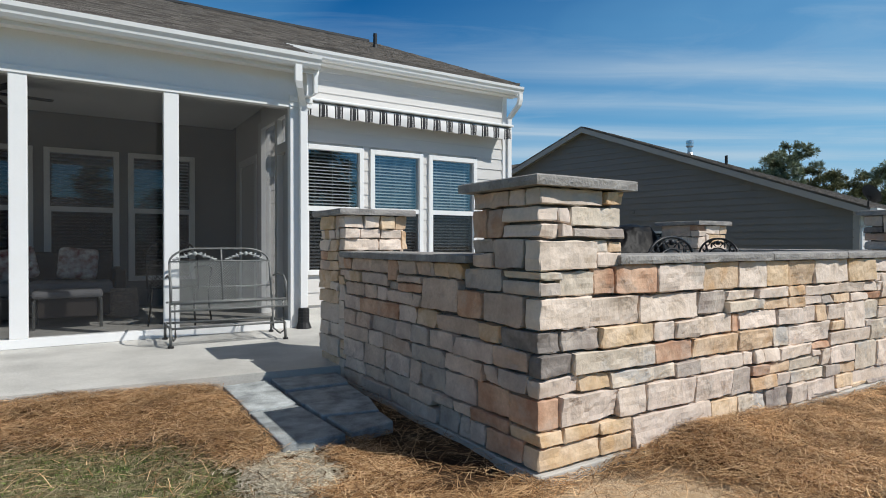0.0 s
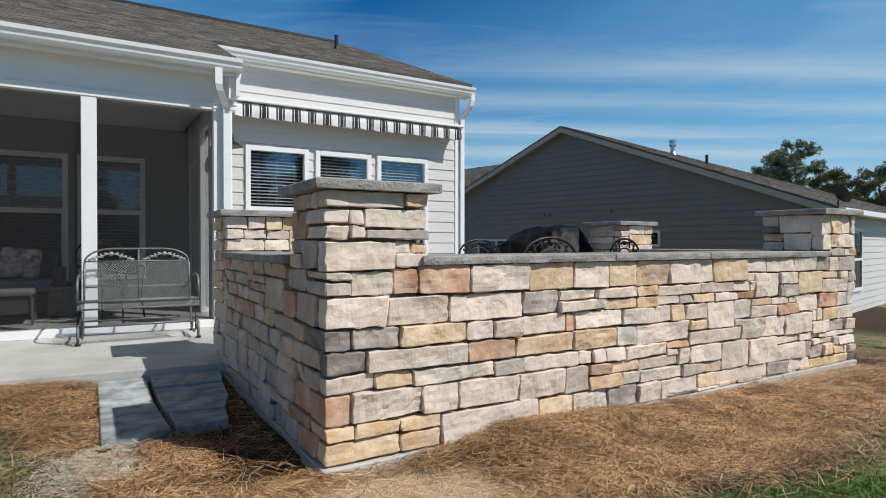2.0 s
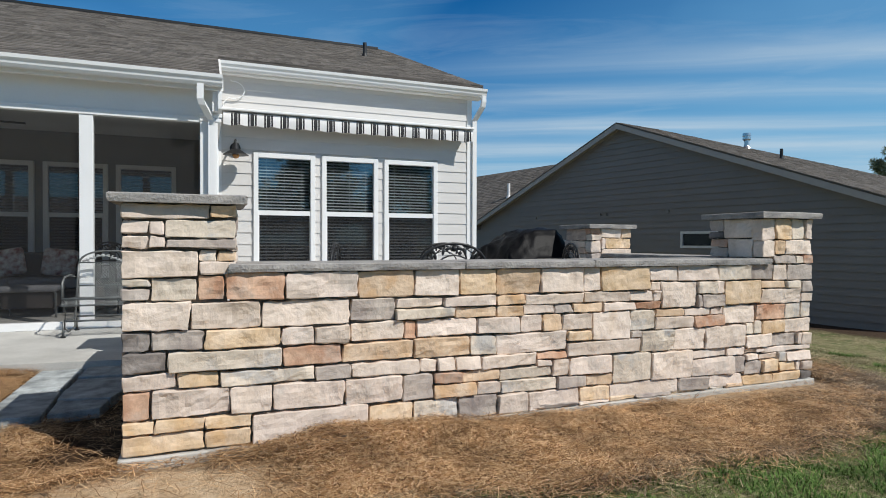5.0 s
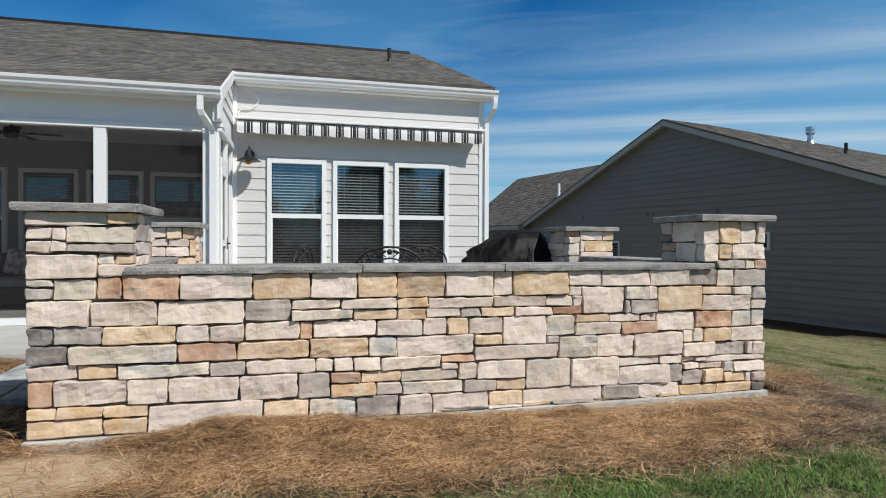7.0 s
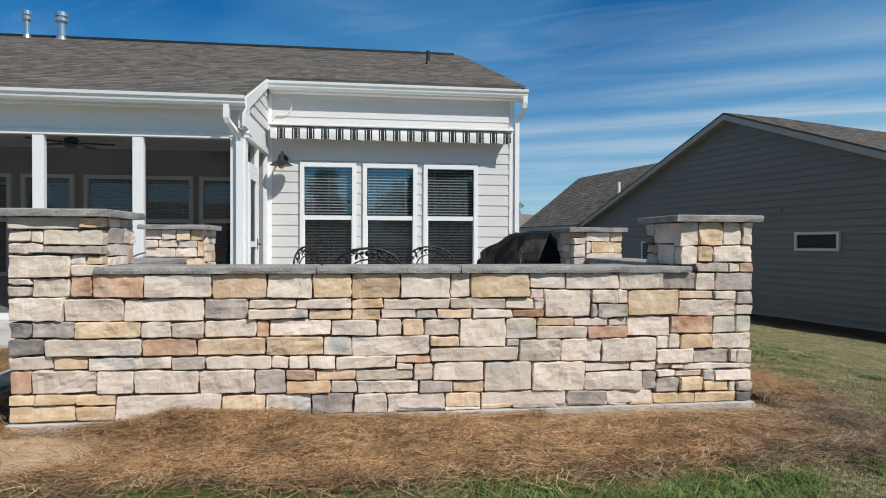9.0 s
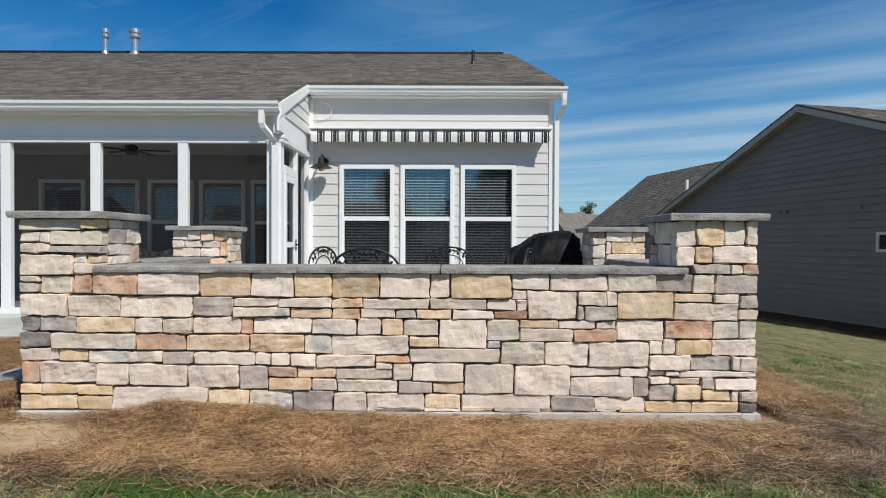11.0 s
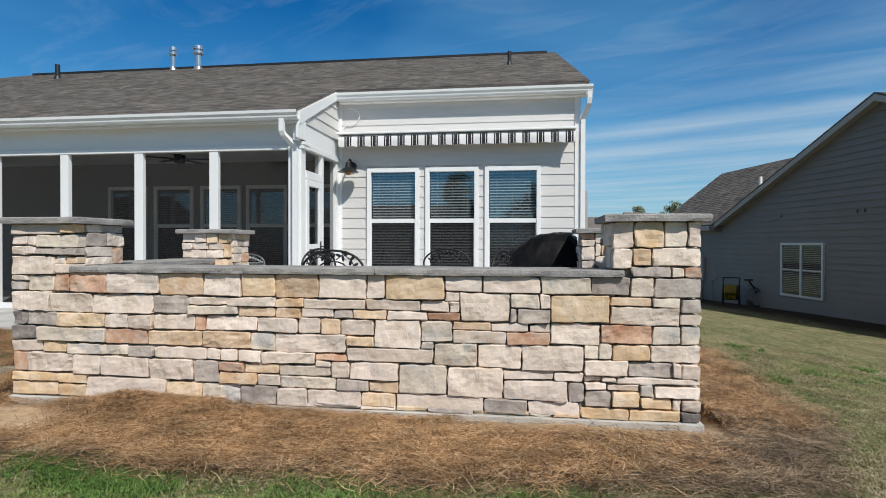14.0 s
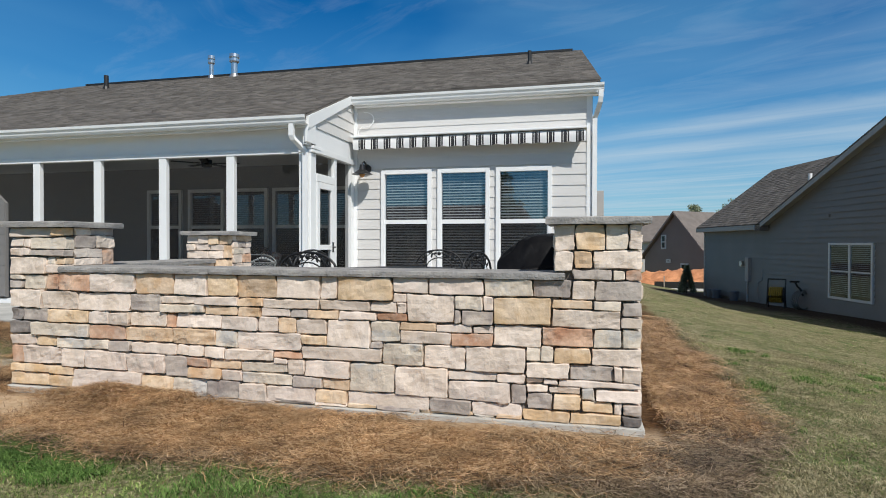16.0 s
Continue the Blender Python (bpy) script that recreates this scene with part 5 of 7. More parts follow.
for v0 in (1.1, 2.15):
    boxes("window_frame", M_WHITE, side_w, (0.05, 0.09, v0, v0 + 0.09, -0.2, 1.45), (0.05, 0.09, v0 + 0.9, v0 + 0.99, -0.2, 1.45), (0.05, 0.09, v0 + 0.09, v0 + 0.9, 1.36, 1.45), (0.05, 0.09, v0 + 0.09, v0 + 0.9, -0.2, -0.11), (0.05, 0.085, v0 + 0.09, v0 + 0.9, 0.6, 0.66))
    boxes("pane", M_GLASSDARK, side_w, (0.046, 0.062, v0 + 0.09, v0 + 0.9, -0.11, 1.36))
# far wing: its ridge runs along the wall
FZ, FV = 4.42, 3.0
bm = bmesh.new()
prism(bm, [(-NU1 - 0.15, -0.32, NE), (-NU2 - 0.2, -0.32, NE), (-NU2 - 0.2, FV, FZ), (-NU1 + 4.5, FV, FZ)], (0, 0, -0.05))
prism(bm, [(-NU1 + 4.5, FV, FZ), (-NU2 - 0.2, FV, FZ), (-NU2 - 0.2, 2 * FV + 0.3, NE), (-NU1 + 4.5, 2 * FV + 0.3, NE)], (0, 0, -0.05))
part("roof", bm, M_ROOF, nb)
nbox("fascia", M_NTRIM, nb, NU1 + 0.45, NU2 + 0.2, -0.34, -0.3, NE - 0.2, NE - 0.03)
nbox("soffit", M_NTRIM, nb, NU1 + 0.45, NU2 + 0.2, -0.3, 0.0, NE - 0.2, NE - 0.17)
bm = bmesh.new()
prism(bm, [(-NU2, 0.1, NZ0), (-NU2, 2 * FV, NZ0), (-NU2, 2 * FV, NE), (-NU2, FV, FZ - 0.1), (-NU2, 0.1, NE)], (0.1, 0, 0))
part("wall", bm, M_NSIDING, nb)
# shingles of both roofs, as seen from the patio
def shingle_plane(name, parent, o, du, dv, nu_len, nv_len, seed, ok=None):
    """Tabs on a slope: o its lower corner, du along the eave, dv up the slope."""
    o, du, dv = Vector(o), Vector(du).normalized(), Vector(dv).normalized()
    up = du.cross(dv)
    if up.z < 0:
        up = -up
    r = random.Random(seed)
    vs, fs = [], []
    s = 0.0
    while s < nv_len:
        a = -r.uniform(0, 0.3)
        while a < nu_len:
            w = r.choice((0.10, 0.14, 0.19, 0.25))
            a0, a1 = max(0, a), min(nu_len, a + w)
            if a1 > a0 and (ok is None or ok((a0 + a1) / 2, s)):
                t = r.choice((0.009, 0.012, 0.016))
                k = len(vs)
                p, q = o + du * a0 + dv * s, o + du * a1 + dv * s
                e = dv * min(0.165, nv_len - s)
                vs += [p, q, q + up * t, p + up * t, q + e + up * 0.004, p + e + up * 0.004]
                fs += [(k, k + 1, k + 2, k + 3), (k + 3, k + 2, k + 4, k + 5)]
            a += w
        s += 0.143
    me = bpy.data.meshes.new(name)
    me.from_pydata(vs, [], fs)
    me.materials.append(M_ROOF)
    ob = new(name, me)
    ob.parent = parent
    return tagged(ob, kind="stuff")


sl = math.hypot(FV + 0.32, FZ - NE)
shingle_plane("shingles", nb, (-NU2 - 0.2, -0.32, NE), (1, 0, 0), (0, FV + 0.32, FZ - NE), 9.9, sl, 21, lambda a, s: a < 5.5 + 4.6 * s / sl)
ze = NE - 0.35 * NS + 0.13
shingle_plane("shingles", nb, (0.35, -0.32, ze), (0, 1, 0), (-NC - 0.35, 0, NP + 0.13 - ze), VE, math.hypot(NC + 0.35, NP + 0.13 - ze), 22, lambda a, q: a + 0.15 < VE - (VE - VR) * q / math.hypot(NC + 0.35, NP + 0.13 - ze))
# windows of the neighbour
for u0, u1, z0, z1, kinds in ((3.97, 5.13, 0.96, 1.42, 0), (9.23, 11.08, -0.40, 1.20, 1)):
    w = part("window", bmesh.new(), M_WHITE, nb)
    t = 0.068
    boxes("window_frame", M_NWHITE, w, (-u1, -u1 + t, -0.085, 0.02, z0, z1), (-u0 - t, -u0, -0.085, 0.02, z0, z1), (-u1 + t, -u0 - t, -0.085, 0.02, z1 - t, z1), (-u1 + t, -u0 - t, -0.085, 0.02, z0, z0 + t), bevel=0.004)
    if kinds:
        um, zm = -(u0 + u1) / 2, (z0 + z1) / 2
        boxes("sash", M_NWHITE, w, (um - 0.042, um + 0.042, -0.080, 0.0, z0 + t, z1 - t), (-u1 + t, um - 0.042, -0.074, 0.0, zm - 0.022, zm + 0.022), (um + 0.042, -u0 - t, -0.074, 0.0, zm - 0.022, zm + 0.022))
        bm = bmesh.new()
        for k in range(26):
            zz = z1 - t - 0.03 - k * 0.053
            box(bm, -u1 + t + 0.01, -u0 - t - 0.01, -0.056, -0.053, zz - 0.0065, zz + 0.0065)
        part("blind", bm, M_NBLIND, w, "pale slatted blind")
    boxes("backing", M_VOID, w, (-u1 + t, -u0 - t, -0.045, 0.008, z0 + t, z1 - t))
    bm = bmesh.new()
    bm.faces.new([bm.verts.new(p) for p in ((-u1 + t, -0.066, z0 + t), (-u0 - t, -0.066, z0 + t), (-u0 - t, -0.066, z1 - t), (-u1 + t, -0.066, z1 - t))])
    part("pane", bm, M_NGLASS, w).visible_shadow = False
# soffit-high wall vents, meter, conduit and a tap
for u in (5.58, 7.85, 8.1, 11.15):
    bm = bmesh.new()
    prism(bm, [(-u - 0.06, -0.018, 1.96), (-u + 0.06, -0.018, 1.96), (-u + 0.05, -0.018, 2.04), (-u - 0.05, -0.018, 2.04)], (0, -0.05, 0))
    part("wall_vent", bm, M_NSIDING, nb)
bm = bmesh.new()
box(bm, -16.02, -15.76, -0.13, -0.018, -0.23, 0.66, bevel=0.01)
part("meter_box", bm, M_NTRIM, nb)
bm = bmesh.new()
tube(bm, (-16.3, -0.03, 0.42), (-16.3, -0.16, 0.42), 0.11, 14)
part("meter", bm, M_STEEL, nb, "round electric meter")
bm = bmesh.new()
rod(bm, [(-15.95, -0.06, -0.2), (-15.95, -0.06, -1.0)], 0.03)
part("conduit", bm, M_NTRIM, nb)
bm = bmesh.new()
rod(bm, [(-14.88, -0.06, 0.25), (-14.88, -0.06, -0.1), (-15.2, -0.06, -0.25), (-15.12, -0.06, -0.9)], 0.016)
part("conduit", bm, M_NTRIM, nb)
# roof vents of the neighbour and the dish
def flue(name, at, r, h, m_, label, cap=True):
    th = thing(name, label, "roof vent", Matrix.Translation(at))
    bm = bmesh.new()
    tube(bm, (0, 0, -0.15), (0, 0, h), r, 14)
    part("pipe", bm, m_, th)
    bm = bmesh.new()
    tube(bm, (0, 0, -0.16), (0, 0, 0.06), r * 2.4, 14, r * 1.15)
    part("flashing", bm, m_, th)
    if cap:
        bm = bmesh.new()
        tube(bm, (0, 0, h - 0.04), (0, 0, h), r * 1.1, 14, r * 1.6)
        tube(bm, (0, 0, h), (0, 0, h + 0.07), r * 1.6, 14)
        tube(bm, (0, 0, h + 0.07), (0, 0, h + 0.11), r * 1.15, 14)
        tube(bm, (0, 0, h + 0.11), (0, 0, h + 0.2), r * 1.65, 14, r * 1.6)
        part("cap", bm, m_, th)
    return th


def n_at(u, v, z):
    return N_AT @ Vector((-u, v, z))


def n_roof(u):
    return NP + 0.13 - NS * abs(u - NC)


def n_local(x, y):
    p = N_AT.inverted() @ Vector((x, y, 0))
    return -p.x, p.y


u, v = 5.75, 4.3
flue("roof_flue", n_at(u, v, n_roof(u)), 0.08, 0.28, M_STEEL, "shiny metal flue on the neighbouring roof")
u, v = n_local(17.7, 11.05)
flue("roof_vent_pipe", n_at(u, v, n_roof(u)), 0.045, 0.30, M_BLACKRUB, "thin black vent pipe on the neighbouring roof", False)
flue("roof_vent_pipe", n_at(14.2, 1.2, NE + (FZ - NE) * 1.52 / 3.32), 0.06, 0.55, M_WHITE, "white plastic vent pipe on the far roof wing", False)
dish = thing("satellite_dish", "dark round satellite dish on the roof edge", "satellite dish", Matrix.Translation((15.42, 6.15, 1.80)) @ Matrix.Diagonal((0.78, 0.78, 0.85, 1)))
bm = bmesh.new()
seg = 20
rings = []
for k in range(5):
    rr = 0.30 * k / 4
    rings.append([bm.verts.new((rr * math.cos(2 * math.pi * i / seg), 0.10 * (k / 4) ** 2, rr * math.sin(2 * math.pi * i / seg))) for i in range(seg)])
for a, b in zip(rings[1:], rings[2:]):
    for i in range(seg):
        bm.faces.new((a[i], a[(i + 1) % seg], b[(i + 1) % seg], b[i]))
bm.faces.new(rings[1])
bmesh.ops.transform(bm, matrix=pose(0.08, 0, 0.42, 35, 0, -115), verts=bm.verts)
bmesh.ops.remove_doubles(bm, verts=bm.verts, dist=0.0001)
part("reflector", bm, M_DARK, dish, smooth=True)
bm = bmesh.new()
rod(bm, [(0, 0, -0.06), (0, 0, 0.25), (0.06, 0, 0.40)], 0.022)
rod(bm, [(0.06, 0, 0.36), (-0.25, -0.1, 0.30), (-0.33, -0.12, 0.44)], 0.012)
part("mast", bm, M_BLACKRUB, dish)

# ---- roof vents of the house ----
flue("roof_flue", (-3.25, 12.5, roof_z(12.5)), 0.085, 0.4, M_STEEL, "wide shiny metal flue near the ridge")
flue("roof_flue", (-4.05, 12.62, roof_z(12.62)), 0.06, 0.4, M_STEEL, "slim shiny metal flue near the ridge")
flue("roof_vent_pipe", (4.99, 10.55, roof_z(10.55)), 0.04, 0.28, M_BLACKRUB, "black vent pipe on the brown shingle roof", False)
flue("roof_vent_pipe", (-6.6, 11.6, roof_z(11.6)), 0.06, 0.36, M_BLACKRUB, "black vent pipe on the brown shingle roof", False)

# ---- downspouts ----
def downspout(name, pts, label, boot=None):
    th = thing(name, label, "downspout")
    bm = bmesh.new()
    pts = [Vector(p) for p in pts]
    w, d = 0.037, 0.028
    rings = []
    for i, p in enumerate(pts):
        t = (pts[min(i + 1, len(pts) - 1)] - pts[max(i - 1, 0)]).normalized()
        side = Vector((1, 0, 0))
        out = t.cross(side).normalized()
        rings.append([bm.verts.new(p + side * a + out * b) for a, b in ((-w, -d), (w, -d), (w, d), (-w, d))])
    for a, b in zip(rings, rings[1:]):
        for k in range(4):
            bm.faces.new((a[k], a[(k + 1) % 4], b[(k + 1) % 4], b[k]))
    bm.faces.new(rings[0]), bm.faces.new(rings[-1])
    part("pipe", bm, M_WHITE, th)
    if boot:
        x, y = boot
        bm = bmesh.new()
        tube(bm, (x, y, SLAB), (x, y, SLAB + 0.06), 0.085, 14, 0.065)
        for k in range(5):
            tube(bm, (x, y, SLAB + 0.06 + k * 0.032), (x, y, SLAB + 0.088 + k * 0.032), 0.062, 14, 0.058)
            tube(bm, (x, y, SLAB + 0.085 + k * 0.032), (x, y, SLAB + 0.095 + k * 0.032), 0.05, 14)
        part("drain_boot", bm, M_BLACKRUB, th, "black corrugated drain boot")
    return th


downspout("downspout", [(1.91, 5.99, 2.93), (1.91, 5.99, 2.75), (1.93, 6.01, 2.70), (1.99, 6.12, 2.61), (2.025, 6.175, 2.55), (2.03, 6.19, 2.48), (2.03, 6.19, 0.34)], "white downspout on the porch corner post", (2.03, 6.18))
downspout("downspout", [(6.36, 7.72, 3.60), (6.36, 7.72, 3.50), (6.352, 7.74, 3.42), (6.30, 7.86, 3.27), (6.272, 7.905, 3.20), (6.27, 7.91, 3.10), (6.27, 7.91, 0.0)], "white downspout at the rear house corner")

# ---- wall lamp ----
lamp = thing("wall_lamp", "dark bronze barn-style lamp on the siding beside the porch", "wall lamp", Matrix.Translation((2.36, HY - 0.02, 2.36)) @ Matrix.Diagonal((1.4, 1.4, 1.4, 1)))
bm = bmesh.new()
tube(bm, (0, 0, 0.09), (0, -0.03, 0.09), 0.055, 16)
part("backplate", bm, M_IRON, lamp)
bm = bmesh.new()
rod(bm, [(0, -0.02, 0.1), (0, -0.06, 0.15), (0, -0.12, 0.165), (0, -0.17, 0.14), (0, -0.18, 0.09)], 0.011, 8)
part("arm", bm, M_IRON, lamp)
bm = bmesh.new()
tube(bm, (0, -0.18, 0.05), (0, -0.18, 0.12), 0.04, 18, 0.03)
tube(bm, (0, -0.18, 0.0), (0, -0.18, 0.055), 0.13, 18, 0.045)
part("shade", bm, M_IRON, lamp, "flared dark bronze shade")
bm = bmesh.new()
bmesh.ops.create_uvsphere(bm, u_segments=12, v_segments=8, radius=0.035, matrix=Matrix.Translation((0, -0.18, -0.005)))
part("bulb", bm, M_AMBER, lamp, "unlit amber glass bulb", smooth=True)
# outlet by the entrance and the loose cable under the eave
bm = bmesh.new()
box(bm, 3.03, 3.13, HY - 0.06, HY - 0.018, 0.42, 0.56, bevel=0.012)
tagged(part("outlet_cover", bm, M_WHITE), "white weatherproof outlet cover on the siding", "outlet cover")
bm = bmesh.new()
rod(bm, [(2.19, HY - 0.03, 3.08), (2.20, HY - 0.04, 3.16)] + [(2.33 + 0.16 * math.cos(a * 0.28), HY - 0.05, 3.35 + 0.13 * math.sin(a * 0.28)) for a in range(-7, 7)] + [(2.30, HY - 0.04, 3.50)], 0.008, 6)
tagged(part("cable", bm, M_WHITE), "loose white cable under the eave", "cable")

# ---- wrought-iron chairs and table ----
def iron_chair():
    """Facing -y, its back at y = +0.22."""
    ch = thing("patio_chair", "black wrought-iron patio chair with leafy arched back", "chair", group="chairs round the patio table")
    bw, bz, top = 0.28, 0.74, 0.97
    bm = bmesh.new()
    arch = [(-bw, 0.22, 0.42), (-bw, 0.25, bz)] + [(-bw * math.cos(math.pi * k / 14), 0.255, bz + (top - bz) * math.sin(math.pi * k / 14) ** 0.75) for k in range(1, 14)] + [(bw, 0.25, bz), (bw, 0.22, 0.42)]
    rod(bm, arch, 0.011)
    rod(bm, [(-bw * 0.55 * math.cos(math.pi * k / 10), 0.255, bz + 0.02 + 0.12 * math.sin(math.pi * k / 10)) for k in range(11)], 0.007)
    rod(bm, [(-bw, 0.25, bz), (bw, 0.25, bz)], 0.008)
    part("back_frame", bm, M_IRON, ch, smooth=True)
    for s in (-1, 1):
        bm = bmesh.new()
        rod(bm, [(s * 0.03, 0.256, bz + 0.15), (s * 0.09, 0.256, bz + 0.20), (s * 0.16, 0.256, bz + 0.15), (s * 0.2, 0.256, bz + 0.07)], 0.005)
        for k, (lx, lz, an) in enumerate(((0.05, 0.19, 20), (0.09, 0.165, 80), (0.12, 0.2, -30), (0.155, 0.13, 100), (0.17, 0.165, -50), (0.2, 0.11, 140), (0.10, 0.215, -10))):
            vs = bmesh.ops.create_uvsphere(bm, u_segments=8, v_segments=6, radius=1.0)["verts"]
            bmesh.ops.transform(bm, matrix=Matrix.Translation((s * lx, 0.256, bz + lz)) @ pose(0, 0, 0, 0, s * an, 0) @ Matrix.Diagonal((0.028, 0.006, 0.013, 1)), verts=vs)
        part("vine_ornament", bm, M_IRON, ch, smooth=True)
    bm = bmesh.new()
    bmesh.ops.create_uvsphere(bm, u_segments=8, v_segments=6, radius=0.024, matrix=Matrix.Translation((0, 0.256, bz + 0.19)))
    part("rosette", bm, M_IRON, ch, smooth=True)
    bm = bmesh.new()
    for k in range(-10, 11):
        for s in (-1, 1):
            x0 = k * 0.045
            a, b = (x0, 0.44), (x0 + s * 0.28, 0.72)
            pts = []
            for (px, pz) in (a, b):
                pts.append((max(-bw, min(bw, px)), 0.225 + (pz - 0.44) * 0.09, pz if abs(px) <= bw else pz - (abs(px) - bw)))
            if abs(pts[0][0] - pts[1][0]) > 0.03:
                rod(bm, pts, 0.0025, 4)
    part("back_mesh", bm, M_IRON, ch)
    bm = bmesh.new()
    box(bm, -0.25, 0.25, -0.24, 0.22, 0.415, 0.43, bevel=0.006)
    part("seat", bm, M_IRON, ch, "expanded metal seat")
    for sx in (-1, 1):
        for sy in (-1, 1):
            bm = bmesh.new()
            rod(bm, [(sx * 0.23, sy * 0.21, 0.42), (sx * 0.24, sy * 0.23, 0.2), (sx * 0.26, sy * 0.25, 0.0)], 0.011)
            part("leg", bm, M_IRON, ch, smooth=True)
        bm = bmesh.new()
        rod(bm, [(sx * 0.25, 0.24, 0.66), (sx * 0.29, 0.0, 0.67), (sx * 0.28, -0.2, 0.65), (sx * 0.26, -0.23, 0.55), (sx * 0.25, -0.2, 0.43)], 0.011)
        part("arm", bm, M_IRON, ch, smooth=True)
    return ch


chair = iron_chair()
for i, (x, y, rz) in enumerate(((3.75, 3.05, 180), (4.45, 4.50, 0), (4.91, 3.39, -108), (3.36, 4.10, 70))):
    m = Matrix.Translation((x, y, SLAB + 0.002)) @ pose(0, 0, 0, 0, 0, rz)
    if i == 0:
        chair.matrix_world = m
    else:
        copy_thing(chair, m)
table = thing("patio_table", "black metal patio table among the chairs", "table", Matrix.Translation((4.24, 3.80, SLAB + 0.002)))
bm = bmesh.new()
tube(bm, (0, 0, 0.765), (0, 0, 0.79), 0.60, 40)
part("tabletop", bm, M_IRON, table)
for k in range(4):
    a = math.pi / 4 + k * math.pi / 2
    bm = bmesh.new()
    rod(bm, [(0.42 * math.cos(a), 0.42 * math.sin(a), 0.766), (0.28 * math.cos(a), 0.28 * math.sin(a), 0.35), (0.45 * math.cos(a), 0.45 * math.sin(a), 0.0)], 0.016)
    part("leg", bm, M_IRON, table, smooth=True)

# ---- covered grill ----
grill = thing("covered_grill", "gas grill under a creased black vinyl cover", "grill", Matrix.Translation((5.57, 5.02, SLAB)))
bm = bmesh.new()
prof = [(-0.56, 0.78), (-0.55, 0.86), (-0.46, 0.99), (-0.34, 1.08), (-0.18, 1.125), (0.0, 1.14), (0.2, 1.14), (0.33, 1.12), (0.38, 1.05), (0.44, 0.92), (0.50, 0.80), (0.56, 0.78)]
ARCH = [(-0.33, 0.06), (-0.335, 0.45), (-0.325, 0.80), (-0.22, 0.885), (-0.08, 0.96), (0.06, 0.995), (0.22, 1.0), (0.29, 0.95), (0.305, 0.5), (0.30, 0.06)]


def along(pts, q):
    """The point at the share q of a bent line."""
    f = q * (len(pts) - 1)
    i = min(len(pts) - 2, int(f))
    return [a_ + (b_ - a_) * (f - i) for a_, b_ in zip(pts[i], pts[i + 1])]


rows = []
for i in range(61):
    t, h = along(prof, i / 60)
    row = []
    for k in range(55):
        w, f = along(ARCH, k / 54)
        p = Vector((t * 5.5 + w * 4.0, w * 3.0 - t * 2.0, h * f * 2.5))
        fold = 0.055 * (1 - 2 * abs(noise.noise(p))) + 0.012 * (1 - 2 * abs(noise.noise(p * 2.3)))
        hang = 0.016 * math.sin(t * 30 + w * 5) * (1 - f)
        row.append(bm.verts.new((1.15 * w + (fold * (1 - f * 0.5) + hang) * (1 if w > 0 else -1), -1.2 * t, max(0.04, h * f + fold * 0.7 - 0.012))))
    rows.append(row)
for a, b in zip(rows, rows[1:]):
    for k in range(len(a) - 1):
        bm.faces.new((a[k], a[k + 1], b[k + 1], b[k]))
bm.faces.new(rows[0]), bm.faces.new(rows[-1][::-1])
cov = part("cover", bm, M_COVER, grill, smooth=True)
bm = bmesh.new()
for y in (-0.35, 0.35):
    for x in (-0.22, 0.22):
        tube(bm, (x - 0.02, y, 0.06), (x + 0.02, y, 0.06), 0.06, 14)
part("wheel", bm, M_BLACKRUB, grill)

# ---- glider bench ----
bench = thing("glider_bench", "weathered metal mesh glider bench in front of the porch", "bench", Matrix.Translation((1.14, 5.86, SLAB)) @ pose(0, 0, 0, 0, 0, -2))
W = 0.47
bm = bmesh.new()
rod(bm, [(-W, 0.10, 0.36), (-W, 0.19, 0.72)] + [(-W + 0.24 * (1 - math.cos(math.pi / 2 * k / 6)), 0.22, 0.74 + 0.135 * math.sin(math.pi / 2 * k / 6)) for k in range(7)] + [(W - 0.24 * (1 - math.cos(math.pi / 2 * k / 6)), 0.22, 0.74 + 0.135 * math.sin(math.pi / 2 * k / 6)) for k in range(6, -1, -1)] + [(W, 0.19, 0.72), (W, 0.10, 0.36)], 0.011)
rod(bm, [(-W, 0.195, 0.75), (W, 0.195, 0.75)], 0.008)
rod(bm, [(-W, 0.14, 0.50), (W, 0.14, 0.50)], 0.008)
rod(bm, [(0, 0.10, 0.36), (0, 0.195, 0.75), (0, 0.22, 0.87)], 0.010)
part("back_frame", bm, M_IRONG, bench, smooth=True)


def diamond(bm, o, e1, e2, n1, n2, w=0.0016):
    """Expanded metal: two crossing sets of thin flat strands over the patch o + a e1 + b e2."""
    o, e1, e2 = Vector(o), Vector(e1), Vector(e2)
    nrm = e1.cross(e2).normalized()
    for s in (-1, 1):
        for k in range(-n2, n1 + n2):
            a0, b0 = k / n1, 0.0
            a1, b1 = a0 + s * n2 / n1, 1.0
            lo, hi = 0.0, 1.0
            d = a1 - a0
            ts = sorted(((0 - a0) / d, (1 - a0) / d))
            lo, hi = max(0.0, ts[0]), min(1.0, ts[1])
            if hi - lo < 0.01:
                continue
            p, q = o + e1 * (a0 + d * lo) + e2 * lo, o + e1 * (a0 + d * hi) + e2 * hi
            side = (q - p).cross(nrm).normalized() * w
            vs = [bm.verts.new(c) for c in (p - side, p + side, q + side, q - side)]
            bm.faces.new(vs)


bm = bmesh.new()
diamond(bm, (-W, 0.105, 0.38), (2 * W, 0, 0), (0, 0.09, 0.37), 38, 15, 0.0013)
part("back_mesh", bm, M_MESH, bench, "expanded metal mesh back")
bm = bmesh.new()
diamond(bm, (-W - 0.04, -0.30, 0.395), (2 * W + 0.08, 0, 0), (0, 0.42, -0.02), 40, 17, 0.0013)
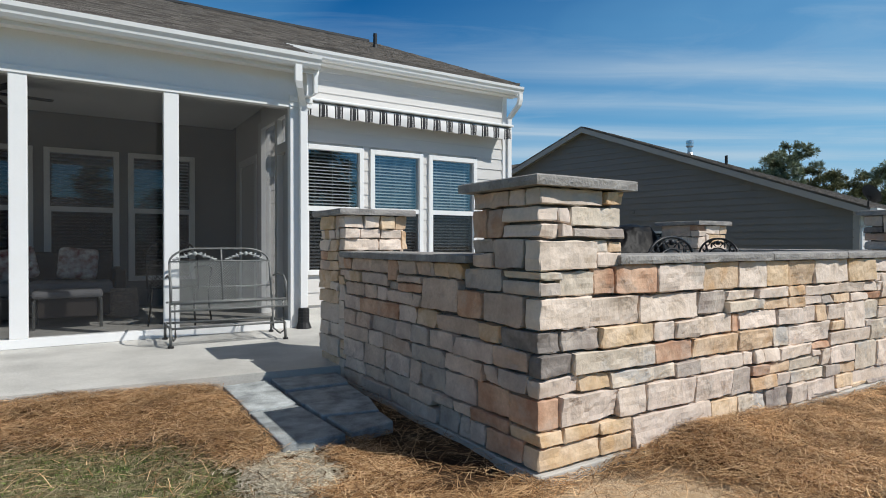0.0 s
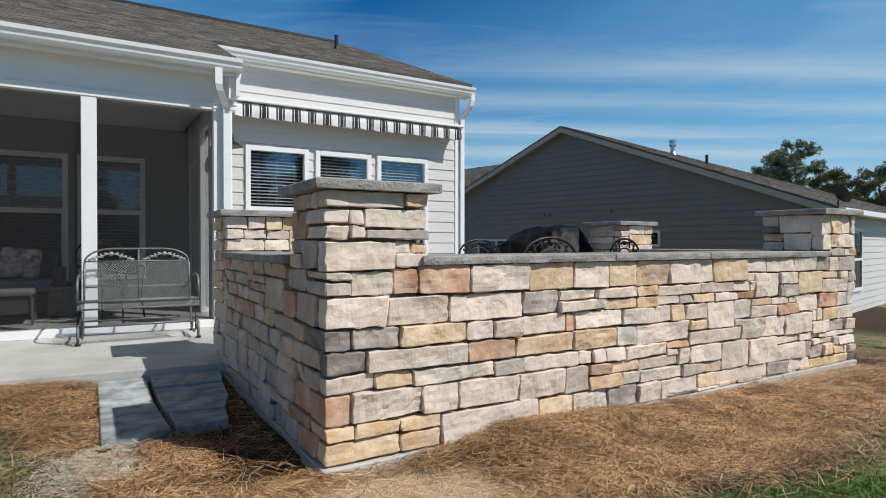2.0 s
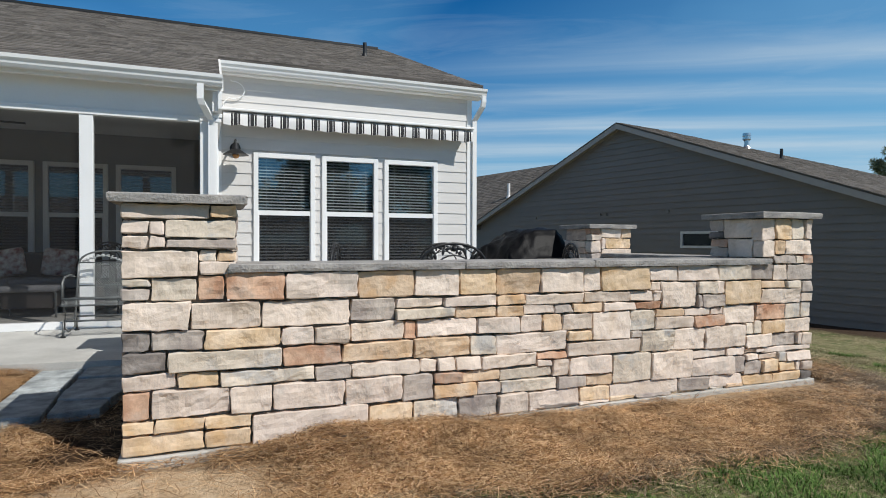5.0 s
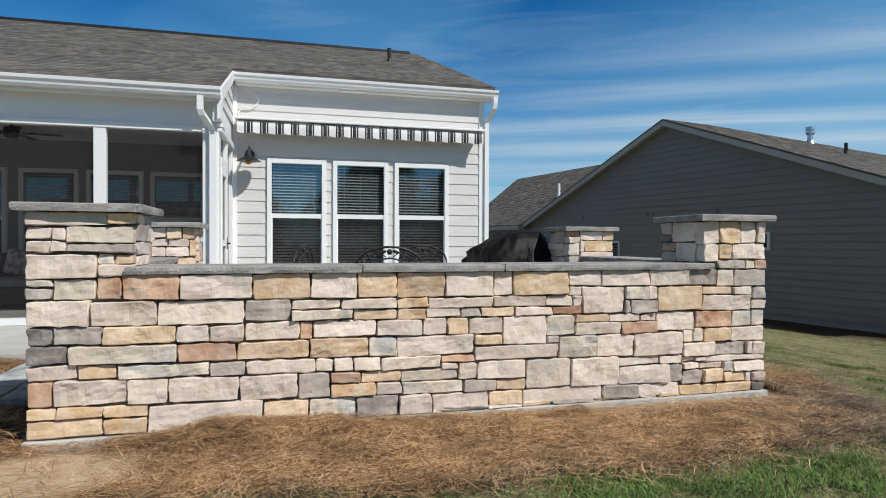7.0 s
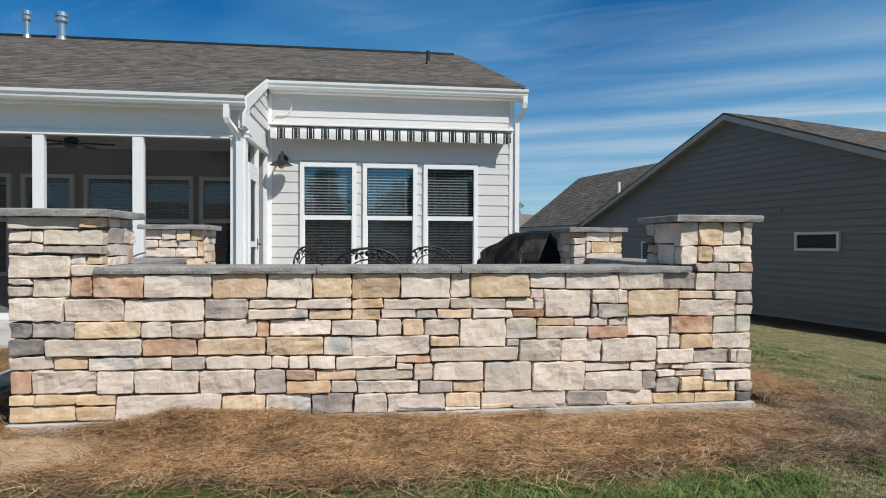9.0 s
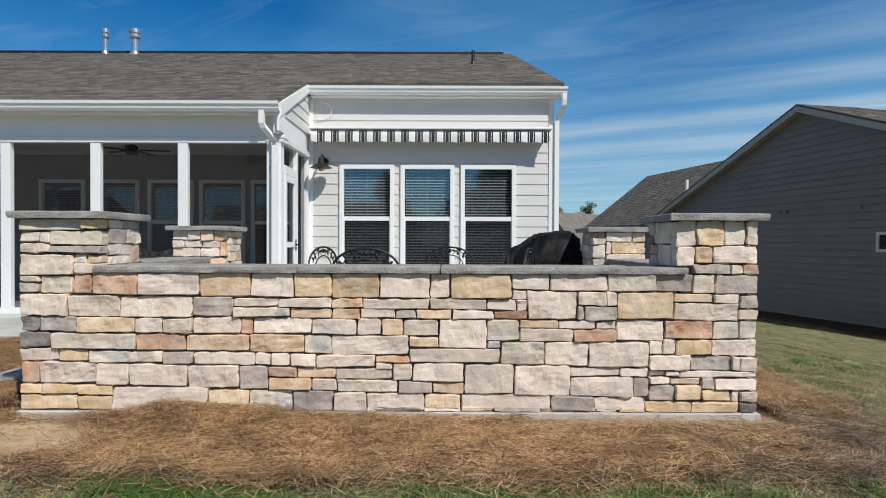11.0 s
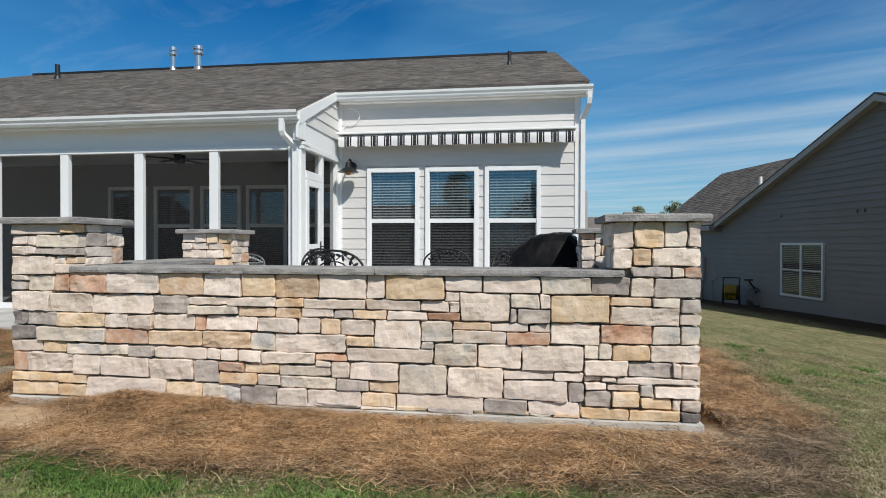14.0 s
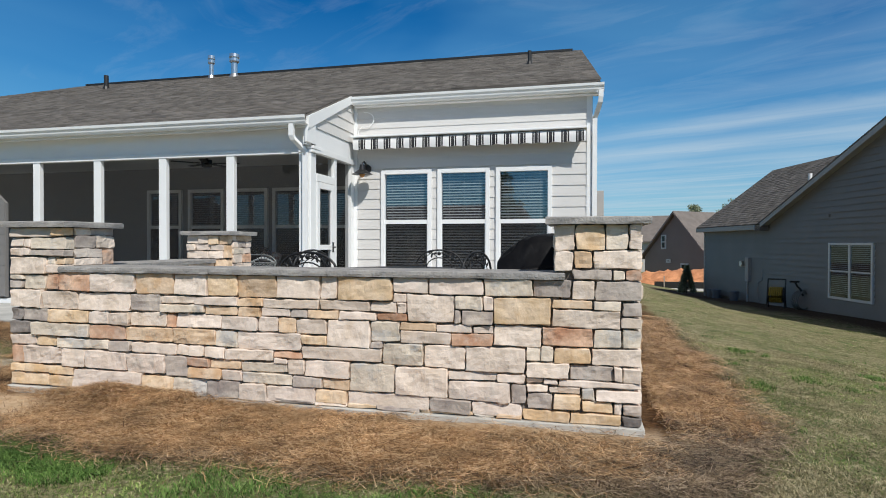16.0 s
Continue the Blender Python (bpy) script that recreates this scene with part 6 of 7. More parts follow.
diamond(bm, (-W - 0.04, -0.34, 0.33), (2 * W + 0.08, 0, 0), (0, 0.04, 0.065), 40, 3, 0.0013)
part("seat_mesh", bm, M_MESH, bench, "expanded metal mesh seat")
bm = bmesh.new()
rod(bm, [(-W - 0.04, -0.31, 0.395), (W + 0.04, -0.31, 0.395)], 0.012)
rod(bm, [(-W - 0.04, -0.34, 0.33), (W + 0.04, -0.34, 0.33)], 0.010)
rod(bm, [(-W - 0.04, 0.11, 0.37), (W + 0.04, 0.11, 0.37)], 0.010)
part("seat_frame", bm, M_IRONG, bench, smooth=True)
for s in (-1, 1):
    bm = bmesh.new()
    cx = s * 0.24
    bmesh.ops.create_uvsphere(bm, u_segments=10, v_segments=6, radius=0.022, matrix=Matrix.Translation((cx, 0.225, 0.825)))
    for k, (lx, lz, an) in enumerate(((-0.045, 0.0, 15), (0.045, 0.0, -15), (-0.085, -0.02, 60), (0.085, -0.02, -60), (-0.115, -0.03, 10), (0.115, -0.03, -10), (-0.15, -0.05, 50), (0.15, -0.05, -50), (-0.18, -0.055, 0), (0.18, -0.055, 0))):
        vs = bmesh.ops.create_uvsphere(bm, u_segments=8, v_segments=6, radius=1.0)["verts"]
        bmesh.ops.transform(bm, matrix=Matrix.Translation((cx + lx, 0.222, 0.825 + lz)) @ pose(0, 0, 0, 0, an, 0) @ Matrix.Diagonal((0.026, 0.005, 0.011, 1)), verts=vs)
    rod(bm, [(cx - 0.2, 0.215, 0.755), (cx - 0.1, 0.22, 0.80), (cx, 0.222, 0.83), (cx + 0.1, 0.22, 0.80), (cx + 0.2, 0.215, 0.755)], 0.005)
    part("vine_ornament", bm, M_MESH, bench, "pale cast leaf scroll", smooth=True)
    X = s * (W + 0.035)
    bm = bmesh.new()
    rod(bm, [(X, 0.17, 0.60), (X, 0.0, 0.625), (X, -0.22, 0.615), (X, -0.31, 0.56), (X, -0.30, 0.40)], 0.011)
    part("arm", bm, M_IRONG, bench, smooth=True)
    bm = bmesh.new()
    rod(bm, [(X, -0.29, 0.0), (X, -0.27, 0.16), (X, -0.12, 0.17), (X, 0.05, 0.15), (X, 0.24, 0.16), (X, 0.27, 0.0)], 0.013)
    rod(bm, [(X - s * 0.03, -0.30, 0.39), (X - s * 0.03, -0.36, 0.10), (X - s * 0.03, -0.20, 0.05), (X - s * 0.03, 0.05, 0.07), (X - s * 0.03, 0.11, 0.37)], 0.009)
    part("leg", bm, M_IRONG, bench, smooth=True)
    for y in (-0.29, 0.27):
        bm = bmesh.new()
        tube(bm, (X, y, 0.0), (X, y, 0.018), 0.025, 12)
        part("foot", bm, M_BLACKRUB, bench)
bm = bmesh.new()
rod(bm, [(-W - 0.03, -0.26, 0.165), (W + 0.03, -0.26, 0.165)], 0.011)
rod(bm, [(-W - 0.03, 0.23, 0.16), (W + 0.03, 0.23, 0.16)], 0.011)
part("stretcher", bm, M_IRONG, bench, smooth=True)

# ---- things in the porch ----
sofa = thing("wicker_sofa", "dark wicker sofa with grey seat cushions in the porch", "sofa", Matrix.Translation((-0.55, 8.6, SLAB)))
for nm, d, m_ in (("base", (-0.9, 0.9, -0.4, 0.4, 0.06, 0.32), M_WICKER), ("backrest", (-0.9, 0.9, 0.3, 0.45, 0.32, 0.82), M_WICKER), ("arm", (-1.0, -0.88, -0.4, 0.42, 0.05, 0.62), M_WICKER), ("arm", (0.88, 1.0, -0.4, 0.42, 0.05, 0.62), M_WICKER), ("seat_cushion", (-0.86, 0.0, -0.38, 0.3, 0.32, 0.46), M_CUSHION), ("seat_cushion", (0.0, 0.86, -0.38, 0.3, 0.32, 0.46), M_CUSHION)):
    boxes(nm, m_, sofa, d, bevel=0.03)
for x, rz in ((-0.55, 8), (-0.15, -12), (0.5, 5)):
    bm = bmesh.new()
    box(bm, -0.22, 0.22, -0.07, 0.07, -0.2, 0.2, bevel=0.05)
    bmesh.ops.transform(bm, matrix=Matrix.Translation((-0.55 + x, 8.78, SLAB + 0.67)) @ pose(0, 0, 0, -15, rz, 0), verts=bm.verts)
    tagged(part("throw_pillow", bm, M_PILLOW, smooth=True), "throw pillow with a red and pale floral print on the sofa", "pillow", group="sofa pillows")
stool = thing("wicker_ottoman", "low wicker ottoman with rounded metal legs", "ottoman", Matrix.Translation((-0.15, 7.75, SLAB)))
boxes("top", M_CUSHION, stool, (-0.33, 0.33, -0.25, 0.25, 0.33, 0.41), bevel=0.03)
boxes("skirt", M_WICKER, stool, (-0.28, 0.28, -0.2, 0.2, 0.12, 0.33), bevel=0.01)
for sx in (-1, 1):
    bm = bmesh.new()
    rod(bm, [(sx * 0.31, -0.23, 0.0), (sx * 0.31, -0.23, 0.30), (sx * 0.28, -0.23, 0.36)], 0.016)
    rod(bm, [(sx * 0.31, 0.23, 0.0), (sx * 0.31, 0.23, 0.30), (sx * 0.28, 0.23, 0.36)], 0.016)
    part("leg", bm, M_IRONG, stool)
bask = thing("wicker_basket", "pale ribbed wicker basket on the porch floor", "basket", Matrix.Translation((0.42, 8.3, SLAB)))
bm = bmesh.new()
for k in range(9):
    tube(bm, (0, 0, 0.02 + k * 0.04), (0, 0, 0.055 + k * 0.04), 0.17 + 0.01 * math.sin(k * 0.5), 18)
part("body", bm, M_WICKERL, bask)
copy_thing(chair, Matrix.Translation((0.95, 7.3, SLAB + 0.002)) @ pose(0, 0, 0, 0, 0, 150))
fan = thing("ceiling_fan", "dark five-bladed ceiling fan under the porch ceiling", "ceiling fan", Matrix.Translation((-0.9, 7.95, 2.85)))
bm = bmesh.new()
tube(bm, (0, 0, 0), (0, 0, -0.12), 0.02)
tube(bm, (0, 0, -0.1), (0, 0, -0.24), 0.10, 18, 0.09)
part("motor", bm, M_IRON, fan)
for k in range(5):
    bm = bmesh.new()
    box(bm, 0.12, 0.62, -0.06, 0.06, -0.175, -0.165, bevel=0.003)
    bmesh.ops.transform(bm, matrix=pose(0, 0, 0, 0, 0, 72 * k + 10), verts=bm.verts)
    part("blade", bm, M_IRON, fan)
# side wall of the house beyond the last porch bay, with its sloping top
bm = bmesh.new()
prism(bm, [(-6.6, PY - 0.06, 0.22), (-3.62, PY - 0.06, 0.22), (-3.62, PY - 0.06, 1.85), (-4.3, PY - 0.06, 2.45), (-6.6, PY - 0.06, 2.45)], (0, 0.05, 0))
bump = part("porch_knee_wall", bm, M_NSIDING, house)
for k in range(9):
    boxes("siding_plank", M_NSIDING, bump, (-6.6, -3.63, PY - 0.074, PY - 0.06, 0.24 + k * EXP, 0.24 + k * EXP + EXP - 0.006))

# ---- pine straw and grass ----
def blade_mat(name, dark, mid, light, rough=0.8, patchy=0.25):
    """Blades and needles: each one takes its own tone."""
    m = bpy.data.materials.new(name)
    m.use_nodes = True
    n, l = m.node_tree.nodes, m.node_tree.links
    b = n["Principled BSDF"]
    b.inputs["Roughness"].default_value = rough
    b.inputs["Specular IOR Level"].default_value = 0.25
    g = n.new("ShaderNodeNewGeometry")
    r = n.new("ShaderNodeValToRGB")
    r.color_ramp.elements[0].color, r.color_ramp.elements[1].color = (*dark, 1), (*light, 1)
    e = r.color_ramp.elements.new(0.5)
    e.color = (*mid, 1)
    l.new(g.outputs["Random Per Island"], r.inputs[0])
    patch = n.new("ShaderNodeTexNoise")
    patch.inputs["Scale"].default_value, patch.inputs["Detail"].default_value = 3.2, 5.0
    l.new(g.outputs["Position"], patch.inputs["Vector"])
    mr = n.new("ShaderNodeMapRange")
    mr.inputs["From Min"].default_value, mr.inputs["From Max"].default_value = 0.32, 0.68
    mr.inputs["To Min"].default_value, mr.inputs["To Max"].default_value = 1 - patchy, 1 + patchy
    l.new(patch.outputs["Fac"], mr.inputs["Value"])
    hs = n.new("ShaderNodeHueSaturation")
    l.new(mr.outputs[0], hs.inputs["Value"])
    l.new(r.outputs[0], hs.inputs["Color"])
    l.new(hs.outputs[0], b.inputs["Base Color"])
    return m


M_STRAW = blade_mat("pine_needles", (0.05, 0.022, 0.009), (0.41, 0.225, 0.098), (0.80, 0.56, 0.325), 0.6, 0.3)
M_STRAW2 = blade_mat("faded_pine_needles", (0.03, 0.019, 0.011), (0.175, 0.12, 0.07), (0.50, 0.385, 0.255), 0.6, 0.4)
M_GREEN = blade_mat("green_grass", (0.06, 0.105, 0.022), (0.145, 0.215, 0.05), (0.31, 0.355, 0.12), patchy=0.4)
M_LUSH = blade_mat("lush_grass", (0.04, 0.088, 0.016), (0.092, 0.18, 0.035), (0.19, 0.285, 0.08))
M_TAN = blade_mat("dormant_grass", (0.085, 0.075, 0.035), (0.25, 0.215, 0.115), (0.50, 0.435, 0.275), patchy=0.42)
M_DEAD = blade_mat("bleached_dead_grass", (0.27, 0.235, 0.17), (0.56, 0.50, 0.385), (0.78, 0.71, 0.57))


def strands(name, pts, length, width, lift, curl, material, label, seed, upright=False, flow=False):
    """Many thin bent strands, each of two flat pieces, on the ground points pts."""
    r = np.random.default_rng(seed)
    n = len(pts)
    base = np.array(pts)
    ang = r.uniform(0, 2 * np.pi, n)
    if flow:      # raked in swathes that mostly follow the wall
        lay_dir = np.array([2.2 * noise.noise(Vector((p[0] * 1.6, p[1] * 1.6, 40.0))) for p in pts])
        ang = lay_dir + r.normal(0, 0.95, n) + np.pi * r.integers(0, 2, n)
    L = length * r.uniform(0.55, 1.25, n)
    d = np.stack([np.cos(ang), np.sin(ang), np.zeros(n)], 1)
    side = np.stack([-np.sin(ang), np.cos(ang), np.zeros(n)], 1) * (width * r.uniform(0.7, 1.3, n))[:, None]
    up = np.array([0, 0, 1.0])
    if upright:
        lean = r.uniform(0.3, 1.9, n)[:, None]
        p1 = base + up * (L * 0.45)[:, None] + d * (L[:, None] * 0.3 * lean)
        p2 = base + up * (L * 0.6)[:, None] + d * (L[:, None] * 0.8 * lean)
        rows = (base - side, base + side, p1 + side * 0.8, p1 - side * 0.8, p2)
    else:
        h0, h1, h2 = (r.uniform(0.0, lift, n) for _ in range(3))
        bend = (r.normal(0, curl, n) * L)[:, None] * np.stack([-np.sin(ang), np.cos(ang), np.zeros(n)], 1)
        p0 = base - d * (L / 2)[:, None] + up * h0[:, None]
        p1 = base + bend + up * (np.maximum(h1, (h0 + h2) / 2))[:, None]
        p2 = base + d * (L / 2)[:, None] + up * h2[:, None]
        rows = (p0 - side, p0 + side, p1 + side, p1 - side, p2)
    vs = np.stack(rows, 1).reshape(-1, 3)
    k = np.arange(n) * 5
    quads = np.stack([k, k + 1, k + 2, k + 3], 1)
    tris = np.stack([k + 3, k + 2, k + 4], 1)
    me = bpy.data.meshes.new(name)
    me.vertices.add(len(vs))
    me.vertices.foreach_set("co", vs.astype(np.float32).ravel())
    loops = np.concatenate([quads.ravel(), tris.ravel()])
    me.loops.add(len(loops))
    me.loops.foreach_set("vertex_index", loops.astype(np.int32))
    starts = np.concatenate([np.arange(n) * 4, n * 4 + np.arange(n) * 3])
    me.polygons.add(2 * n)
    me.polygons.foreach_set("loop_start", starts.astype(np.int32))
    me.polygons.foreach_set("loop_total", np.concatenate([np.full(n, 4), np.full(n, 3)]).astype(np.int32))
    me.update(calc_edges=True)
    me.materials.append(material)
    return tagged(new(name, me), label, name.replace("_", " "), kind="stuff")


def blocked(x, y):
    """Under a wall, the slab, the pavers or a house."""
    if FX0 - 0.02 < x < FX1 + 0.02 and FY0 - 0.02 < y:
        return True
    if y > slab_y(x) - 0.01 and x < 6.4:
        return True
    if 0.74 < x < 1.08 + 0.5 * smooth(2.6, 4.1, y) and 2.66 < y < 4.2:
        return True
    return False


def mound(x, y):
    """The straw lies deeper in drifts, most against the wall."""
    m = 0.022 + 0.02 * noise.noise(Vector((x * 2.1, y * 2.1, 1.0))) + 0.014 * noise.noise(Vector((x * 5, y * 5, 8.0)))
    m += 0.065 * math.exp(-((x - 2.66) / 0.16) ** 2 - ((y - 1.76) / 0.16) ** 2)
    m += 0.045 * smooth(1.45, 1.85, y) * smooth(1.9, 2.6, x) * smooth(3.9, 3.1, x) * (1 if y < 1.9 else 0)
    return max(0.0, m)


gr = random.Random(42)
straw_pts, faded_pts, green_pts, tan_pts, lush_pts, dead_pts = [], [], [], [], [], []


def clay_here(x, y):
    return smooth(0.95, 0.4, math.hypot(x - 1.75, (y - 1.42) * 1.4) + 0.12 * noise.noise(Vector((x * 4, y * 4, 2))))


for x0, x1, y0, y1, n in ((-1.8, 1.6, 1.0, 4.7, 100000), (0.6, 7.4, 0.55, 1.86, 125000), (6.45, 7.45, 1.86, 8.0, 38000)):
    for _ in range(n):
        x, y = gr.uniform(x0, x1), gr.uniform(y0, y1)
        if blocked(x, y):
            continue
        if 1.2 < x < 1.62 and y > 1.95 and gr.random() < 0.86:      # thinned over ground darkened to deepen the side wall's shade
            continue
        e = straw_edge(x, y)
        if math.hypot((x - 0.75) / 0.22, (y - 2.48) / 0.30) < 0.95 and gr.random() < 0.9:
            continue
        if (e < 0.05 - abs(gr.gauss(0, 0.17)) and not (x < 1.4 and gr.random() < 0.08 * smooth(1.0, 1.8, y) * smooth(-1.8, -1.0, x))) or gr.random() < 0.97 * clay_here(x, y):
            continue
        if (4.9 < x < 6.6 and y > 1.60 + 0.08 * noise.noise(Vector((x * 3, 1, 6))) and gr.random() < 0.9) or (3.3 < x < 6.6 and y > 1.79 and gr.random() < 0.8):
            continue
        fade = smooth(5.2, 6.9, x + 0.4 * noise.noise(Vector((x * 2, y * 2, 3)))) * smooth(2.6, 1.6, y) + smooth(0.1, -0.1, e) * 0.5
        (faded_pts if gr.random() < fade else straw_pts).append((x, y, ground_z(x, y) + mound(x, y) * gr.uniform(0.55, 1.0)))


TUFTS = ((7.5, 3.6), (7.35, 4.5), (8.1, 4.1), (7.9, 5.5), (7.35, 6.7), (8.6, 3.1), (9.0, 5.0), (6.4, 0.7), (5.6, 0.5))      # green tufts in the side lawn


def green_share(x, y):
    g = 0.16 + 0.7 * noise.noise(Vector((x * 0.9, y * 0.9, 12.0))) + 0.5 * noise.noise(Vector((x * 3, y * 3, 2.0)))
    g += 0.32 * smooth(1.4, 0.4, y) * smooth(7.5, 5.5, x)
    g += 0.30 * smooth(1.6, 0.8, x)
    return g


for x0, x1, y0, y1, n in ((-2.4, 1.9, 0.6, 4.6, 110000), (0.6, 8.2, -0.7, 1.6, 170000), (6.3, 10.0, 0.2, 6.0, 135000), (6.9, 14.5, 3.0, 16.0, 90000)):
    for _ in range(n):
        x, y = gr.uniform(x0, x1), gr.uniform(y0, y1)
        if blocked(x, y):
            continue
        if gr.random() > smooth(x0, x0 + 0.9, x) * smooth(x1, x1 - 0.6, x) * smooth(y0, y0 + 0.8, y):
            continue
        e = straw_edge(x, y)
        if e > gr.uniform(-0.20, 0.16) and math.hypot((x - 0.75) / 0.22, (y - 2.48) / 0.30) > 1:
            continue
        if (x - 15.29) * 0.981 + (y - 6.37) * 0.196 > -1.5 + gr.uniform(0, 0.5):
            continue
        p = (x, y, ground_z(x, y) - 0.004)
        g = green_share(x, y)
        lush = 0.9 - math.hypot((x - 3.1) / 0.55, (y - 0.85) / 0.32) + 0.5 * noise.noise(Vector((x * 5, y * 5, 20)))
        if 2.6 < x < 7.2 and y < 1.15:
            lush = max(lush, 0.05 + 1.9 * noise.noise(Vector((x * 1.7, y * 2.6, 63.0))) - 1.2 * smooth(0.75, 1.1, y))
        lush = max(lush, noise.noise(Vector((x * 2.4, y * 2.4, 31.0))) * 2.6 - 1.2)
        for cx, cy in TUFTS:
            lush = max(lush, 0.55 - math.hypot((x - cx) / 0.40, (y - cy) / 0.30) + 0.95 * noise.noise(Vector((x * 6, y * 6, 17))))
        if 0.5 < x < 1.0 and math.hypot((x - 0.75) / 0.22, (y - 2.48) / 0.30) + 0.3 * noise.noise(Vector((x * 6, y * 6, 9))) < 1:
            dead_pts.append(p)
        elif x > 1.6 and lush > 0.15 and gr.random() < (0.85 if x < 4 else 0.6):
            lush_pts.append(p)
        elif gr.random() < g:
            green_pts.append(p)
        else:
            tan_pts.append(p)

for _ in range(5000):      # the bleached patch by the pavers
    x, y = gr.gauss(0.73, 0.11), gr.gauss(2.47, 0.16)
    if noise.noise(Vector((x * 6, y * 6, 9))) > -0.3:
        dead_pts.append((x, y, ground_z(x, y) + 0.004))
# the tall clump in front of the wall
for _ in range(9000):
    x, y = gr.gauss(3.18, 0.26), gr.gauss(0.80, 0.14)
    if noise.noise(Vector((x * 5, y * 5, 20))) > -0.25:
        lush_pts.append((x, y, ground_z(x, y) - 0.004))
strands("pine_straw", straw_pts, 0.17, 0.0014, 0.034, 0.14, M_STRAW, "bed of loose reddish-brown pine straw along the wall", 1, flow=True)
strands("pine_straw", faded_pts, 0.16, 0.0014, 0.03, 0.12, M_STRAW2, "faded grey-brown pine straw at the edge of the bed", 2, flow=True)
strands("grass", green_pts, 0.026, 0.0019, 0.0, 0.0, M_GREEN, "short green grass coming through the lawn", 3, True)
strands("grass", lush_pts, 0.058, 0.0022, 0.0, 0.0, M_LUSH, "tufts of lush dark green grass", 4, True)
strands("grass", tan_pts, 0.024, 0.0019, 0.0, 0.0, M_TAN, "dormant tan lawn grass", 5, True)

strands("grass", dead_pts, 0.06, 0.0022, 0.02, 0.1, M_DEAD, "patch of bleached dead grass by the pavers", 6)

# ---- trees ----
M_BARK = mat("pine_bark", (0.10, 0.075, 0.055), 0.95, var=0.3, scale=4, fine=20, bump=0.6)
M_NEEDLE = blade_mat("pine_foliage", (0.12, 0.145, 0.09), (0.24, 0.275, 0.175), (0.37, 0.40, 0.28))
M_OLIVE = blade_mat("olive_foliage", (0.085, 0.088, 0.045), (0.16, 0.165, 0.085), (0.25, 0.245, 0.13))
M_TWIG = mat("bare_twigs", (0.20, 0.17, 0.155), 0.95, var=0.2, bump=0.2)


def tree(name, label, at, h, spread, seed, leaf=M_NEEDLE, low=0.35, clumps=120, size=0.5, leaves=60):
    """A pine: tapered trunk, limbs, and a ragged crown of clumps of small leaves at the limbs' ends."""
    r = random.Random(seed)
    t = thing(name, label, "tree", Matrix.Translation(at))
    bm = bmesh.new()
    sway = [(r.uniform(-0.2, 0.2), r.uniform(-0.2, 0.2)) for _ in range(7)]
    pts = [Vector((sway[k][0] * k / 3, sway[k][1] * k / 3, h * k / 6)) for k in range(7)]
    for k in range(6):
        tube(bm, pts[k], pts[k + 1], 0.018 * h * (1 - k / 7), 8, 0.018 * h * (1 - (k + 1) / 7))
    part("trunk", bm, M_BARK, t)
    bm = bmesh.new()
    vs, fs = [], []
    n_l = max(8, clumps // 7)
    for i in range(n_l):
        f = low + (1 - low) * (i + r.random()) / n_l
        a = r.uniform(0, 2 * math.pi)
        reach = spread * (1.15 - 0.75 * (f - low) / (1 - low)) * r.uniform(0.45, 1.15)
        k = min(5, int(f * 6))
        o = pts[k].lerp(pts[k + 1], f * 6 - k)
        tip = o + Vector((math.cos(a) * reach, math.sin(a) * reach, reach * r.uniform(0.05, 0.55)))
        tube(bm, o, tip, 0.004 * h, 5, 0.0012 * h)
        for c in range(clumps // n_l):
            q = o.lerp(tip, r.uniform(0.45, 1.05)) + Vector((r.gauss(0, 0.25), r.gauss(0, 0.25), r.gauss(0.1, 0.2))) * size
            s = size * r.uniform(0.5, 1.15)
            for _ in range(leaves):
                d = Vector((r.gauss(0, 1), r.gauss(0, 1), r.gauss(0.25, 0.6))).normalized()
                p0 = q + d * s * r.uniform(0.05, 0.45)
                p1 = q + d * s * r.uniform(0.6, 1.0)
                w = d.orthogonal().normalized()
                w.rotate(Matrix.Rotation(r.uniform(0, 6.3), 3, d))
                w *= s * r.uniform(0.03, 0.07)
                b0 = len(vs)
                vs += [p0, p0.lerp(p1, 0.6) + w, p1, p0.lerp(p1, 0.6) - w]
                fs.append((b0, b0 + 1, b0 + 2, b0 + 3))
    part("limbs", bm, M_BARK, t)
    me = bpy.data.meshes.new("crown")
    me.from_pydata(vs, [], fs)
    me.materials.append(leaf)
    ob = new("crown", me)
    ob.parent = t
    return t


def bare_tree(at, h, seed):
    r = random.Random(seed)
    t = thing("bare_tree", "leafless grey winter tree beyond the roofs", "tree", Matrix.Translation(at), group="bare trees beyond the roofs")
    bm = bmesh.new()

    def grow(p, d, length, rad, depth):
        q = p + d * length
        tube(bm, p, q, rad, 5, rad * 0.65)
        if depth:
            for _ in range(3 if depth > 1 else 4):
                e = (d + Vector((r.gauss(0, 0.42), r.gauss(0, 0.42), r.gauss(0.15, 0.2)))).normalized()
                grow(p.lerp(q, r.uniform(0.55, 1.0)), e, length * r.uniform(0.55, 0.8), rad * 0.6, depth - 1)

    grow(Vector((0, 0, 0)), Vector((0, 0, 1)), h * 0.34, h * 0.013, 4)
    part("branches", bm, M_TWIG, t)
    return t


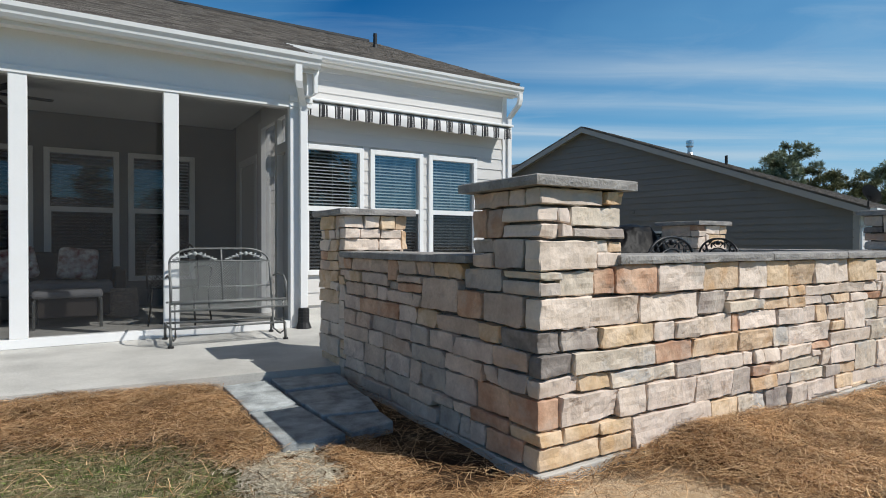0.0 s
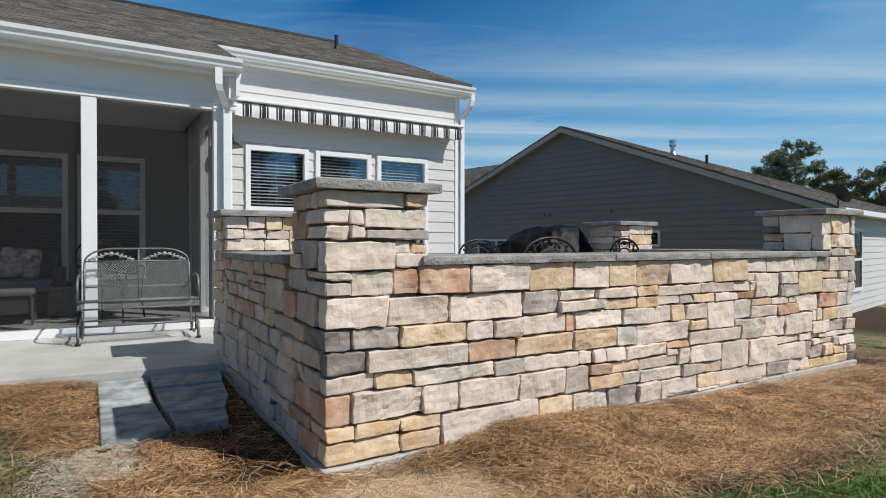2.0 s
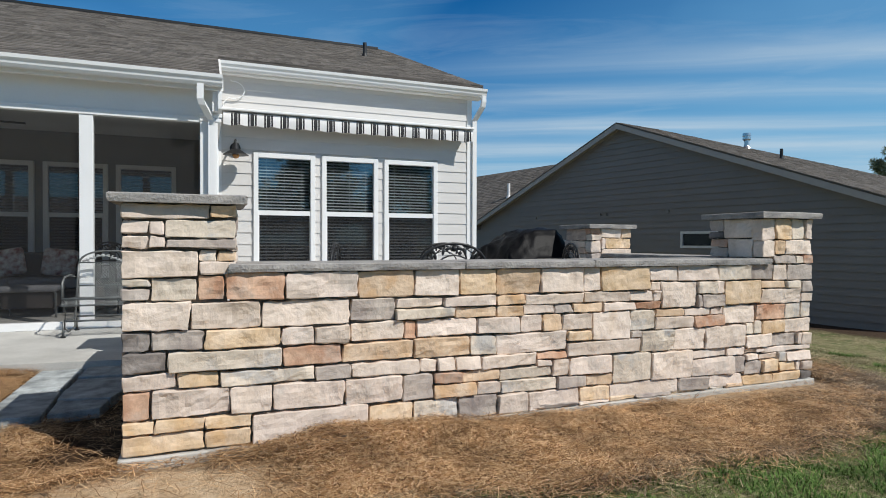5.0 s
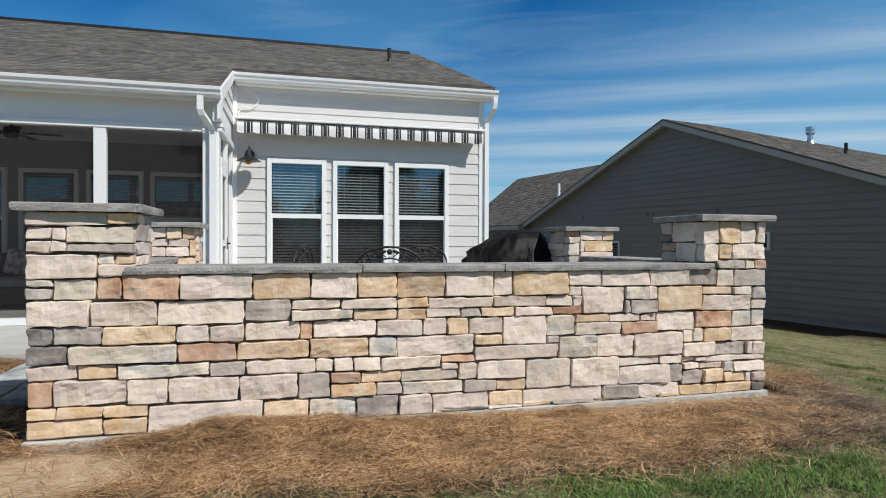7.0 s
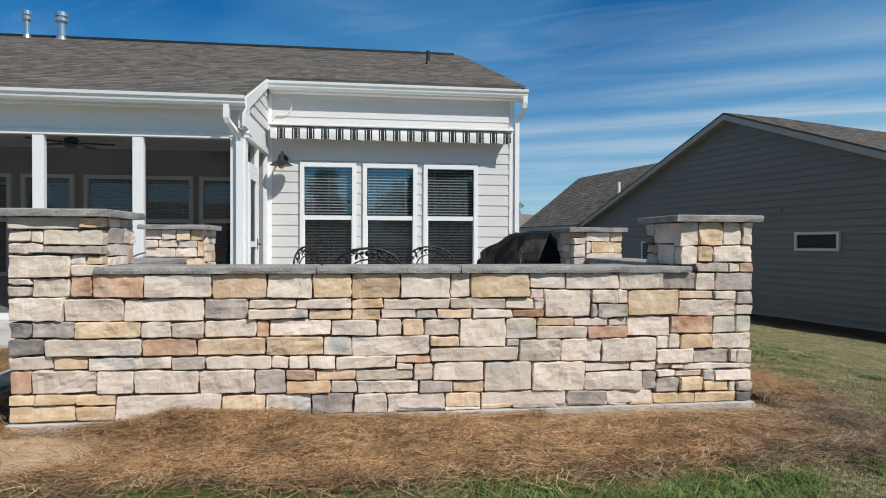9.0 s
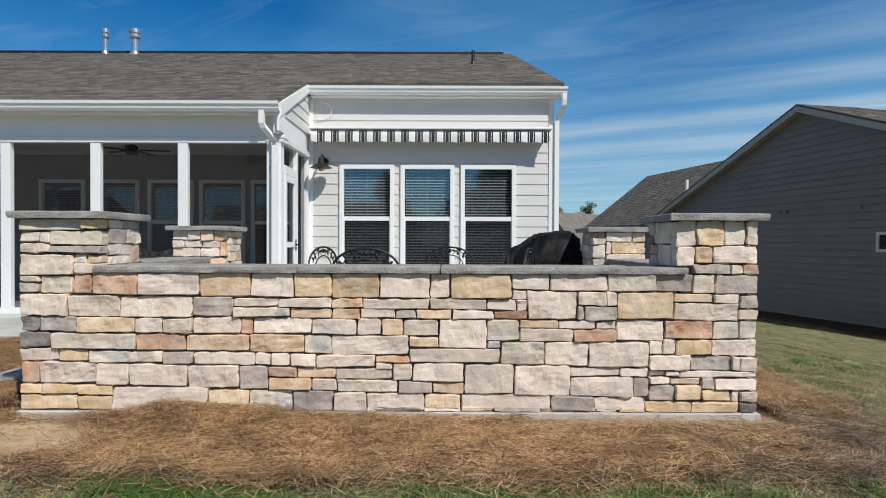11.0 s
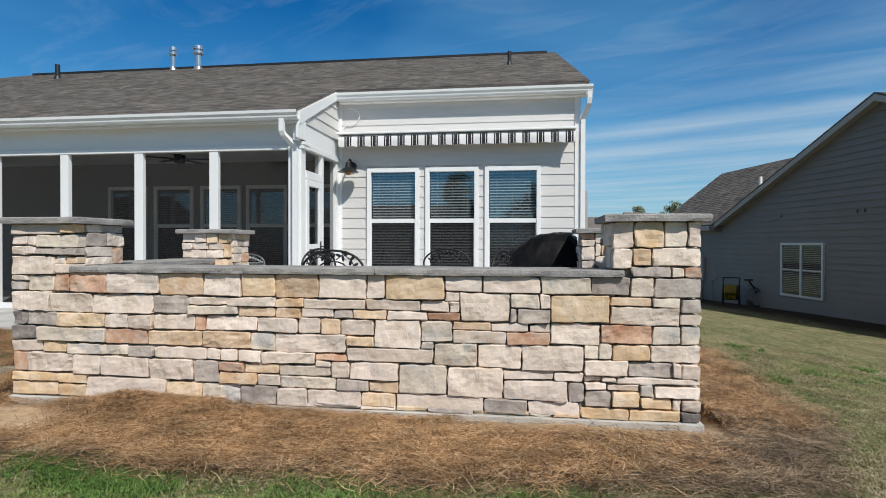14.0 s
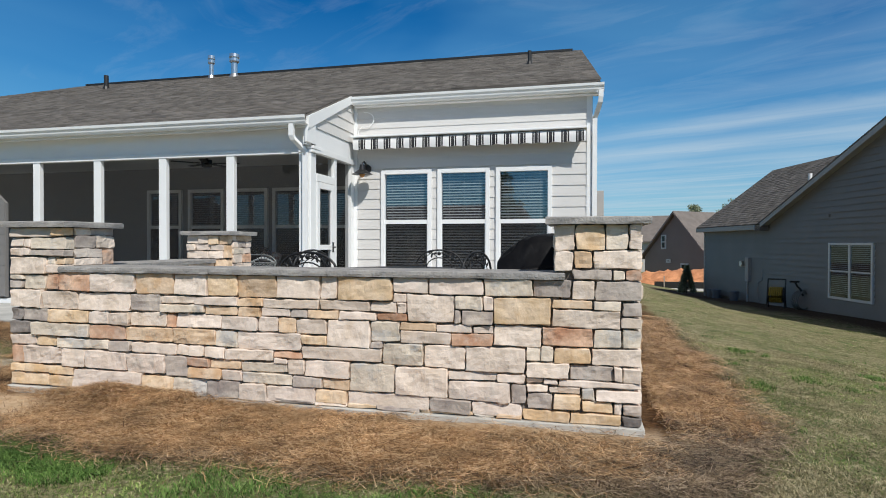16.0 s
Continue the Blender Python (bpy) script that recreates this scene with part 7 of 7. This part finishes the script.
PINE = "tall green pine with a ragged crown beyond the roof"
for i, (x, y, h, sp, lf, low, cl) in enumerate(((54, 27.4, 11.3, 3.0, M_NEEDLE, 0.45, 150), (52.6, 29.4, 9.7, 2.6, M_NEEDLE, 0.4, 150), (53.6, 28.6, 10.2, 2.0, M_NEEDLE, 0.5, 90), (54.6, 25.4, 8.6, 3.0, M_OLIVE, 0.2, 220), (56, 23.6, 7.6, 3.2, M_OLIVE, 0.1, 220), (58, 22.2, 9.2, 2.4, M_NEEDLE, 0.4, 130), (60, 21.6, 9.6, 2.2, M_NEEDLE, 0.4, 120),
                                                (58, 36.5, 9.2, 2.2, M_NEEDLE, 0.5, 80), (64, 18.5, 9.6, 3.0, M_NEEDLE, 0.3, 180), (70, 17, 7.5, 3.6, M_OLIVE, 0.15, 200), (66, 24, 7.0, 4.0, M_OLIVE, 0.1, 200), (75, 12, 8.5, 3.5, M_NEEDLE, 0.3, 180), (72, 8, 7.0, 4.0, M_OLIVE, 0.15, 200))):
    tree("pine_tree", PINE, (x, y, -1.6), h, sp, 200 + i, lf, low, cl, 0.62, 90)
for i, (x, y, h) in enumerate(((62, 28.2, 10.6), (63, 27.0, 10.4), (66, 24.5, 10.5), (71, 21.5, 10.6), (76, 15, 9.5), (80, 10, 9))):
    bare_tree((x, y, -1.5), h, 300 + i)
# trees far behind the street and behind the lawn on the open side
for i, (x, y, h) in enumerate(((22, 92, 9.2), (29, 100, 9.8), (40, 96, 8.5))):
    tree("pine_tree", "small round-topped pine far behind the street", (x, y, -2.5), h, 2.2, 400 + i, M_NEEDLE, 0.6, 90, 0.8)
bare_tree((16.5, 70, -2), 8.5, 420)
# behind the lawn on the open side: seen only as mirror images in the panes
tree("conifer", "narrow conical evergreen behind the lawn", (1.1, -20, -0.3), 5.6, 1.5, 500, M_NEEDLE, 0.05, 300, 0.55, 40)
tree("pine_tree", "broad evergreen at the far edge of the lawn", (9.5, -31, -0.3), 10.5, 4.5, 501, M_NEEDLE, 0.08, 420, 1.3, 40)
tree("pine_tree", "broad evergreen at the far edge of the lawn", (17, -30, -0.3), 8.0, 4.0, 502, M_OLIVE, 0.08, 300, 1.2, 40)
back = thing("far_house", "low house with a dark roof behind the lawn", "house", Matrix.Translation((-6.0, -26, -0.3)))
boxes("wall", M_FARWALL, back, (-8, 8, -9, 0, 0, 2.6))
bm = bmesh.new()
prism(bm, [(8.6, 0.5, 2.5), (8.6, -9.5, 2.5), (7.2, -4.5, 4.7)], (-17.0, 0, 0))
part("roof", bm, M_FARROOF, back)

# ---- beyond the gap between the houses ----
fh = thing("far_house", "brown gabled house across the street", "house", Matrix.Translation((12.35, 41.0, -1.75)) @ pose(0, 0, 0, 0, 0, -50))
bm = bmesh.new()
prism(bm, [(-2.75, 0, -0.6), (2.75, 0, -0.6), (2.75, 0, 2.0), (0, 0, 4.95), (-2.75, 0, 2.0)], (0, 9, 0))
part("wall", bm, M_FARWALL, fh)
for sgn in (-1, 1):
    bm = bmesh.new()
    prism(bm, [(0, -0.25, 5.05), (sgn * 3.05, -0.25, 1.78), (sgn * 3.05, 9.3, 1.78), (0, 9.3, 5.05)], (0, 0, 0.13))
    part("roof", bm, M_FARROOF, fh)
    bm = bmesh.new()
    prism(bm, [(0, -0.28, 5.16), (sgn * 3.05, -0.28, 1.89), (sgn * 3.05, -0.28, 1.74), (0, -0.28, 5.0)], (0, 0.03, 0))
    part("rake_board", bm, M_FARWALL, fh)
boxes("eave_return", M_FARWALL2, fh, (2.55, 3.1, -0.27, 0.0, 1.6, 1.74))
for x0, x1, z0, z1 in ((-1.2, -0.78, 2.55, 3.55), (0.5, 1.15, 0.4, 1.6), (-0.75, -0.35, 1.6, 1.85)):
    w = part("window", bmesh.new(), M_NWHITE, fh)
    boxes("window_frame", M_NWHITE, w, (x0, x1, -0.06, 0.0, z0, z1))
    boxes("pane", M_GLASSDARK, w, (x0 + 0.1, x1 - 0.1, -0.075, -0.05, z0 + 0.1, (z0 + z1) / 2 - 0.04), (x0 + 0.1, x1 - 0.1, -0.075, -0.05, (z0 + z1) / 2 + 0.04, z1 - 0.1))
fh2 = thing("far_house", "pale house with a grey roof far down the street", "house", Matrix.Translation((12.2, 60, -2.2)) @ pose(0, 0, 0, 0, 0, -10))
boxes("wall", M_FARWALL2, fh2, (-8, 6, 0, 8, 0, 3.6))
bm = bmesh.new()
prism(bm, [(-8.5, -0.5, 3.5), (6.5, -0.5, 3.5), (6.5, 4, 6.2), (-8.5, 4, 6.2)], (0, 0, 0.15))
part("roof", bm, M_FARROOF, fh2)
for x0 in (-1.4, 0.4, 2.4):
    boxes("window", M_GLASSDARK, fh2, (x0, x0 + 0.9, -0.05, 0.02, 1.2, 2.8))
fh3 = thing("far_house", "grey-brown house roof showing behind the corner", "house", Matrix.Translation((27, 66, -2.4)))
boxes("wall", M_FARWALL, fh3, (-7, 7, 0, 9, 0, 3.2))
bm = bmesh.new()
prism(bm, [(-7.5, -0.5, 3.1), (7.5, -0.5, 3.1), (7.5, 4.5, 6.4), (-7.5, 4.5, 6.4)], (0, 0, 0.15))
part("roof", bm, M_FARROOF, fh3)
# red earth heap, street, silt fence
bm = bmesh.new()
nxh, nyh = 40, 12
grid = []
for j in range(nyh + 1):
    row = []
    for i in range(nxh + 1):
        x, y = -5 + 10 * i / nxh, -1.8 + 3.6 * j / nyh
        e = max(0.0, 1 - (x / 5) ** 2) ** 0.7 * max(0.0, 1 - (y / 1.8) ** 2)
        zz = e * (1.0 + 0.35 * noise.noise(Vector((x * 0.7, y * 0.7, 3))) + 0.25 * noise.noise(Vector((x * 2.5, y * 2.5, 5))) - 0.055 * x)
        row.append(bm.verts.new((x, y, zz - 0.05)))
    grid.append(row)
for a, b in zip(grid, grid[1:]):
    for i in range(nxh):
        bm.faces.new((a[i], a[i + 1], b[i + 1], b[i]))
bmesh.ops.transform(bm, matrix=Matrix.Translation((13.0, 36.2, ground_z(13, 36) + 0.1)) @ pose(0, 0, 0, 0, 0, -8), verts=bm.verts)
tagged(part("clay_mound", bm, M_REDCLAY, smooth=True), "long mound of bare red clay beside the street", "mound")
bm = bmesh.new()
box(bm, 2, 26, 31.0, 33.4, -2.2, ground_z(12, 32) + 0.02)
tagged(part("street", bm, M_CONC), "pale concrete street beyond the lawn", "street", kind="structure")
sf = thing("silt_fence", "black silt fence on pale wooden stakes", "fence", Matrix.Translation((10.2, 34.0, ground_z(12, 34))))
boxes("fabric", M_BLACKRUB, sf, (0, 5.4, 0.0, 0.02, 0.0, 0.42))
for k in range(4):
    boxes("stake", M_WICKERL, sf, (0.5 + k * 1.5, 0.56 + k * 1.5, -0.05, -0.01, -0.2, 0.75))

# ---- by the neighbour's wall ----
def n_ground(u, v):
    p = n_at(u, v, 0)
    return (p.x, p.y, ground_z(p.x, p.y))


reel = thing("hose_reel", "black hose reel cart with a coiled yellow hose", "hose reel", Matrix.Translation(n_ground(13.0, -0.55)) @ pose(0, 0, 0, 0, 0, -24))
bm = bmesh.new()
for k in range(7):
    for q in range(2):
        ringp = [(-0.16 + k * 0.053, (0.20 + 0.04 * q) * math.cos(2 * math.pi * a / 16), 0.42 + (0.20 + 0.04 * q) * math.sin(2 * math.pi * a / 16)) for a in range(17)]
        rod(bm, ringp, 0.024, 6)
part("hose", bm, M_YELLOW, reel, "yellow garden hose", smooth=True)
for sx in (-0.22, 0.22):
    bm = bmesh.new()
    tube(bm, (sx - 0.015, 0, 0.42), (sx + 0.015, 0, 0.42), 0.25, 20)
    part("reel_side", bm, M_BLACKRUB, reel)
    bm = bmesh.new()
    rod(bm, [(sx * 1.15, -0.2, 0.0), (sx * 1.15, 0.0, 0.42), (sx * 1.15, 0.16, 0.92)], 0.02)
    rod(bm, [(sx * 1.15, 0.25, 0.0), (sx * 1.15, 0.0, 0.42)], 0.02)
    part("stand", bm, M_BLACKRUB, reel)
bm = bmesh.new()
rod(bm, [(-0.25, 0.16, 0.92), (0.25, 0.16, 0.92)], 0.022)
part("handle", bm, M_BLACKRUB, reel)
hang = thing("hose_hanger", "grey garden hose looped on a tap bracket at the wall", "hose", Matrix.Translation(n_at(12.25, -0.12, -0.45)) @ pose(0, 0, 0, 0, 0, -79))
bm = bmesh.new()
for k in range(4):
    rod(bm, [(-0.05 * k + 0.04, (0.2 + 0.03 * k) * math.cos(2 * math.pi * a / 14), -0.15 + (0.26 + 0.02 * k) * math.sin(2 * math.pi * a / 14)) for a in range(15)], 0.022)
part("hose", bm, M_IRONG, hang, smooth=True)
bm = bmesh.new()
rod(bm, [(0, 0, 0.0), (-0.04, -0.06, 0.2), (-0.04, -0.16, 0.3), (-0.04, -0.22, 0.42)], 0.03)
rod(bm, [(-0.04, -0.10, 0.44), (-0.04, -0.38, 0.44)], 0.03)
part("bracket", bm, M_BLACKRUB, hang)
for u in (18.55, 18.1, 16.5):
    bm = bmesh.new()
    tube(bm, (0, 0, 0), (0, 0, 0.36), 0.15, 16, 0.18)
    ob = tagged(part("bucket", bm, M_BUCKET), "grey-blue plastic bucket standing against the siding", "bucket", group="buckets by the wall")
    ob.matrix_world = Matrix.Translation(n_ground(u, -0.3))
shrub = thing("shrub", "small dark conical evergreen shrub", "shrub", Matrix.Translation((10.68, 26.2, ground_z(10.7, 26.2))))
rr = random.Random(9)
vs, fs = [], []
for _ in range(2600):
    hh = rr.random() ** 0.8
    rad = 0.38 * (1 - hh) * rr.uniform(0.6, 1.0)
    a = rr.uniform(0, 6.28)
    p = Vector((rad * math.cos(a), rad * math.sin(a), 0.05 + hh * 1.2))
    d = Vector((math.cos(a), math.sin(a), rr.uniform(0.2, 1.2))).normalized()
    w = d.orthogonal().normalized() * 0.03
    k = len(vs)
    vs += [p - w, p + w, p + d * rr.uniform(0.08, 0.16)]
    fs.append((k, k + 1, k + 2))
me = bpy.data.meshes.new("foliage")
me.from_pydata(vs, [], fs)
me.materials.append(M_NEEDLE)
ob = new("foliage", me)
ob.parent = shrub
bm = bmesh.new()
tube(bm, (0, 0, -0.05), (0, 0, 0.9), 0.03, 8, 0.01)
part("stem", bm, M_BARK, shrub)
